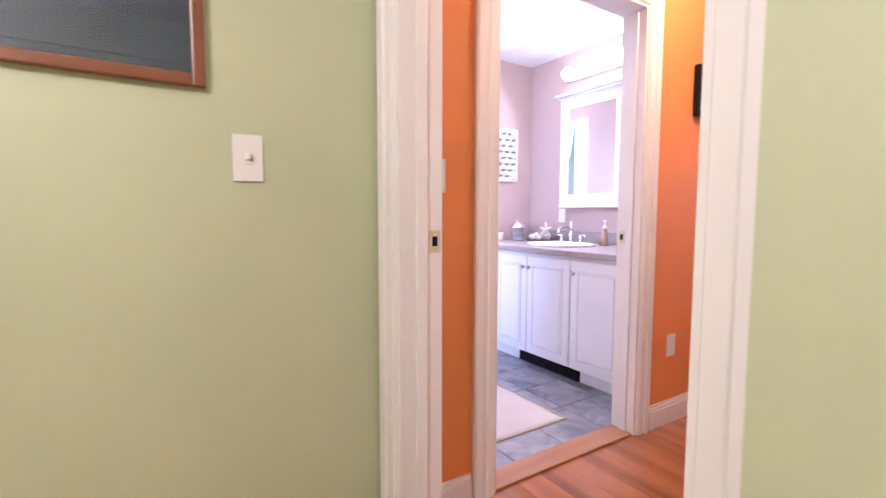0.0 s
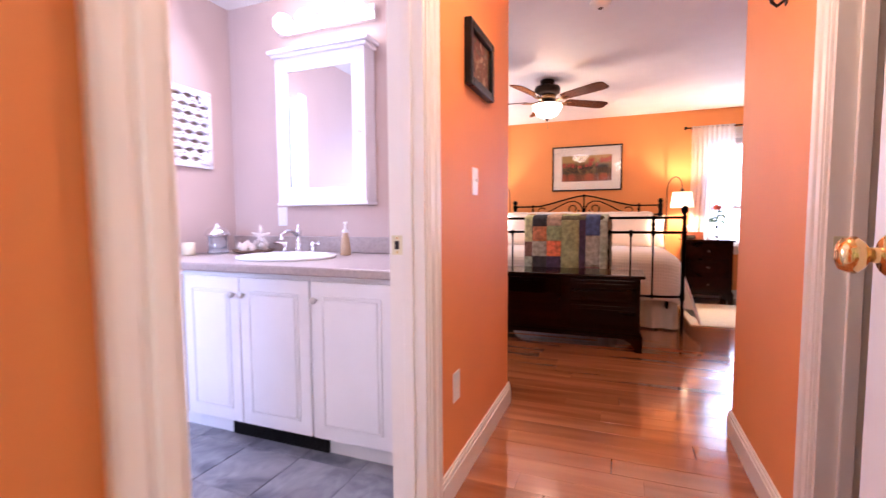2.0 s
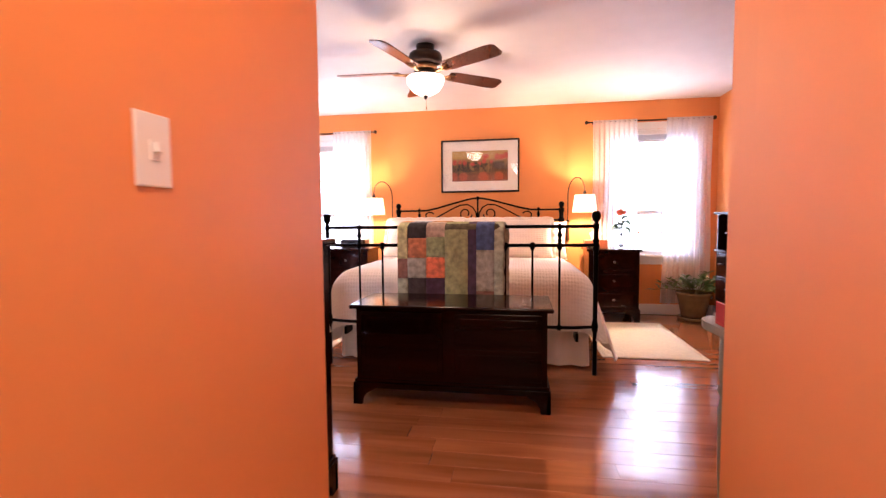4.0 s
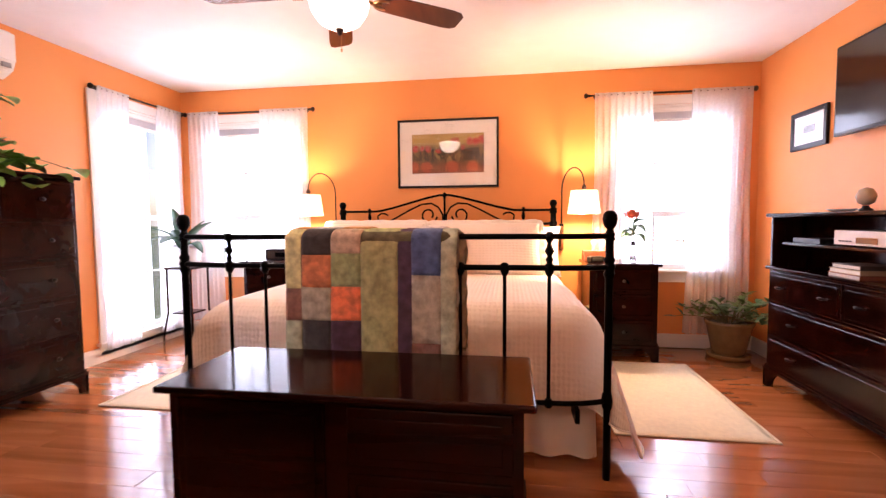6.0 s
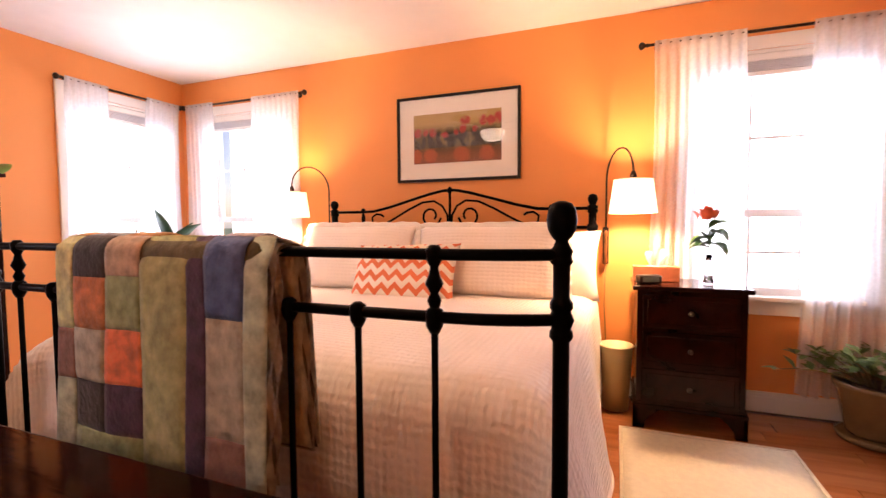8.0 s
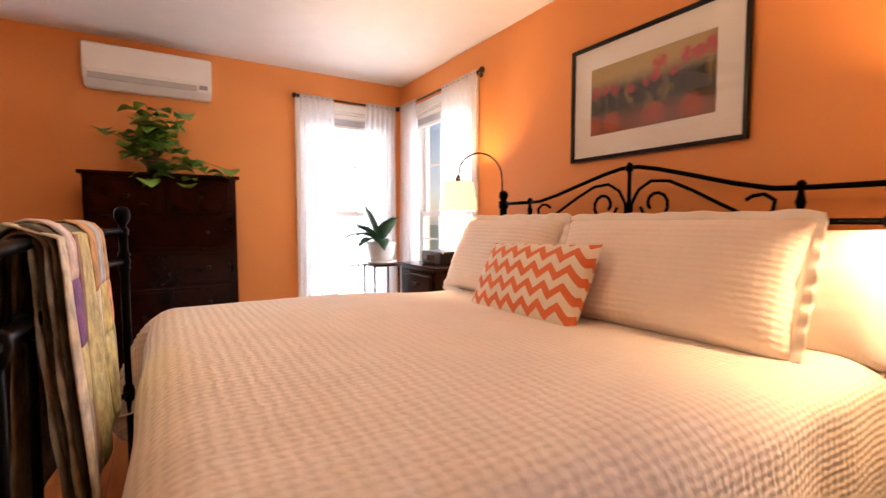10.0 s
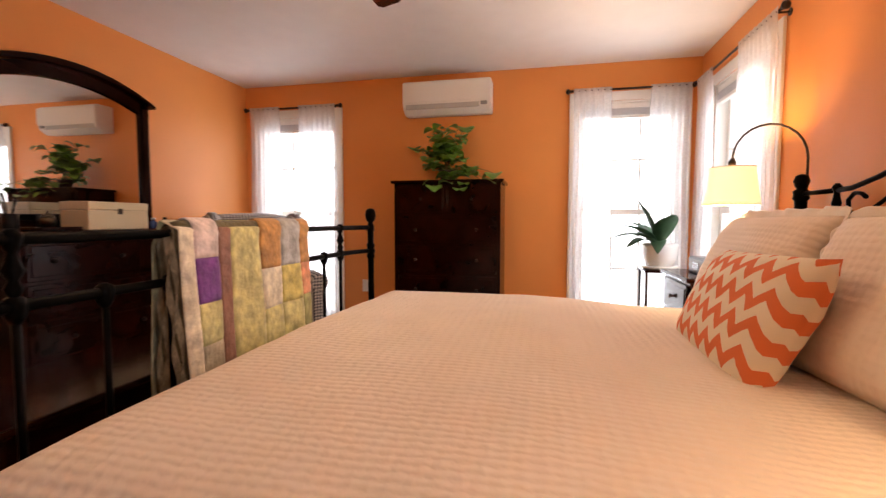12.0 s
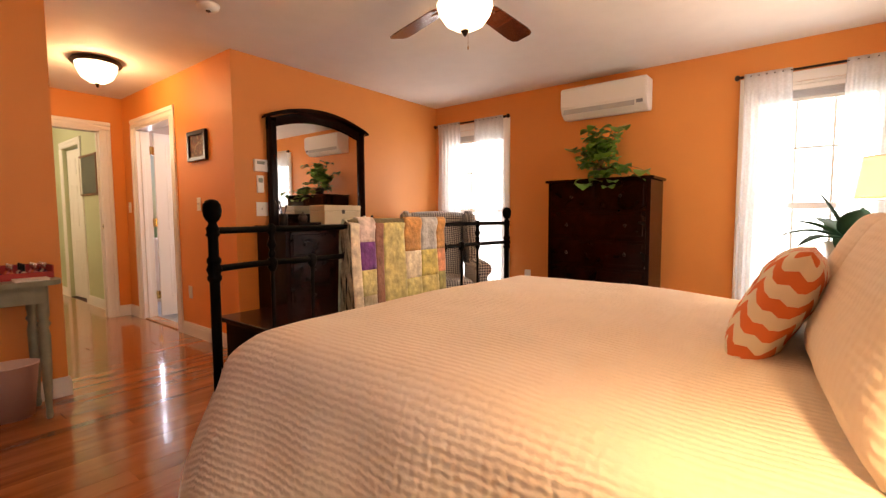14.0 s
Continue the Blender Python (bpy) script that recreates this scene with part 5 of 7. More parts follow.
def plate(name, ax, c, s, u, z, kind, label, w=0.072, h=0.117):
    """A switch or socket plate on a wall face."""
    def bx(u0, u1, d0, d1, q0, q1):
        v0, v1 = sorted((c + s * d0, c + s * d1))
        return (u0, u1, v0, v1, q0, q1) if ax == "y" else (v0, v1, u0, u1, q0, q1)
    e = thing(name, label, "light switch" if kind == "switch" else "power socket", (u, c, z) if ax == "y" else (c, u, z), group=name + "s")
    p = boxes_part("cover_plate", PLASTIC, e, [bx(u - w / 2, u + w / 2, 0.0005, 0.006, z - h / 2, z + h / 2)], 0.0025)
    if kind == "switch":
        boxes_part("toggle", PLASTIC, p, [bx(u - 0.005, u + 0.005, 0.006, 0.018, z - 0.004, z + 0.012)], 0.002)
        boxes_part("toggle_frame", PLASTIC, p, [bx(u - 0.009, u + 0.009, 0.0055, 0.008, z - 0.016, z + 0.016)], 0.001)
    elif kind == "socket":
        for dz in (-0.02, 0.02):
            boxes_part("socket_face", PLASTIC, p, [bx(u - 0.016, u + 0.016, 0.0055, 0.008, z + dz - 0.014, z + dz + 0.014)], 0.003)


plate("light_switch", "y", YB, -1, 2.945, 1.232, "switch", "white toggle light switch on the orange wall")
plate("wall_socket", "y", YB, -1, 2.695, 0.415, "socket", "white power socket low on the orange wall")
plate("light_switch", "y", YB, -1, 1.25, 1.23, "switch", "white toggle light switch beside the doorway")
plate("light_switch", "y", 2.275, -1, 0.635, 1.238, "switch", "white toggle light switch on the green wall")
plate("wall_socket", "y", Y1, -1, 4.86, 0.47, "socket", "white power socket beside the tall chest")
plate("light_switch", "x", X0, 1, 2.60, 1.18, "switch", "white double switch plate beside the mirror", 0.105)
plate("wall_socket", "x", X1, -1, -0.36, 0.25, "socket", "white power socket low behind the potted plant")


def wall_box(name, label, category, y, z, w, h, d):
    e = thing(name, label, category, (X0, y, z))
    boxes_part("housing", PLASTIC, e, [(X0 + 0.0005, X0 + d, y - w / 2, y + w / 2, z - h / 2, z + h / 2)], 0.006)
    boxes_part("display", mat(name + "_display", (0.28, 0.32, 0.27), 0.25), e, [(X0 + d - 0.001, X0 + d + 0.0015, y - w * 0.36, y + w * 0.10 + (0.18 * w if h > w else 0), z + h * 0.08, z + h * 0.34)])


wall_box("thermostat", "white wall thermostat with a small display", "thermostat", 2.605, 1.545, 0.15, 0.10, 0.03)
wall_box("remote_control", "white remote control in its wall holder", "remote control", 2.585, 1.39, 0.06, 0.145, 0.022)


# ---- rugs ----
def rug(x0, x1, y0, y1, seed):
    bm = bmesh.new()
    add_grid(bm, 40, 20, lambda u, v: (x0 + (x1 - x0) * u, y0 + (y1 - y0) * v, 0.006 + 0.006 * min(1, 12 * min(u, v, 1 - u, 1 - v)) + 0.0015 * noise.noise(Vector((u * 9 + seed, v * 9, 0)))))
    thicken(bm, bm.faces[:], 0.005)
    c = Vector(((x0 + x1) / 2, (y0 + y1) / 2, 0.001))
    bmesh.ops.translate(bm, verts=bm.verts[:], vec=-c)
    e = thing("rug", "cream woven bedside rug on the wooden floor", "rug", c, group="bedside rugs")
    part("rug_weave", bm, RUG, e, local=True)
    t = 0.014
    boxes_part("binding", RUG_EDGE, e, [(x0 - t, x1 + t, y0 - t, y0 + 0.002, 0.001, 0.010), (x0 - t, x1 + t, y1 - 0.002, y1 + t, 0.001, 0.010), (x0 - t, x0 + 0.002, y0, y1, 0.001, 0.010), (x1 - 0.002, x1 + t, y0, y1, 0.001, 0.010)], 0.003)


RUG_EDGE = mat("rug_binding", (0.66, 0.57, 0.40), 0.9, vary=0.1, scale=60, bump=0.4)
rug(6.03, 7.27, 0.325, 1.10, 1)
rug(6.00, 7.25, 3.40, 4.17, 2)


# ---- plants ----
def add_leaf(bm, base, tip, width, droop=0.0, fold=0.25, n=7):
    """A pointed leaf with a folded midrib from base to tip."""
    base, tip = Vector(base), Vector(tip)
    d = tip - base
    side = d.cross(Vector((0, 0, 1)))
    side = side.normalized() if side.length > 1e-5 else Vector((1, 0, 0))
    up = side.cross(d).normalized()
    rows = []
    for i in range(n + 1):
        t = i / n
        w = width * math.sin(math.pi * min(1, t * 0.96 + 0.03)) ** 0.8 / 2
        p = base + d * t + up * (droop * math.sin(math.pi * t)) - Vector((0, 0, droop * t * t))
        rows.append([bm.verts.new(p + side * w + up * w * fold), bm.verts.new(p), bm.verts.new(p - side * w + up * w * fold)])
    for a, b in zip(rows, rows[1:]):
        for k in (0, 1):
            bm.faces.new((a[k], a[k + 1], b[k + 1], b[k])).smooth = True


def leaf_material(name, colour, rough=0.35):
    m = mat(name, colour, rough, vary=0.3, scale=9, bump=0.15, bump_scale=60)
    return m


POTHOS = leaf_material("pothos_leaf", (0.16, 0.36, 0.065))
ORCHID = leaf_material("orchid_leaf", (0.018, 0.07, 0.03), 0.5)
JADE = leaf_material("jade_leaf", (0.075, 0.16, 0.045), 0.45)
STEM = mat("plant_stem", (0.16, 0.14, 0.06), 0.7)
SOIL = mat("potting_soil", (0.05, 0.03, 0.02), 0.95, bump=0.8, bump_scale=60)


def pot(e, c, prof, material, name="pot"):
    bm = bmesh.new()
    add_lathe(bm, prof, c, 28)
    part(name, bm, material, e)


def pothos():
    c = Vector((5.715, 4.72, 1.439))
    e = thing("pothos_plant", "trailing green pothos in a pot on the tall chest", "potted plant", c)
    pot(e, c, [(0.05, 0.0), (0.055, 0.003), (0.068, 0.09), (0.072, 0.10), (0.062, 0.10), (0.055, 0.085)], mat("dark_pot", (0.05, 0.035, 0.03), 0.4))
    rng = random.Random(5)
    for k in range(34):
        a = rng.uniform(0, 2 * math.pi)
        r = rng.uniform(0.08, 0.34) if k < 22 else rng.uniform(0.03, 0.16)
        dx, dy = math.cos(a) * r, math.sin(a) * r * 0.42
        h = rng.uniform(0.16, 0.42) if k >= 22 or rng.random() < 0.4 else rng.uniform(0.0, 0.2)
        end = Vector((c.x + dx, min(c.y + dy, Y1 - 0.06), c.z + 0.08 + h - (0.12 if r > 0.25 else 0)))
        if k in (3, 4, 5, 6):
            end = Vector((c.x - 0.08 + 0.09 * (k - 3), 4.46, c.z - 0.10 + 0.03 * (k % 3)))
        if k in (0, 1, 2):
            end = Vector((c.x + 0.22 + 0.11 * k, 4.52 - 0.02 * k, c.z + 0.04 - 0.05 * (k == 1)))
        mid = (Vector((c.x, c.y, c.z + 0.1)) + end) / 2 + Vector((0, 0, 0.08))
        bm = bmesh.new()
        pts = [Vector((c.x, c.y, c.z + 0.09)).lerp(mid, t).lerp(mid.lerp(end, t), t) for t in [i / 7 for i in range(8)]]
        add_tube(bm, pts, 0.0022, 5)
        st = part("stem", bm, STEM, e)
        for t in (3, 4, 5, 6, 7):
            if rng.random() < 0.9:
                p = pts[t]
                b = rng.uniform(0, 2 * math.pi)
                L = rng.uniform(0.08, 0.13)
                q = p + Vector((math.cos(b) * L, min(math.sin(b) * L, Y1 - 0.03 - p.y), rng.uniform(-0.045, 0.03)))
                bm = bmesh.new()
                add_leaf(bm, p, q, L * 1.15, 0.014)
                part("leaf", bm, POTHOS, st)


pothos()


def plant_stand():
    c = Vector((7.45, 4.68, 0))
    e = thing("plant_stand", "small dark wood plant stand with slender legs", "plant stand", c)
    boxes_part("top", CHERRY, e, [(c.x - 0.14, c.x + 0.14, c.y - 0.14, c.y + 0.14, 0.70, 0.72)], 0.006)
    boxes_part("shelf", CHERRY, e, [(c.x - 0.10, c.x + 0.10, c.y - 0.10, c.y + 0.10, 0.28, 0.295)], 0.004)
    for sx in (-1, 1):
        for sy in (-1, 1):
            bm = bmesh.new()
            add_tube(bm, [(c.x + sx * (0.12 + 0.03 * (z < 0.1)), c.y + sy * (0.12 + 0.03 * (z < 0.1)), z) for z in (0.0, 0.08, 0.3, 0.70)], [0.009, 0.009, 0.010, 0.011], 6)
            part("leg", bm, CHERRY_Z, e)


plant_stand()


def orchid():
    c = Vector((7.45, 4.69, 0.721))
    e = thing("orchid", "orchid with broad dark leaves in a white pot", "potted plant", c)
    W = mat("white_ceramic", (0.80, 0.79, 0.77), 0.2, vary=0.02)
    pot(e, c, [(0.12, 0.0), (0.138, 0.007), (0.144, 0.022), (0.11, 0.024)], W, "saucer")
    pot(e, c, [(0.10, 0.025), (0.125, 0.08), (0.135, 0.17), (0.142, 0.20), (0.128, 0.20), (0.118, 0.17)], W)
    pot(e, c, [(0.118, 0.17), (0.05, 0.18), (0.01, 0.182)], SOIL, "soil")
    b = c + Vector((-0.01, 0, 0.18))
    for dx, dy, dz, w, droop in ((-0.34, -0.06, 0.09, 0.085, 0.05), (-0.27, -0.12, 0.17, 0.075, 0.025), (-0.24, -0.16, 0.03, 0.08, 0.045), (-0.15, -0.02, 0.33, 0.07, 0.01), (0.04, -0.25, 0.24, 0.10, 0.03), (0.05, -0.16, 0.24, 0.06, 0.02), (-0.10, 0.27, 0.10, 0.085, 0.05), (-0.16, 0.20, 0.19, 0.08, 0.03), (-0.05, -0.20, 0.0, 0.07, 0.05)):
        bm = bmesh.new()
        add_leaf(bm, b, b + Vector((dx, dy, dz)) * 1.12, w * 1.7, droop, 0.22, 10)
        thicken(bm, bm.faces[:], 0.003)
        part("leaf", bm, ORCHID, e)


orchid()


def floor_plant():
    c = Vector((7.55, -0.11, 0))
    e = thing("jade_plant", "bushy jade plant in a glazed brown floor pot", "potted plant", c)
    G = mat("brown_glaze", (0.16, 0.10, 0.045), 0.22, vary=0.25, scale=8)
    pot(e, c, [(0.13, 0.0), (0.155, 0.008), (0.165, 0.035), (0.15, 0.037)], G, "saucer")
    pot(e, c, [(0.115, 0.038), (0.125, 0.06), (0.165, 0.26), (0.18, 0.285), (0.182, 0.305), (0.16, 0.305), (0.15, 0.28)], G)
    pot(e, c, [(0.15, 0.28), (0.08, 0.288), (0.01, 0.29)], SOIL, "soil")
    rng = random.Random(8)
    for k in range(30):
        a = rng.uniform(0, 2 * math.pi)
        r = rng.uniform(0.08, 0.42)
        end = Vector((min(c.x + math.cos(a) * r, X1 - 0.06), max(c.y + math.sin(a) * r, Y0 + 0.05), 0.32 + rng.uniform(0.02, 0.22) - 0.12 * r))
        st = Vector((c.x + math.cos(a) * 0.05, c.y + math.sin(a) * 0.05, 0.285))
        mid = (st + end) / 2 + Vector((0, 0, 0.06))
        pts = [st.lerp(mid, t).lerp(mid.lerp(end, t), t) for t in [i / 5 for i in range(6)]]
        bm = bmesh.new()
        add_tube(bm, pts, [0.005, 0.005, 0.004, 0.004, 0.003, 0.002], 5)
        s = part("stem", bm, STEM, e)
        bm = bmesh.new()
        for t in (2, 3, 4, 5, 5, 5, 4, 3):
            p = pts[t]
            b = rng.uniform(0, 2 * math.pi)
            L = rng.uniform(0.055, 0.09)
            q = p + Vector((math.cos(b) * L, math.sin(b) * L, rng.uniform(-0.01, 0.06)))
            q.x, q.y = min(q.x, X1 - 0.03), max(q.y, Y0 + 0.02)
            add_leaf(bm, p, q, L * 0.55, 0.004, 0.2, 4)
        tagged(part("foliage", bm, JADE, s), kind="stuff")


floor_plant()


# ---- floor planks ----
def floor_planks():
    """Boards along y, random lengths, with fine gaps between them."""
    rng = random.Random(21)
    W, g = 0.1245, 0.0006
    cache = {}
    holder = thing("floor", "glossy reddish oak plank floor", "floor", (0, 0, 0), kind="structure")
    def plank(x, y0, y1):
        L = round((y1 - y0) / 0.01) * 0.01
        if L < 0.03:
            return
        if L not in cache:
            bm = bmesh.new()
            add_box(bm, -W / 2 + g, W / 2 - g, -L / 2 + g, L / 2 - g, -0.012, 0.0)
            es = [ed for ed in bm.edges if all(v.co.z > -0.001 for v in ed.verts)]
            bmesh.ops.bevel(bm, geom=es, offset=0.0007, segments=1, affect="EDGES")
            cache[L] = finish(bm, "plank", PLANK)
        ob = new("plank", cache[L])
        ob.location = (x, (y0 + y1) / 2, 0)
        ob.parent = holder
    xh = X0 - 0.07 - 20 * W
    zones = [(X0 - 0.07, X1, Y0, Y1, 0.8, 1.9), (xh, X0 - 0.07, YA - 0.12, YB + 0.058, 0.6, 1.4), (xh - 21 * W, xh, -0.3, 2.275, 0.9, 2.0)]
    for xa, xb, ya, yb, lo, hi in zones:
        n = math.ceil((xb - xa) / W - 0.01)
        for i in range(n):
            x = xa + W * (i + 0.5)
            if x + W / 2 > xb + 0.02 and xb == X1:
                continue
            y = ya
            first = True
            while y < yb - 0.001:
                L = rng.uniform(lo, hi) * (rng.uniform(0.3, 1) if first else 1)
                first = False
                y2 = min(yb, y + L)
                if yb - y2 < 0.25:
                    y2 = yb
                plank(x, y, y2)
                y = y2


floor_planks()
solid("floor_green_far", PLANK, [(-3.2, -1.60, -0.3, 2.275, -0.012, -0.0045)], "reddish oak floor", "floor", "structure")
# ---- armchair ----
def gingham():
    m = mat("gingham_cloth", (0.4, 0.4, 0.4), 0.9, bump=0.3, bump_scale=400, sheen=0.2)
    N, L = m.node_tree.nodes, m.node_tree.links
    b = N["Principled BSDF"]
    tc, sp = N.new("ShaderNodeTexCoord"), N.new("ShaderNodeSeparateXYZ")
    L.new(tc.outputs["Object"], sp.inputs[0])
    def op(kind, a, b_):
        n = N.new("ShaderNodeMath")
        n.operation = kind
        for i, v in enumerate((a, b_)):
            if isinstance(v, (int, float)):
                n.inputs[i].default_value = v
            else:
                L.new(v, n.inputs[i])
        return n.outputs[0]
    def stripe(v):
        return op("GREATER_THAN", op("FRACT", op("DIVIDE", v, 0.026), 0), 0.5)
    k = op("MULTIPLY", op("ADD", stripe(op("ADD", sp.outputs[0], 5.0)), stripe(op("ADD", op("ADD", sp.outputs[1], sp.outputs[2]), 5.0))), 0.5)
    cr = N.new("ShaderNodeValToRGB")
    cr.color_ramp.elements[0].color, cr.color_ramp.elements[1].color = (0.74, 0.72, 0.66, 1), (0.010, 0.016, 0.045, 1)
    L.new(k, cr.inputs[0])
    L.new(cr.outputs[0], b.inputs["Base Color"])
    return m


def armchair():
    e = thing("armchair", "navy and cream checked wing armchair by the window", "armchair", (4.16, 4.32, 0), 50)
    G = gingham()
    def soft(nm, b, bev, m=G):
        bm = bmesh.new()
        add_box(bm, *b, bevel=bev, seg=4)
        for f in bm.faces:
            f.smooth = True
        return part(nm, bm, m, e, local=True)
    soft("seat_base", (-0.33, 0.33, -0.32, 0.28, 0.16, 0.34), 0.03)
    soft("seat_cushion", (-0.27, 0.27, -0.36, 0.20, 0.345, 0.47), 0.05)
    bm = bmesh.new()
    def back(u, v):
        a = 2 * u - 1
        z = 0.36 + 0.76 * v
        return (0.31 * a, 0.13 + 0.13 * v + 0.035 * a * a - 0.02 * math.sin(math.pi * v) * (1 - a * a), z)
    add_grid(bm, 14, 14, back)
    thicken(bm, bm.faces[:], 0.13)
    bmesh.ops.bevel(bm, geom=[ed for ed in bm.edges if ed.calc_face_angle(0) > 0.8], offset=0.03, segments=3, affect="EDGES")
    part("backrest", bm, G, e, local=True)
    bm = bmesh.new()
    add_tube(bm, [(x, 0.31 + 0.01 * abs(x) * 3, 1.105 - 0.02 * (x / 0.31) ** 2) for x in (-0.31, -0.2, -0.1, 0, 0.1, 0.2, 0.31)], 0.068, 16)
    part("top_roll", bm, G, e, local=True)
    for s in (-1, 1):
        bm = bmesh.new()
        pts = [(s * 0.375, -0.36, 0.57), (s * 0.38, -0.1, 0.59), (s * 0.375, 0.2, 0.60)]
        add_tube(bm, pts, [0.075, 0.072, 0.065], 16)
        part("arm_roll", bm, G, e, local=True)
        soft("arm_panel", (s * 0.365 - 0.05, s * 0.365 + 0.05, -0.345, 0.26, 0.16, 0.57), 0.02)
        bm = bmesh.new()
        prof = [(0.34, 0.56), (-0.02, 0.58), (-0.07, 0.68), (-0.055, 0.80), (0.0, 0.90), (0.03, 1.00), (0.045, 1.09), (0.09, 1.155), (0.18, 1.175), (0.30, 1.165), (0.37, 1.12)]
        f = bm.faces.new([bm.verts.new((s * 0.30, y, z)) for y, z in prof])
        r = bmesh.ops.extrude_face_region(bm, geom=[f])
        bmesh.ops.translate(bm, verts=[v for v in r["geom"] if isinstance(v, bmesh.types.BMVert)], vec=(s * 0.105, 0, 0))
        bmesh.ops.bevel(bm, geom=bm.edges[:], offset=0.028, segments=3, affect="EDGES", clamp_overlap=True)
        for f in bm.faces:
            f.smooth = True
        part("wing", bm, G, e, local=True)
        for y in (-0.28, 0.24):
            bm = bmesh.new()
            add_tube(bm, [(s * 0.28, y, 0.0), (s * 0.285, y, 0.16)], [0.016, 0.026], 8)
            part("leg", bm, CHERRY_Z, e, local=True)


armchair()


# ---- desk corner ----
SAGE_PAINT = mat("grey_green_paint", (0.22, 0.22, 0.15), 0.5, vary=0.15, scale=14, bump=0.2)


def turned_leg(e, x, y, h, m, name="leg"):
    bm = bmesh.new()
    add_lathe(bm, [(0.012, 0), (0.018, 0.02), (0.014, 0.05), (0.024, 0.35 * h), (0.028, 0.62 * h), (0.02, 0.68 * h), (0.032, 0.71 * h), (0.022, 0.74 * h), (0.028, 0.78 * h), (0.028, h)], (x, y, 0), 12)
    part(name, bm, m, e)


def desk():
    e = thing("desk", "grey green painted console desk with turned legs", "desk", (3.80, 0.72, 0))
    bm = bmesh.new()
    prof = [(3.59, 0.10), (3.59, 1.16)] + [(3.90 + 0.10 * math.sin(radians(a)), 1.08 + 0.10 * math.cos(radians(a))) for a in (0, 30, 60, 90)] + [(3.90 + 0.10 * math.sin(radians(a)), 0.20 + 0.10 * math.cos(radians(a))) for a in (90, 120, 150, 180)]
    f = bm.faces.new([bm.verts.new((x, y, 0.748)) for x, y in prof])
    r = bmesh.ops.extrude_face_region(bm, geom=[f])
    bmesh.ops.translate(bm, verts=[v for v in r["geom"] if isinstance(v, bmesh.types.BMVert)], vec=(0, 0, 0.026))
    part("top", bm, SAGE_PAINT, e)
    boxes_part("apron", SAGE_PAINT, e, [(3.63, 3.645, 0.18, 1.10, 0.65, 0.747), (3.645, 3.93, 0.18, 0.20, 0.65, 0.747), (3.645, 3.93, 1.08, 1.10, 0.65, 0.747), (3.93, 3.95, 0.18, 1.10, 0.65, 0.747)], 0.002)
    for x, y in ((3.65, 0.19), (3.65, 1.09), (3.92, 0.19), (3.92, 1.09)):
        turned_leg(e, x, y, 0.747, SAGE_PAINT)


desk()


def stool():
    c = (4.0, 0.70)
    e = thing("stool", "grey green painted round stool with splayed legs", "stool", (*c, 0))
    bm = bmesh.new()
    add_lathe(bm, [(0.15, 0.43), (0.165, 0.438), (0.168, 0.455), (0.16, 0.466), (0.05, 0.46)], (*c, 0), 28)
    part("seat", bm, SAGE_PAINT, e)
    for k in range(4):
        a = radians(45 + 90 * k)
        bm = bmesh.new()
        add_tube(bm, [(c[0] + math.cos(a) * r, c[1] + math.sin(a) * r, z) for r, z in ((0.17, 0.0), (0.15, 0.15), (0.12, 0.43))], [0.013, 0.019, 0.014], 8)
        part("leg", bm, SAGE_PAINT, e)


stool()


def basket(name, label, c, r0, r1, h, material, lip=0.006, squash=(1, 1), seg=32):
    e = thing(name, label, "wastebasket", (*c, 0))
    bm = bmesh.new()
    add_lathe(bm, [(r0, 0.002), (r0 + 0.003, 0.0), (r1, h), (r1 + lip, h + 0.002), (r1 + lip, h + 0.012), (r1 - 0.003, h + 0.012), (r0 - 0.004, 0.012)], (*c, 0), seg, squash)
    part("bin", bm, material, e)
    bm = bmesh.new()
    add_tube(bm, [(c[0] + (r1 + lip) * squash[0] * math.cos(a), c[1] + (r1 + lip) * squash[1] * math.sin(a), h + 0.008) for a in [2 * math.pi * i / seg for i in range(seg + 1)]], 0.004, 6)
    part("rim", bm, material, e)


basket("wastebasket", "pale pink plastic wastebasket under the desk", (3.755, 0.96), 0.085, 0.115, 0.29, mat("pink_plastic", (0.74, 0.50, 0.42), 0.4, vary=0.03), squash=(0.85, 1.1))
basket("wastebasket", "cream ribbed wastebasket between bed and nightstand", (7.56, 1.135), 0.072, 0.095, 0.38, mat("cream_metal", (0.72, 0.60, 0.34), 0.45, vary=0.05), seg=16)


def small_box(name, label, category, b, material, bevel=0.004, lid=0.0, lid_mat=None):
    e = thing(name, label, category, ((b[0] + b[1]) / 2, (b[2] + b[3]) / 2, b[4]))
    boxes_part("body", material, e, [(*b[:5], b[5] - lid - (0.001 if lid else 0))], bevel)
    if lid:
        boxes_part("lid", lid_mat or material, e, [(b[0] - 0.002, b[1] + 0.002, b[2] - 0.002, b[3] + 0.002, b[5] - lid, b[5])], bevel)
    return e


def bottle(name, label, category, x, y, z, prof, material, cap=None, cap_mat=None):
    e = thing(name, label, category, (x, y, z))
    bm = bmesh.new()
    add_lathe(bm, prof, (x, y, z), 16)
    part("body", bm, material, e)
    if cap:
        bm = bmesh.new()
        add_lathe(bm, cap, (x, y, z), 12)
        part("cap", bm, cap_mat or BLACK, e)
    return e


RED = mat("red_acrylic", (0.42, 0.05, 0.05), 0.25, vary=0.1)


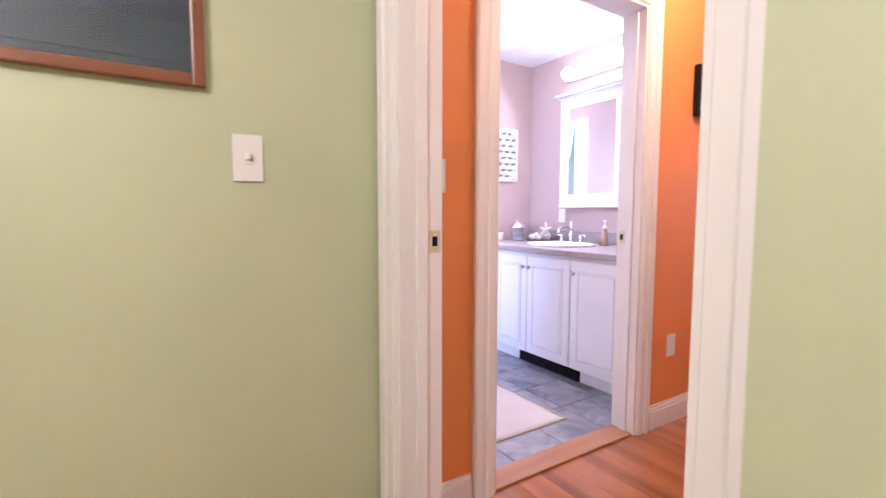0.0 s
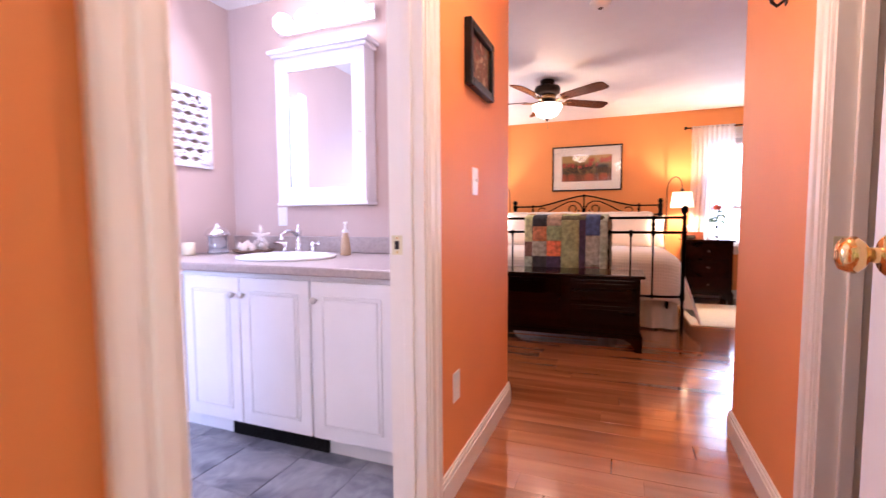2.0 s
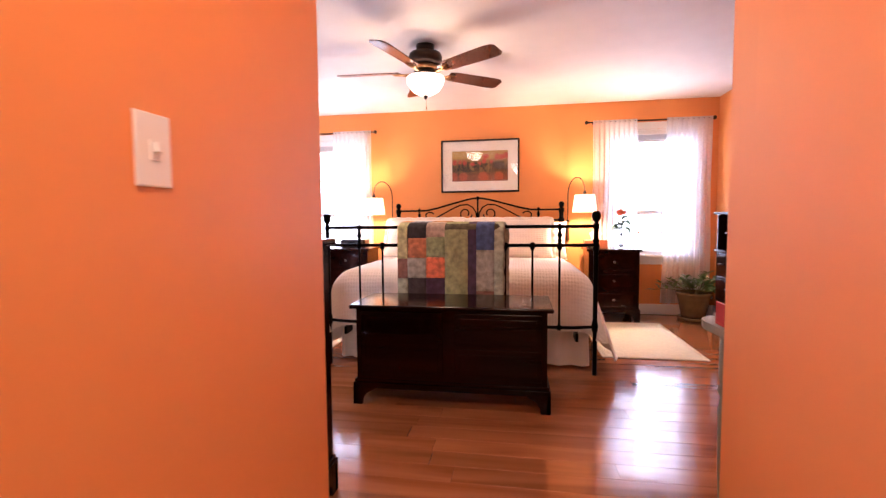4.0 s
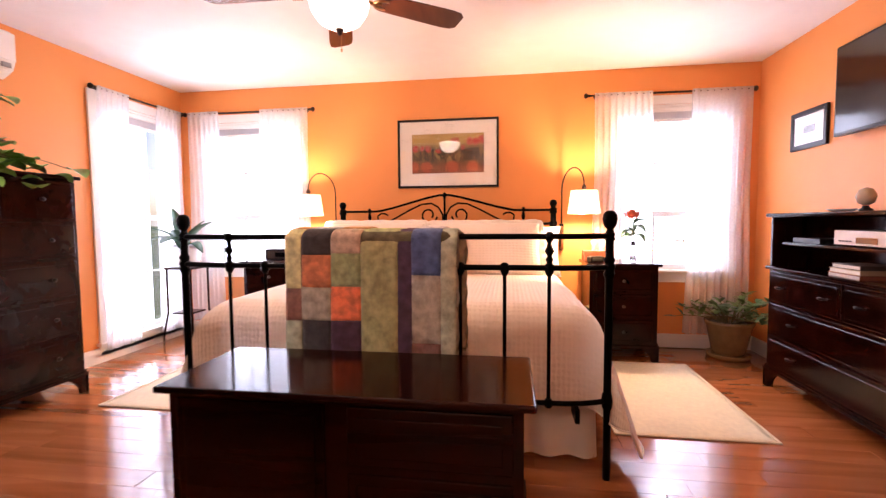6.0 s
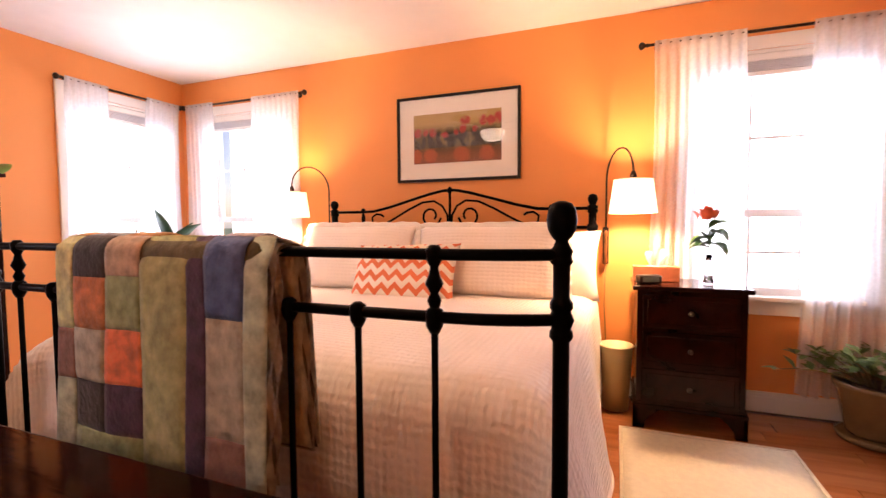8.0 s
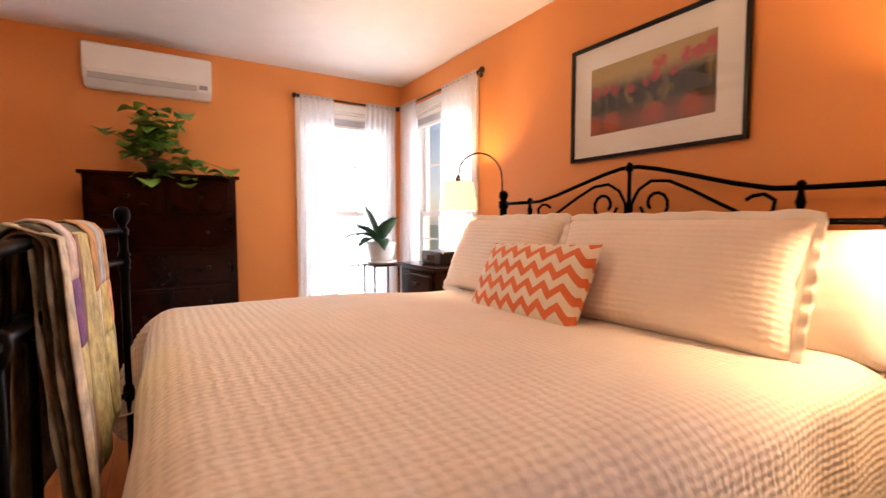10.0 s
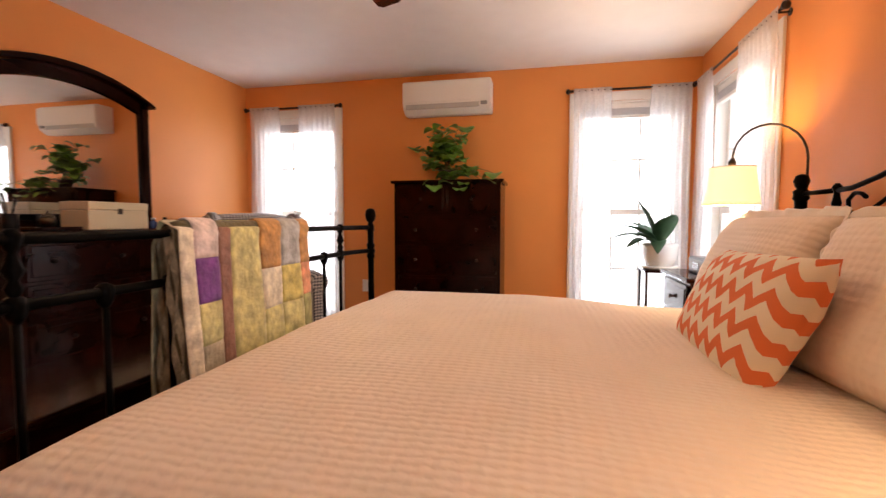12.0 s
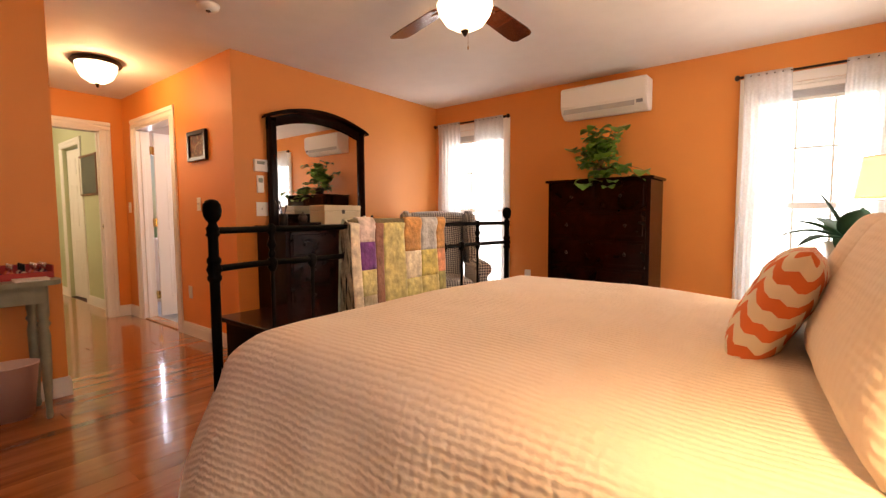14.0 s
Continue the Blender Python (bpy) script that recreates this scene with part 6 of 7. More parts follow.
def polish_rack():
    e = thing("polish_tray", "red tray of nail polish bottles on the desk", "tray", (3.75, 1.08, 0.774))
    boxes_part("tray", RED, e, [(3.66, 3.86, 0.86, 1.16, 0.775, 0.783), (3.66, 3.668, 0.86, 1.16, 0.783, 0.848), (3.668, 3.86, 1.152, 1.16, 0.783, 0.848), (3.852, 3.86, 0.86, 1.152, 0.783, 0.813)], 0.002)
    C = [mat("polish_" + n, c, 0.15, vary=0) for n, c in (("pink", (0.6, 0.18, 0.2)), ("plum", (0.12, 0.03, 0.06)), ("coral", (0.6, 0.14, 0.08)), ("nude", (0.6, 0.4, 0.32)))]
    k = 0
    for x in (3.70, 3.76, 3.82):
        for y in (0.89, 0.94, 0.99, 1.04, 1.09, 1.13):
            bm = bmesh.new()
            add_lathe(bm, [(0.012, 0.784), (0.013, 0.787), (0.013, 0.813), (0.006, 0.817), (0.006, 0.819)], (x, y, 0), 10)
            b = part("bottle", bm, C[k % 4], e)
            bm = bmesh.new()
            add_lathe(bm, [(0.007, 0.820), (0.006, 0.858), (0.004, 0.861)], (x, y, 0), 8)
            part("cap", bm, CHROME if k % 3 else BLACK, b)
            k += 1


polish_rack()
small_box("notepad", "white paper pad lying on the desk", "notepad", (3.88, 3.97, 0.98, 1.12, 0.775, 0.788), mat("paper", (0.75, 0.72, 0.66), 0.8), 0.001, 0.003)
bottle("jar", "small black jar on the desk", "jar", 3.75, 0.78, 0.775, [(0.03, 0), (0.032, 0.003), (0.032, 0.05), (0.028, 0.055)], BLACK, [(0.033, 0.056), (0.033, 0.075), (0.03, 0.078)])

# ---- on the dresser ----
CREAM = mat("cream_lacquer", (0.70, 0.60, 0.40), 0.35, vary=0.03)
jb = small_box("jewellery_box", "cream lacquered jewellery box on the dresser", "jewellery box", (3.74, 3.95, 2.96, 3.37, 1.046, 1.215), CREAM, 0.006, 0.05)
boxes_part("clasp", PEWTER, jb, [(3.951, 3.956, 3.15, 3.18, 1.14, 1.175)], 0.001)
small_box("trinket_tray", "dark wooden trinket tray on the dresser", "tray", (3.76, 3.96, 2.70, 2.92, 1.046, 1.066), CHERRY, 0.004)
bottle("trinket_pot", "small silver lidded pot in the tray", "pot", 3.84, 2.82, 1.067, [(0.02, 0), (0.035, 0.01), (0.038, 0.04), (0.03, 0.055)], PEWTER, [(0.031, 0.056), (0.02, 0.07), (0.006, 0.078), (0.008, 0.085), (0.002, 0.09)], PEWTER)
small_box("picture_stand", "dark small photo stand on the dresser", "photo stand", (3.70, 3.72, 2.86, 2.98, 1.046, 1.14), BLACK, 0.002)
bottle("blue_bottle", "small blue glass bottle on the dresser", "bottle", 3.86, 3.50, 1.046, [(0.02, 0), (0.024, 0.004), (0.024, 0.045), (0.012, 0.055)], mat("blue_glass", (0.04, 0.07, 0.2), 0.1), [(0.013, 0.056), (0.013, 0.075)], CHROME)
bottle("blue_bottle", "small blue glass bottle on the dresser", "bottle", 3.88, 3.58, 1.046, [(0.03, 0), (0.034, 0.004), (0.03, 0.05), (0.012, 0.06)], mat("dark_blue_glass", (0.03, 0.04, 0.12), 0.1), [(0.013, 0.061), (0.013, 0.08)], BLACK)


def curling_wand():
    e = thing("makeup_brush_cup", "black cup with slim brushes on the dresser", "brush cup", (3.86, 2.62, 1.046))
    bm = bmesh.new()
    add_lathe(bm, [(0.03, 0), (0.034, 0.003), (0.036, 0.09), (0.032, 0.09), (0.03, 0.01)], (3.86, 2.62, 1.046), 18)
    part("cup", bm, BLACK, e)
    for dx, dy, L in ((-0.02, -0.05, 0.2), (0.02, 0.02, 0.15), (0.0, -0.03, 0.18)):
        bm = bmesh.new()
        add_tube(bm, [(3.86, 2.62, 1.06), (3.86 + dx * 0.5, 2.62 + dy * 0.5, 1.06 + L * 0.6), (3.86 + dx, 2.62 + dy, 1.06 + L)], [0.004, 0.004, 0.008], 6)
        part("brush", bm, BLACK, e)


curling_wand()

# ---- on the nightstands ----
Z = 0.786
FL = mat("rose_petal", (0.72, 0.12, 0.05), 0.6, vary=0.15, scale=30, sheen=0.3)


def vase():
    x, y = 7.46, 0.67
    e = thing("vase", "clear glass bud vase holding one orange rose", "vase", (x, y, Z))
    bm = bmesh.new()
    add_lathe(bm, [(0.022, 0), (0.026, 0.004), (0.022, 0.06), (0.014, 0.12), (0.018, 0.165), (0.0155, 0.165), (0.0115, 0.12), (0.019, 0.06), (0.02, 0.012)], (x, y, Z), 18)
    part("glass", bm, GLASS, e)
    bm = bmesh.new()
    add_tube(bm, [(x, y, Z + 0.02), (x, y, Z + 0.20), (x + 0.01, y + 0.01, Z + 0.36)], 0.0025, 6)
    st = part("stem", bm, LEAF, e)
    rng = random.Random(3)
    for k in range(9):
        a, h = rng.uniform(0, 6.28), Z + 0.20 + 0.013 * k
        bm = bmesh.new()
        add_leaf(bm, (x, y, h), (x + math.cos(a) * 0.10, y + math.sin(a) * 0.10, h + rng.uniform(-0.06, 0.06)), 0.075, 0.012, 0.6)
        part("leaf", bm, LEAF, st)
    for k in range(14):
        a, r = k * 2.4, 0.010 + 0.0036 * k
        c = Vector((x + 0.01 + math.cos(a) * r, y + 0.01 + math.sin(a) * r, Z + 0.355))
        bm = bmesh.new()
        add_leaf(bm, c, c + Vector((math.cos(a) * (0.006 + 0.002 * k), math.sin(a) * (0.006 + 0.002 * k), 0.085 - 0.0026 * k)), 0.055, 0.006, 0.5, 5)
        part("petal", bm, FL, st)


vase()


def tissue_box():
    x0, x1, y0, y1, h = 7.53, 7.65, 0.80, 1.045, 0.085
    e = thing("tissue_box", "coral card tissue box with white tissues pulled up", "tissue box", ((x0 + x1) / 2, (y0 + y1) / 2, Z))
    boxes_part("carton", mat("coral_card", (0.66, 0.20, 0.09), 0.55, vary=0.12, scale=25), e, [(x0, x1, y0, y1, Z, Z + h)], 0.002)
    xc, yc = (x0 + x1) / 2, (y0 + y1) / 2 - 0.01
    bm = bmesh.new()
    add_lathe(bm, [(0.048, h + 0.0005), (0.05, h + 0.0015), (0.03, h + 0.002)], (xc, yc, Z), 20, (0.6, 1.2))
    part("slot", bm, PAPER, e)
    T = sheer_cloth("tissue_paper", (0.90, 0.88, 0.85), 0.12)
    for k, (turn, lean) in enumerate(((0.1, 0.0), (0.9, 0.012))):
        def fold(u, v):
            w = 0.024 + 0.042 * v ** 0.7
            a = (u - 0.5) * 2
            d = 0.016 * math.sin(a * 5 + k * 2 + 3 * v) * (0.3 + v) + lean * (1 + 2 * v)
            px, py = d, a * w
            z = Z + h + 0.002 + (0.105 - 0.02 * k) * v * (1 - 0.3 * abs(a) ** 1.5) + 0.006 * math.sin(a * 9 + k)* v
            return (xc + px * math.cos(turn) - py * math.sin(turn) * 0.6, yc + px * math.sin(turn) + py * math.cos(turn), z)
        bm = bmesh.new()
        add_grid(bm, 24, 10, fold)
        part("tissue", bm, T, e, "crumpled white paper tissue")


tissue_box()


def alarm_clock():
    e = thing("alarm_clock", "small silver alarm clock with a grey screen", "alarm clock", (7.42, 0.97, Z), -70)
    bm = bmesh.new()
    add_box(bm, -0.065, 0.065, -0.03, 0.03, 0.0, 0.05, 0.012, 3)
    part("case", bm, PEWTER, e, local=True)
    boxes_part("screen", mat("lcd_grey", (0.22, 0.25, 0.20), 0.2), e, [(-0.045, 0.045, -0.0315, -0.029, 0.012, 0.04)], local=True)


alarm_clock()


def radio():
    e = thing("clock_radio", "silver and black radio on the nightstand", "radio", (7.50, 3.72, Z), -90)
    bm = bmesh.new()
    add_box(bm, -0.15, 0.15, -0.08, 0.08, 0.0, 0.10, 0.012, 3)
    part("case", bm, BLACK, e, local=True)
    boxes_part("front", PEWTER, e, [(-0.13, 0.13, -0.083, -0.079, 0.015, 0.085)], 0.002, local=True)
    boxes_part("display", SCREEN, e, [(-0.05, 0.05, -0.085, -0.082, 0.03, 0.07)], local=True)


radio()

# ---- on the media chest ----
zs = 1.165 - 0.36
def player():
    e = thing("disc_player", "silver disc player on the media chest shelf", "disc player", (6.19, -0.22, zs + 0.174))
    boxes_part("case", PEWTER, e, [(5.97, 6.36, -0.36, -0.10, zs + 0.182, zs + 0.262)], 0.004)
    boxes_part("front_panel", mat("silver_plastic", (0.55, 0.53, 0.50), 0.35), e, [(5.97, 6.36, -0.10, -0.094, zs + 0.184, zs + 0.26)], 0.002)
    boxes_part("display", SCREEN, e, [(6.06, 6.20, -0.0945, -0.092, zs + 0.195, zs + 0.225)])
    for x in (6.01, 6.32):
        boxes_part("foot", BLACK, e, [(x - 0.012, x + 0.012, -0.13, -0.106, zs + 0.1735, zs + 0.182)])
    for k in range(4):
        boxes_part("button", BLACK, e, [(6.23 + 0.025 * k, 6.245 + 0.025 * k, -0.0945, -0.091, zs + 0.20, zs + 0.208)])


player()
small_box("disc_box", "thin black set-top box on the shelf", "set-top box", (6.50, 6.75, -0.30, -0.11, zs + 0.174, zs + 0.205), BLACK, 0.003)
for k, (w, c) in enumerate((((0.24), (0.30, 0.10, 0.05)), ((0.23), (0.55, 0.40, 0.25)), ((0.21), (0.10, 0.08, 0.07)))):
    z = zs + 0.001 + 0.026 * k
    bk = thing("book", "book lying in a stack on the lower shelf", "book", (6.3, -0.2, z), group="stacked books")
    boxes_part("cover", mat("book_cover_%s" % "abc"[k], c, 0.5), bk, [(6.20, 6.20 + w, -0.30, -0.12, z, z + 0.003), (6.20, 6.20 + w, -0.30, -0.12, z + 0.021, z + 0.024), (6.20, 6.203, -0.30, -0.12, z + 0.003, z + 0.021)], 0.0008)
    boxes_part("pages", PAPER, bk, [(6.204, 6.197 + w, -0.297, -0.124, z + 0.0035, z + 0.0205)])
bottle("saucer", "small glass dish on the media chest", "dish", 6.47, -0.20, 1.166, [(0.03, 0), (0.05, 0.004), (0.075, 0.014), (0.072, 0.016), (0.045, 0.007)], mat("pale_glass", (0.45, 0.5, 0.55), 0.1))
bottle("ornament", "round glass ornament on a dark foot", "ornament", 6.30, -0.20, 1.166, [(0.03, 0), (0.032, 0.01), (0.015, 0.02), (0.015, 0.03)], BLACK, [(0.01, 0.031), (0.035, 0.045), (0.045, 0.08), (0.03, 0.115), (0.005, 0.125)], mat("smoky_glass", (0.45, 0.38, 0.25), 0.08))


# ---- doors ----
def door_leaf(name, label, m, w, h, knob_x, hinges_x, both=True):
    """A six panel leaf: local x from 0 to w, thickness along y, standing on z 0; hinged at x 0."""
    e = thing(name, label, "door", m.translation, kind="structure")
    e.rotation_euler = m.to_euler()
    t = 0.0175
    boxes_part("leaf", WHITE, e, [(0, w, -t, t, 0.012, h)], 0.002, local=True)
    cols = ((0.11, w / 2 - 0.05), (w / 2 + 0.05, w - 0.11))
    for z0, z1 in ((0.22, 0.82), (0.98, 1.58), (1.68, h - 0.12)):
        for a, b in cols:
            for s in (-1, 1):
                bm = bmesh.new()
                for q in ((a, a + 0.012, z0, z1), (b - 0.012, b, z0, z1), (a + 0.012, b - 0.012, z0, z0 + 0.012), (a + 0.012, b - 0.012, z1 - 0.012, z1)):
                    add_box(bm, q[0], q[1], min(s * t, s * (t + 0.005)), max(s * t, s * (t + 0.005)), q[2], q[3], 0.002, 1)
                add_box(bm, a + 0.03, b - 0.03, min(s * t, s * (t + 0.004)), max(s * t, s * (t + 0.004)), z0 + 0.03, z1 - 0.03, 0.003, 1)
                part("panel", bm, WHITE, e, local=True)
    if knob_x:
        for s in (-1, 1):
            bm = bmesh.new()
            add_tube(bm, [(knob_x, s * d, 1.02) for d in (t, t + 0.004, t + 0.010, t + 0.012, t + 0.03, t + 0.036, t + 0.046, t + 0.06, t + 0.066)], [0.032, 0.032, 0.026, 0.011, 0.011, 0.02, 0.027, 0.022, 0.008], 20)
            part("knob", bm, BRASS, e, "polished brass knob", local=True)
    for z in (0.25, 1.06, 1.85):
        bm = bmesh.new()
        add_tube(bm, [(hinges_x, t + 0.004, z - 0.045), (hinges_x, t + 0.004, z + 0.045)], 0.006, 8)
        add_box(bm, hinges_x, hinges_x + 0.03, t - 0.001, t + 0.002, z - 0.045, z + 0.045)
        if hinges_x < -0.01:
            add_box(bm, 2 * hinges_x - 0.002, hinges_x, t - 0.001, t + 0.002, z - 0.045, z + 0.045)
            add_box(bm, -0.002, 0.0005, -t + 0.004, t, z - 0.045, z + 0.045)
        part("hinge", bm, BRASS, e, "brass butt hinge", local=True)
    return e


door_leaf("door_1", "white six panel entry door standing wide open", Matrix.Translation((XE + 0.006, 1.368, 0)) @ Matrix.Rotation(radians(3.0), 4, "Z"), 0.785, 2.05, 0.735, -0.003)
door_leaf("door_2", "white six panel bathroom door standing open", Matrix.Translation((1.545, BY0 + 0.036, 0)) @ Matrix.Rotation(radians(87), 4, "Z"), 0.86, 2.04, 0.80, -0.016)
door_leaf("door_3", "white panelled door, nearly closed, in the green hall", Matrix.Translation((-0.93, 2.335, 0)) @ Matrix.Rotation(radians(4), 4, "Z"), 0.77, 2.05, 0.70, 0.02)


PALE_BRASS = mat("pale_brass", (0.70, 0.66, 0.45), 0.35, 0.6, vary=0.08)


def strike(name, ax, c, s, u, z):
    """A brass strike plate let into a jamb."""
    def bx(u0, u1, d0, d1, q0, q1):
        v0, v1 = sorted((c + s * d0, c + s * d1))
        return (v0, v1, u0, u1, q0, q1) if ax == "x" else (u0, u1, v0, v1, q0, q1)
    e = thing(name, "brass strike plate on the door jamb", "strike plate", (c, u, z) if ax == "x" else (u, c, z), group="strike plates")
    p = boxes_part("plate", PALE_BRASS, e, [bx(u - 0.019, u + 0.019, 0, 0.002, z - 0.032, z + 0.032)], 0.0006)
    # raised black block in place of the shade inside a latch hole
    boxes_part("latch_hole_shade", BLACK, p, [bx(u - 0.008, u + 0.009, 0.0018, 0.0028, z - 0.014, z + 0.014)])
    for q in (-0.024, 0.024):
        bm = bmesh.new()
        cc = c + s * 0.002
        a = (cc, u, z + q) if ax == "x" else (u, cc, z + q)
        b = (cc + s * 0.001, u, z + q) if ax == "x" else (u, cc + s * 0.001, z + q)
        add_tube(bm, [a, b], 0.004, 8)
        part("screw", bm, BRASS, p)


strike("strike_plate", "y", 2.16 - 0.014, -1, XE - 0.022, 1.02)
strike("strike_plate", "x", 2.41 - 0.014, -1, YB + 0.095, 0.987)
strike("strike_plate", "x", 2.60 - 0.014, -1, YA - 0.03, 0.987)


def latch_plate():
    x, y, z = XE + 0.0055, 1.3685, 1.16
    e = thing("latch_plate", "pale brass latch plate on the entry door edge", "latch plate", (x, y, z))
    bm = bmesh.new()
    add_box(bm, x - 0.002, x + 0.001, y - 0.0125, y + 0.0125, z - 0.047, z + 0.047, 0.0009, 1)
    p = part("plate", bm, PALE_BRASS, e)
    bm = bmesh.new()
    add_tube(bm, [(x - 0.002, y, z), (x - 0.007, y, z)], [0.004, 0.003], 12)
    part("latch_bolt", bm, NICKEL, p)
    for q in (-0.036, 0.036):
        bm = bmesh.new()
        add_tube(bm, [(x - 0.002, y, z + q), (x - 0.003, y, z + q)], 0.0028, 8)
        part("screw", bm, PALE_BRASS, p)


latch_plate()


def coat_hook():
    x, z = 3.02, 1.84
    e = thing("coat_hook", "dark double coat hook on the hall wall", "hook", (x, YA, z))
    bm = bmesh.new()
    add_box(bm, x - 0.012, x + 0.012, YA + 0.0005, YA + 0.005, z - 0.03, z + 0.05, 0.002, 1)
    part("plate", bm, BRONZE, e)
    for pts in ([(x, YA + 0.004, z - 0.01), (x, YA + 0.03, z - 0.03), (x, YA + 0.045, z - 0.015), (x, YA + 0.05, z + 0.01)], [(x, YA + 0.004, z + 0.03), (x, YA + 0.05, z + 0.045), (x, YA + 0.075, z + 0.075)]):
        bm = bmesh.new()
        add_tube(bm, pts, [0.006, 0.006, 0.006, 0.008][:len(pts)], 8)
        part("hook_arm", bm, BRONZE, e)


coat_hook()


def robes():
    N = mat("navy_fleece", (0.012, 0.018, 0.06), 0.95, vary=0.2, bump=0.4, bump_scale=200, sheen=0.4)
    rod = thing("closet_rod", "wooden closet rod for hanging clothes", "closet rod", (2.2, 0.62, 1.7))
    bm = bmesh.new()
    add_tube(bm, [(1.702, 0.62, 1.72), (2.798, 0.62, 1.72)], 0.016, 12)
    part("rod", bm, CHERRY, rod)
    for k, x in enumerate((1.95, 2.2, 2.45, 2.68)):
        e = thing("hanging_robe", "dark navy robe hanging in the closet", "robe", (x, 0.62, 0.5), group="hanging robes")
        bm = bmesh.new()
        def fn(u, v):
            a = 2 * math.pi * u
            w = 0.22 * min(1, 0.25 + 3 * v) * (0.9 + 0.15 * v)
            return (x + 0.06 * math.cos(a) * (0.6 + v) + 0.01 * math.sin(5 * a), 0.62 + w * math.sin(a) + 0.015 * math.cos(7 * a + k), 1.66 - 1.2 * v)
        add_grid(bm, 28, 12, fn, close_u=True)
        part("cloth", bm, N, e)
        bm = bmesh.new()
        add_tube(bm, [(x, 0.62, 1.65), (x, 0.62, 1.69), (x, 0.64, 1.74), (x, 0.62, 1.743)], 0.003, 6)
        part("hanger", bm, CHROME, e)


robes()


# ---- bathroom ----
VW = mat("white_cabinet", (0.80, 0.79, 0.80), 0.28, vary=0.02, bump=0.02)
COUNTER = mat("taupe_laminate", (0.40, 0.33, 0.30), 0.3, vary=0.12, scale=60, bump=0.03)


def vanity_unit(y0, y1, doors, knobs):
    e = thing("vanity_cabinet", "white vanity cabinet with raised panel doors", "cabinet", ((2.68 + BX) / 2, (y0 + y1) / 2, 0), group="vanity cabinets")
    boxes_part("body", VW, e, [(2.682, BX - 0.002, y0, y1, 0.10, 0.828)], 0.001)
    boxes_part("toe_kick", VW, e, [(2.74, BX - 0.002, y0, y1, 0.0, 0.10)])
    for (a, b), k in zip(doors, knobs):
        d = boxes_part("door", VW, e, [(2.662, 2.681, a + 0.003, b - 0.003, 0.105, 0.805)], 0.003)
        bm = bmesh.new()
        add_box(bm, 2.655, 2.663, a + 0.075, b - 0.075, 0.18, 0.73, 0.007, 1)
        part("raised_panel", bm, VW, d)
        bm = bmesh.new()
        for q in ((a + 0.058, a + 0.066, 0.165, 0.745), (b - 0.066, b - 0.058, 0.165, 0.745), (a + 0.066, b - 0.066, 0.165, 0.173), (a + 0.066, b - 0.066, 0.737, 0.745)):
            add_box(bm, 2.656, 2.663, *q, 0.002, 1)
        part("panel_bead", bm, VW, d)
        bm = bmesh.new()
        yk = a + 0.03 if k < 0 else b - 0.03
        add_tube(bm, [(2.662, yk, 0.725), (2.648, yk, 0.725), (2.644, yk, 0.725), (2.634, yk, 0.725), (2.630, yk, 0.725)], [0.006, 0.006, 0.015, 0.014, 0.005], 12)
        part("knob", bm, NICKEL, d, "brushed nickel knob")


vanity_unit(2.495, 3.032, [(2.62, 3.03)], [1])
vanity_unit(3.034, 3.796, [(3.036, 3.435), (3.435, 3.794)], [1, -1])
vanity_unit(3.798, 4.198, [(3.80, 4.16)], [-1])


def toe_vent():
    e = thing("floor_vent", "black register grille in the vanity toe kick", "vent", (2.735, 3.28, 0))
    boxes_part("frame", BLACK, e, [(2.728, 2.739, 3.0, 3.57, 0.004, 0.012), (2.728, 2.739, 3.0, 3.57, 0.086, 0.095), (2.728, 2.739, 3.0, 3.012, 0.012, 0.086), (2.728, 2.739, 3.558, 3.57, 0.012, 0.086)])
    boxes_part("backing", BLACK, e, [(2.7365, 2.7395, 3.012, 3.558, 0.012, 0.086)])
    for k in range(6):
        z = 0.02 + 0.011 * k
        boxes_part("slat", BLACK, e, [(2.730, 2.736, 3.013, 3.557, z, z + 0.004)])


toe_vent()


def worktop():
    e = thing("vanity_worktop", "taupe laminate worktop with a backsplash", "worktop", (3.0, 3.34, 0.83))
    boxes_part("slab", COUNTER, e, [(2.632, BX - 0.002, 2.493, 4.199, 0.83, 0.87)], 0.008)
    boxes_part("backsplash", COUNTER, e, [(BX - 0.022, BX - 0.001, 2.493, 4.199, 0.871, 0.965)], 0.004)


worktop()
CER = mat("white_basin_glaze", (0.84, 0.82, 0.80), 0.12, vary=0.01, bump=0)


def basin():
    c = (2.98, 3.42, 0.868)
    e = thing("sink", "white oval drop-in sink in the worktop", "sink", c)
    bm = bmesh.new()
    add_lathe(bm, [(0.262, 0.002), (0.268, 0.010), (0.262, 0.018), (0.245, 0.019), (0.225, 0.012), (0.20, 0.005), (0.12, 0.0035), (0.02, 0.0032)], c, 40, (0.86, 1.0))
    part("bowl", bm, CER, e)
    bm = bmesh.new()
    add_lathe(bm, [(0.024, 0.004), (0.022, 0.007), (0.01, 0.0075)], c, 16)
    part("drain", bm, CHROME, e)


basin()


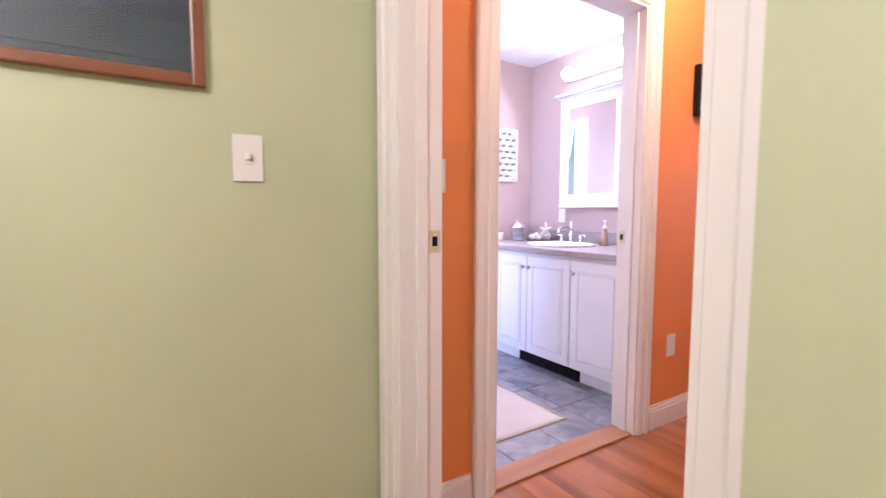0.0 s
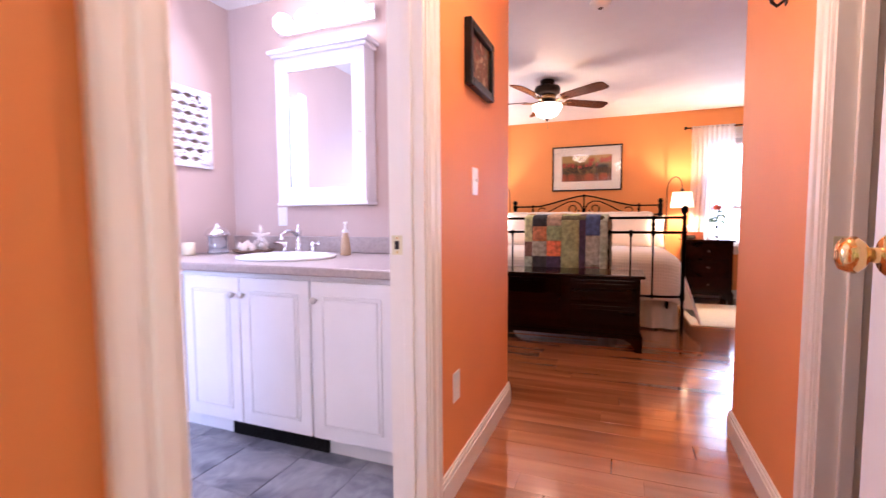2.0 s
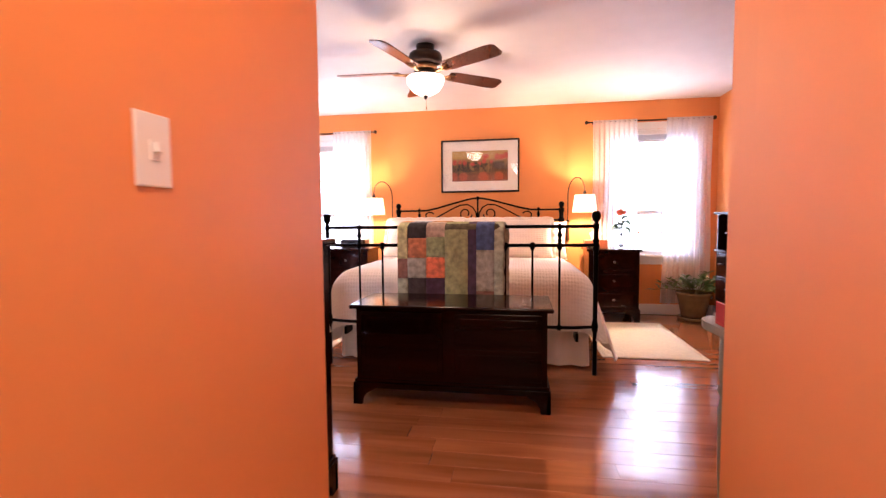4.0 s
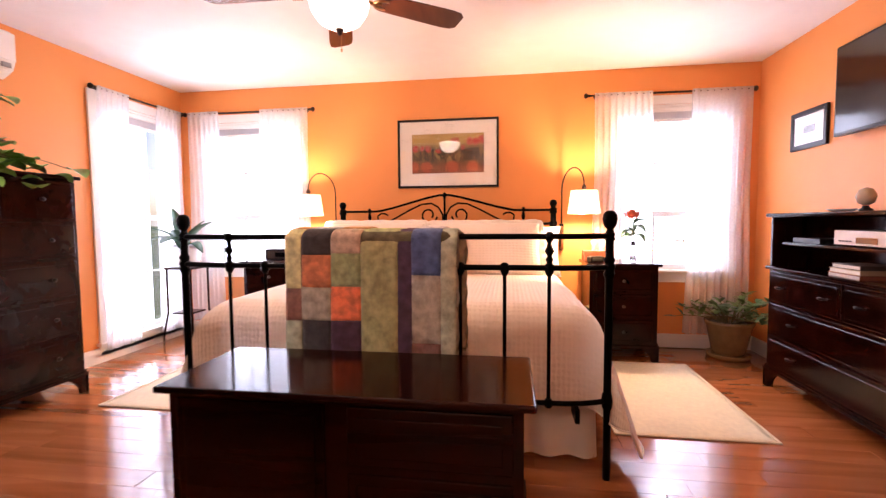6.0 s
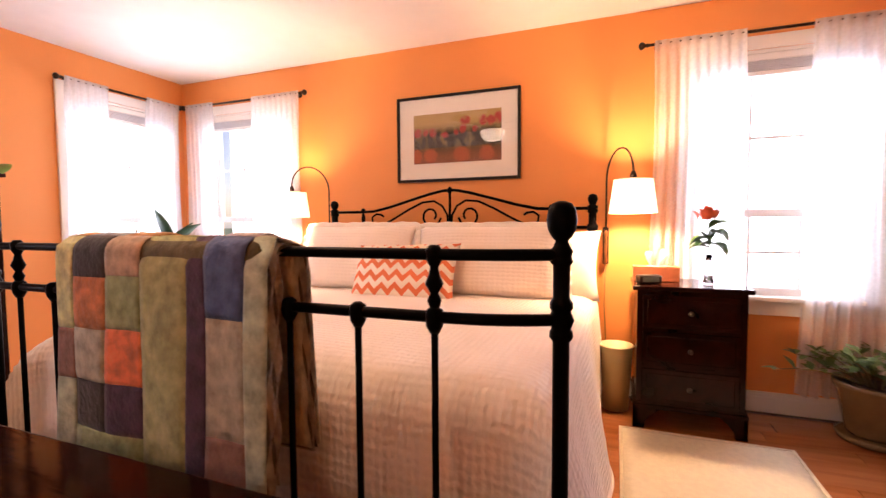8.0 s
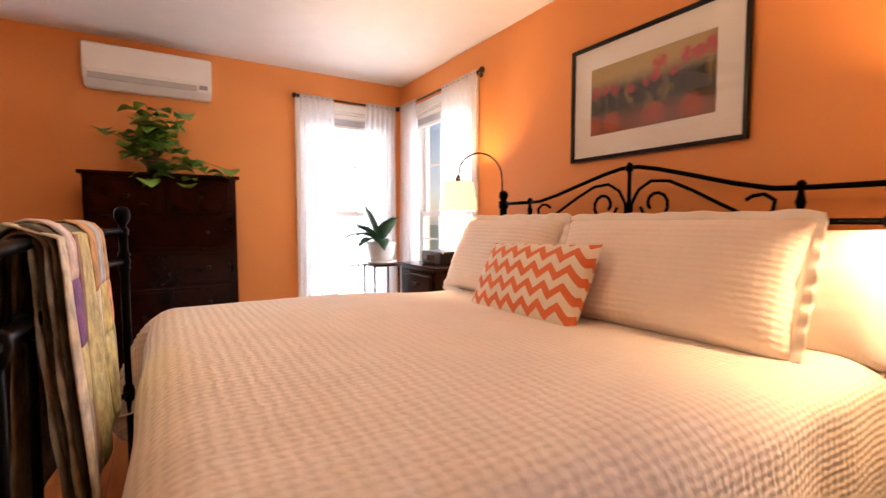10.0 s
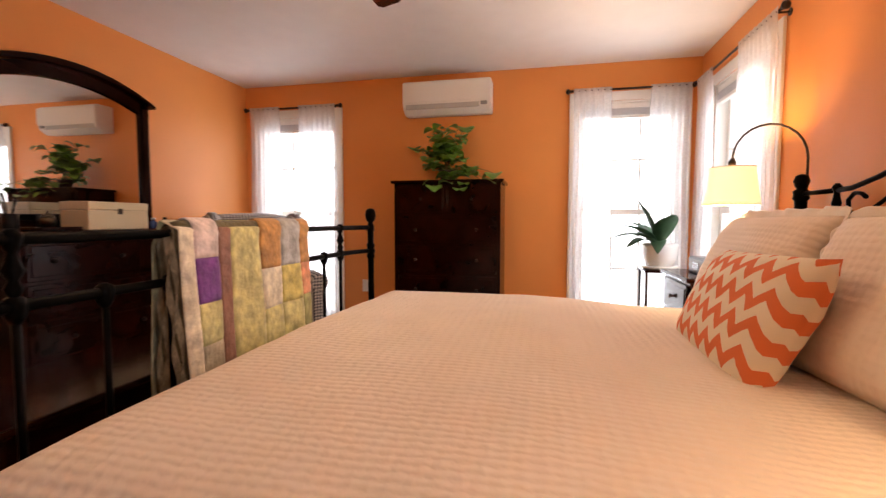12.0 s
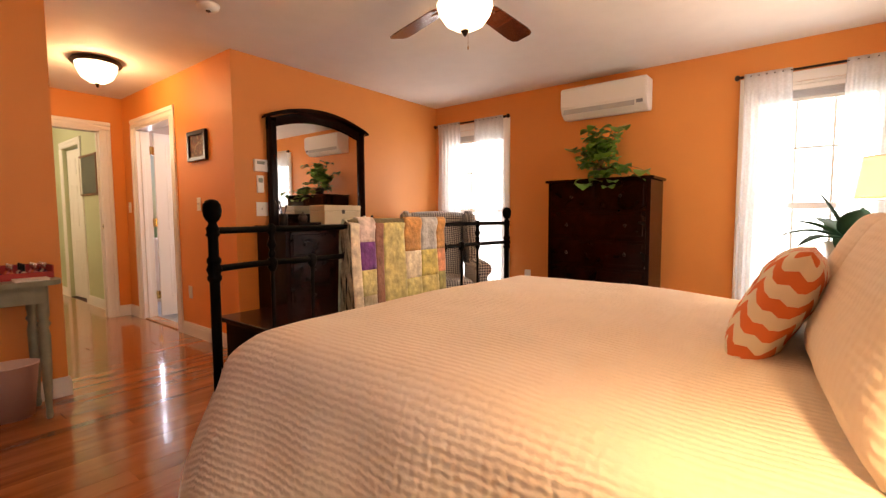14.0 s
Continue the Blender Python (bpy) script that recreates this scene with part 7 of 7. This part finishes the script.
def faucet():
    x, y, z = 3.25, 3.56, 0.871
    e = thing("faucet", "chrome three piece basin faucet with lever handles", "faucet", (x, y, z))
    bm = bmesh.new()
    add_lathe(bm, [(0.03, 0), (0.03, 0.008), (0.02, 0.015), (0.016, 0.05), (0.022, 0.06), (0.016, 0.07), (0.015, 0.12), (0.022, 0.13), (0.012, 0.145), (0.007, 0.155), (0.012, 0.165), (0.004, 0.175)], (x, y, z), 18)
    part("body", bm, CHROME, e)
    bm = bmesh.new()
    add_tube(bm, [(x, y, z + 0.10), (x - 0.05, y, z + 0.13), (x - 0.10, y, z + 0.135), (x - 0.14, y, z + 0.115), (x - 0.15, y, z + 0.085)], [0.012, 0.011, 0.010, 0.010, 0.012], 12)
    part("spout", bm, CHROME, e)
    for s in (-1, 1):
        bm = bmesh.new()
        add_lathe(bm, [(0.026, 0), (0.026, 0.008), (0.016, 0.015), (0.014, 0.04), (0.02, 0.05), (0.014, 0.062), (0.004, 0.07)], (x, y + s * 0.10, z), 16)
        h = part("handle_base", bm, CHROME, e)
        bm = bmesh.new()
        add_tube(bm, [(x, y + s * 0.10, z + 0.055), (x - 0.01, y + s * 0.135, z + 0.062), (x - 0.015, y + s * 0.165, z + 0.06)], [0.007, 0.006, 0.009], 10)
        part("lever", bm, CHROME, h)


faucet()
bottle("soap_dispenser", "amber glass soap dispenser with a white pump", "soap dispenser", 3.20, 3.20, 0.871, [(0.024, 0), (0.03, 0.004), (0.027, 0.05), (0.02, 0.10), (0.014, 0.12), (0.014, 0.125)], mat("amber_soap", (0.45, 0.30, 0.18), 0.15), [(0.016, 0.126), (0.016, 0.14), (0.005, 0.145), (0.005, 0.175), (0.012, 0.178), (0.012, 0.186)], PLASTIC)
bottle("candle", "cream candle in a glass on the worktop", "candle", 2.95, 4.10, 0.871, [(0.03, 0), (0.034, 0.003), (0.034, 0.07), (0.03, 0.072)], mat("candle_wax", (0.75, 0.65, 0.45), 0.5), [(0.001, 0.073), (0.001, 0.082)], BLACK)
bottle("glass_cloche", "glass cloche with a chrome dome on the worktop", "cloche", 3.12, 4.06, 0.871, [(0.06, 0), (0.065, 0.006), (0.055, 0.012), (0.055, 0.10), (0.06, 0.105)], mat("clear_jar", (0.6, 0.6, 0.62), 0.05, trans=0.7), [(0.075, 0.106), (0.073, 0.12), (0.05, 0.15), (0.012, 0.165), (0.012, 0.175), (0.004, 0.18)], CHROME)


def shells():
    W = mat("sea_shell", (0.72, 0.62, 0.55), 0.5, vary=0.2, scale=30)
    tray = thing("shell_dish", "dish of sea shells with a white starfish", "dish", (3.2, 3.86, 0.871))
    bm = bmesh.new()
    add_lathe(bm, [(0.08, 0), (0.11, 0.006), (0.125, 0.02), (0.12, 0.021), (0.10, 0.008)], (3.2, 3.86, 0.871), 26)
    part("dish", bm, mat("woven_brown", (0.2, 0.11, 0.07), 0.7, bump=0.5, bump_scale=120), tray)
    rng = random.Random(2)
    for k in range(14):
        a, r = rng.uniform(0, 6.28), rng.uniform(0.0, 0.085)
        bm = bmesh.new()
        s = rng.uniform(0.018, 0.03)
        add_lathe(bm, [(0.003, 0), (s, 0.3 * s), (s * 0.9, 0.9 * s), (s * 0.5, 1.4 * s), (0.002, 1.9 * s)], (3.2 + math.cos(a) * r, 3.86 + math.sin(a) * r, 0.882 + rng.uniform(0, 0.02)), 9, (1, 0.75))
        part("shell", bm, W, tray)
    bm = bmesh.new()
    c = Vector((3.20, 3.80, 0.97))
    for k in range(5):
        a = radians(90 + 72 * k)
        add_tube(bm, [c, c + Vector((0.003, math.cos(a) * 0.03, math.sin(a) * 0.03)), c + Vector((0, math.cos(a) * 0.07, math.sin(a) * 0.07))], [0.017, 0.013, 0.004], 8)
    part("starfish", bm, W, tray)


shells()


def medicine_cabinet():
    x0, x1, y0, y1, z0, z1 = 3.285, BX - 0.002, 3.11, 3.73, 1.175, 2.03
    e = thing("mirror_cabinet", "white mirrored wall cabinet with a crown top", "mirror cabinet", (x1, (y0 + y1) / 2, z0))
    boxes_part("body", VW, e, [(x0 + 0.022, x1, y0, y1, z0, z1)], 0.002)
    boxes_part("crown", VW, e, [(x0 - 0.012, x1, y0 - 0.018, y1 + 0.018, z1 + 0.001, z1 + 0.022), (x0 - 0.03, x1, y0 - 0.036, y1 + 0.036, z1 + 0.022, z1 + 0.045)], 0.005)
    boxes_part("base_trim", VW, e, [(x0 - 0.006, x1, y0 - 0.008, y1 + 0.008, z0 - 0.02, z0 - 0.001)], 0.004)
    f = 0.085
    d = boxes_part("door_frame", VW, e, [(x0, x0 + 0.021, y0, y0 + f, z0, z1), (x0, x0 + 0.021, y1 - f, y1, z0, z1), (x0, x0 + 0.021, y0 + f, y1 - f, z0, z0 + f), (x0, x0 + 0.021, y0 + f, y1 - f, z1 - f, z1)], 0.003)
    boxes_part("mirror", MIRROR, d, [(x0 + 0.008, x0 + 0.014, y0 + f - 0.001, y1 - f + 0.001, z0 + f - 0.001, z1 - f + 0.001)])
    bm = bmesh.new()
    add_tube(bm, [(x0, y0 + 0.03, 1.56), (x0 - 0.012, y0 + 0.03, 1.56), (x0 - 0.02, y0 + 0.03, 1.56)], [0.005, 0.005, 0.011], 10)
    part("knob", bm, NICKEL, d)


medicine_cabinet()


def vanity_light():
    e = thing("vanity_light", "chrome vanity light bar with bright globe bulbs", "wall light", (BX, 3.42, 2.2))
    boxes_part("bar", CHROME, e, [(BX - 0.04, BX - 0.001, 3.08, 3.76, 2.19, 2.28)], 0.008)
    for k in range(4):
        bm = bmesh.new()
        add_lathe(bm, [(0.004, -0.055), (0.03, -0.048), (0.055, -0.015), (0.055, 0.015), (0.03, 0.048), (0.004, 0.055)], (BX - 0.10, 3.17 + 0.167 * k, 2.235), 18)
        part("bulb", bm, BULB, e)


BULB = glow("bright_bulb", (1.0, 0.97, 0.95), 9.0)
vanity_light()


def fretwork():
    e = thing("wall_art", "white carved openwork wall panel", "wall art", (3.0, BY1, 1.4))
    x0, x1, z0, z1 = 2.74, 3.22, 1.39, 1.86
    y = BY1 - 0.012
    boxes_part("border", VW, e, [(x0, x1, y - 0.012, y + 0.008, z0, z0 + 0.03), (x0, x1, y - 0.012, y + 0.008, z1 - 0.03, z1), (x0, x0 + 0.03, y - 0.012, y + 0.008, z0 + 0.03, z1 - 0.03), (x1 - 0.03, x1, y - 0.012, y + 0.008, z0 + 0.03, z1 - 0.03)], 0.006)
    for j in range(8):
        zc = z0 + 0.05 + 0.053 * j
        for sgn in (-1, 1):
            bm = bmesh.new()
            n = 60
            add_tube(bm, [(x0 + 0.015 + (x1 - x0 - 0.03) * i / n, y - 0.004 - 0.003 * sgn, zc + sgn * (0.004 + 0.017 * abs(math.sin(math.pi * (6 * i / n + 0.5 * (j % 2)))) ** 0.7)) for i in range(n + 1)], 0.0095, 6)
            part("scroll", bm, VW, e)
        for i in range(5):
            cx = x0 + 0.05 + 0.095 * i
            bm = bmesh.new()
            add_tube(bm, [(cx + 0.017 * math.cos(a), y - 0.005, zc + 0.0265 + 0.010 * math.sin(a)) for a in [2 * math.pi * k / 12 for k in range(13)]], 0.008, 6)
            part("rosette", bm, VW, e)
    for sx, X in ((1, x0), (-1, x1)):
        for sz_, Zc in ((1, z0), (-1, z1)):
            bm = bmesh.new()
            for k in range(4):
                a = radians(12 + 22 * k)
                add_tube(bm, [(X + sx * 0.02, y - 0.01, Zc + sz_ * 0.02), (X + sx * (0.02 + 0.075 * math.cos(a)), y - 0.012, Zc + sz_ * (0.02 + 0.075 * math.sin(a)))], [0.007, 0.012], 6)
            part("corner_fan", bm, VW, e)


fretwork()
plate("wall_socket", "x", BX, -1, 3.80, 1.09, "socket", "white power socket above the vanity worktop")


def bath_mat():
    e = thing("bath_mat", "white woven bath mat on the tiles", "bath mat", (1.9, 3.2, 0.001))
    bm = bmesh.new()
    add_grid(bm, 20, 40, lambda u, v: (1.62 + 0.62 * u, 2.68 + 1.05 * v, 0.008 + 0.004 * min(1, 10 * min(u, v, 1 - u, 1 - v)) + 0.002 * noise.noise(Vector((u * 7, v * 9, 2)))))
    thicken(bm, bm.faces[:], 0.006)
    part("mat_cloth", bm, mat("mat_cotton", (0.72, 0.66, 0.60), 0.95, vary=0.05, bump=0.7, bump_scale=250), e)
    boxes_part("fringe", mat("mat_hem", (0.45, 0.38, 0.30), 0.9, bump=0.5), e, [(2.242, 2.255, 2.68, 3.73, 0.002, 0.009), (1.60, 2.255, 2.667, 2.679, 0.002, 0.009)])


bath_mat()
solid("curtain", SHEER, [(2.47, 2.57, BY1 - 0.05, BY1 - 0.046, 1.12, 2.06)], "sheer white curtain at the bathroom window", "curtain")
THRESH = wood("oak_threshold", (0.33, 0.14, 0.06), (0.52, 0.25, 0.12), 0.2, "x", 9.0, 0.0, 0.3)
solid("threshold", THRESH, [(1.525, 2.395, YB + 0.0, BY0, 0.0005, 0.012)], "oak threshold in the bathroom doorway", "threshold", "structure", 0.004)


def tiles():
    """Slate look floor tiles laid square, each with its own tone."""
    T = bpy.data.materials.new("slate_tile")
    T.use_nodes = True
    N, L = T.node_tree.nodes, T.node_tree.links
    b = N["Principled BSDF"]
    tc, oi, nz, cr = N.new("ShaderNodeTexCoord"), N.new("ShaderNodeObjectInfo"), N.new("ShaderNodeTexNoise"), N.new("ShaderNodeValToRGB")
    nz.noise_dimensions = "4D"
    nz.inputs["Scale"].default_value, nz.inputs["Detail"].default_value, nz.inputs["Distortion"].default_value = 5, 8, 1.6
    mu = N.new("ShaderNodeMath")
    mu.operation = "MULTIPLY"
    mu.inputs[1].default_value = 30
    L.new(oi.outputs["Random"], mu.inputs[0])
    L.new(mu.outputs[0], nz.inputs["W"])
    L.new(tc.outputs["Object"], nz.inputs["Vector"])
    cr.color_ramp.elements[0].position, cr.color_ramp.elements[1].position = 0.3, 0.7
    cr.color_ramp.elements[0].color, cr.color_ramp.elements[1].color = (0.12, 0.13, 0.16, 1), (0.42, 0.42, 0.45, 1)
    L.new(nz.outputs[0], cr.inputs[0])
    L.new(cr.outputs[0], b.inputs["Base Color"])
    b.inputs["Roughness"].default_value = 0.35
    S = 0.305
    bm = bmesh.new()
    add_box(bm, -S / 2 + 0.002, S / 2 - 0.002, -S / 2 + 0.002, S / 2 - 0.002, -0.008, 0.0015, 0.002, 1)
    me = finish(bm, "tile", T)
    holder = thing("bath_floor", "grey slate look tile floor in the bathroom", "floor", (0, 0, 0), kind="structure")
    for i in range(10):
        for j in range(6):
            ob = new("tile", me)
            ob.location = (0.52 + S * (i + 0.5), BY0 + S * (j + 0.5) + 0.002, 0)
            if ob.location.x + S / 2 < BX + 0.3 and ob.location.y - S / 2 < BY1:
                ob.parent = holder
            else:
                bpy.data.objects.remove(ob)


tiles()
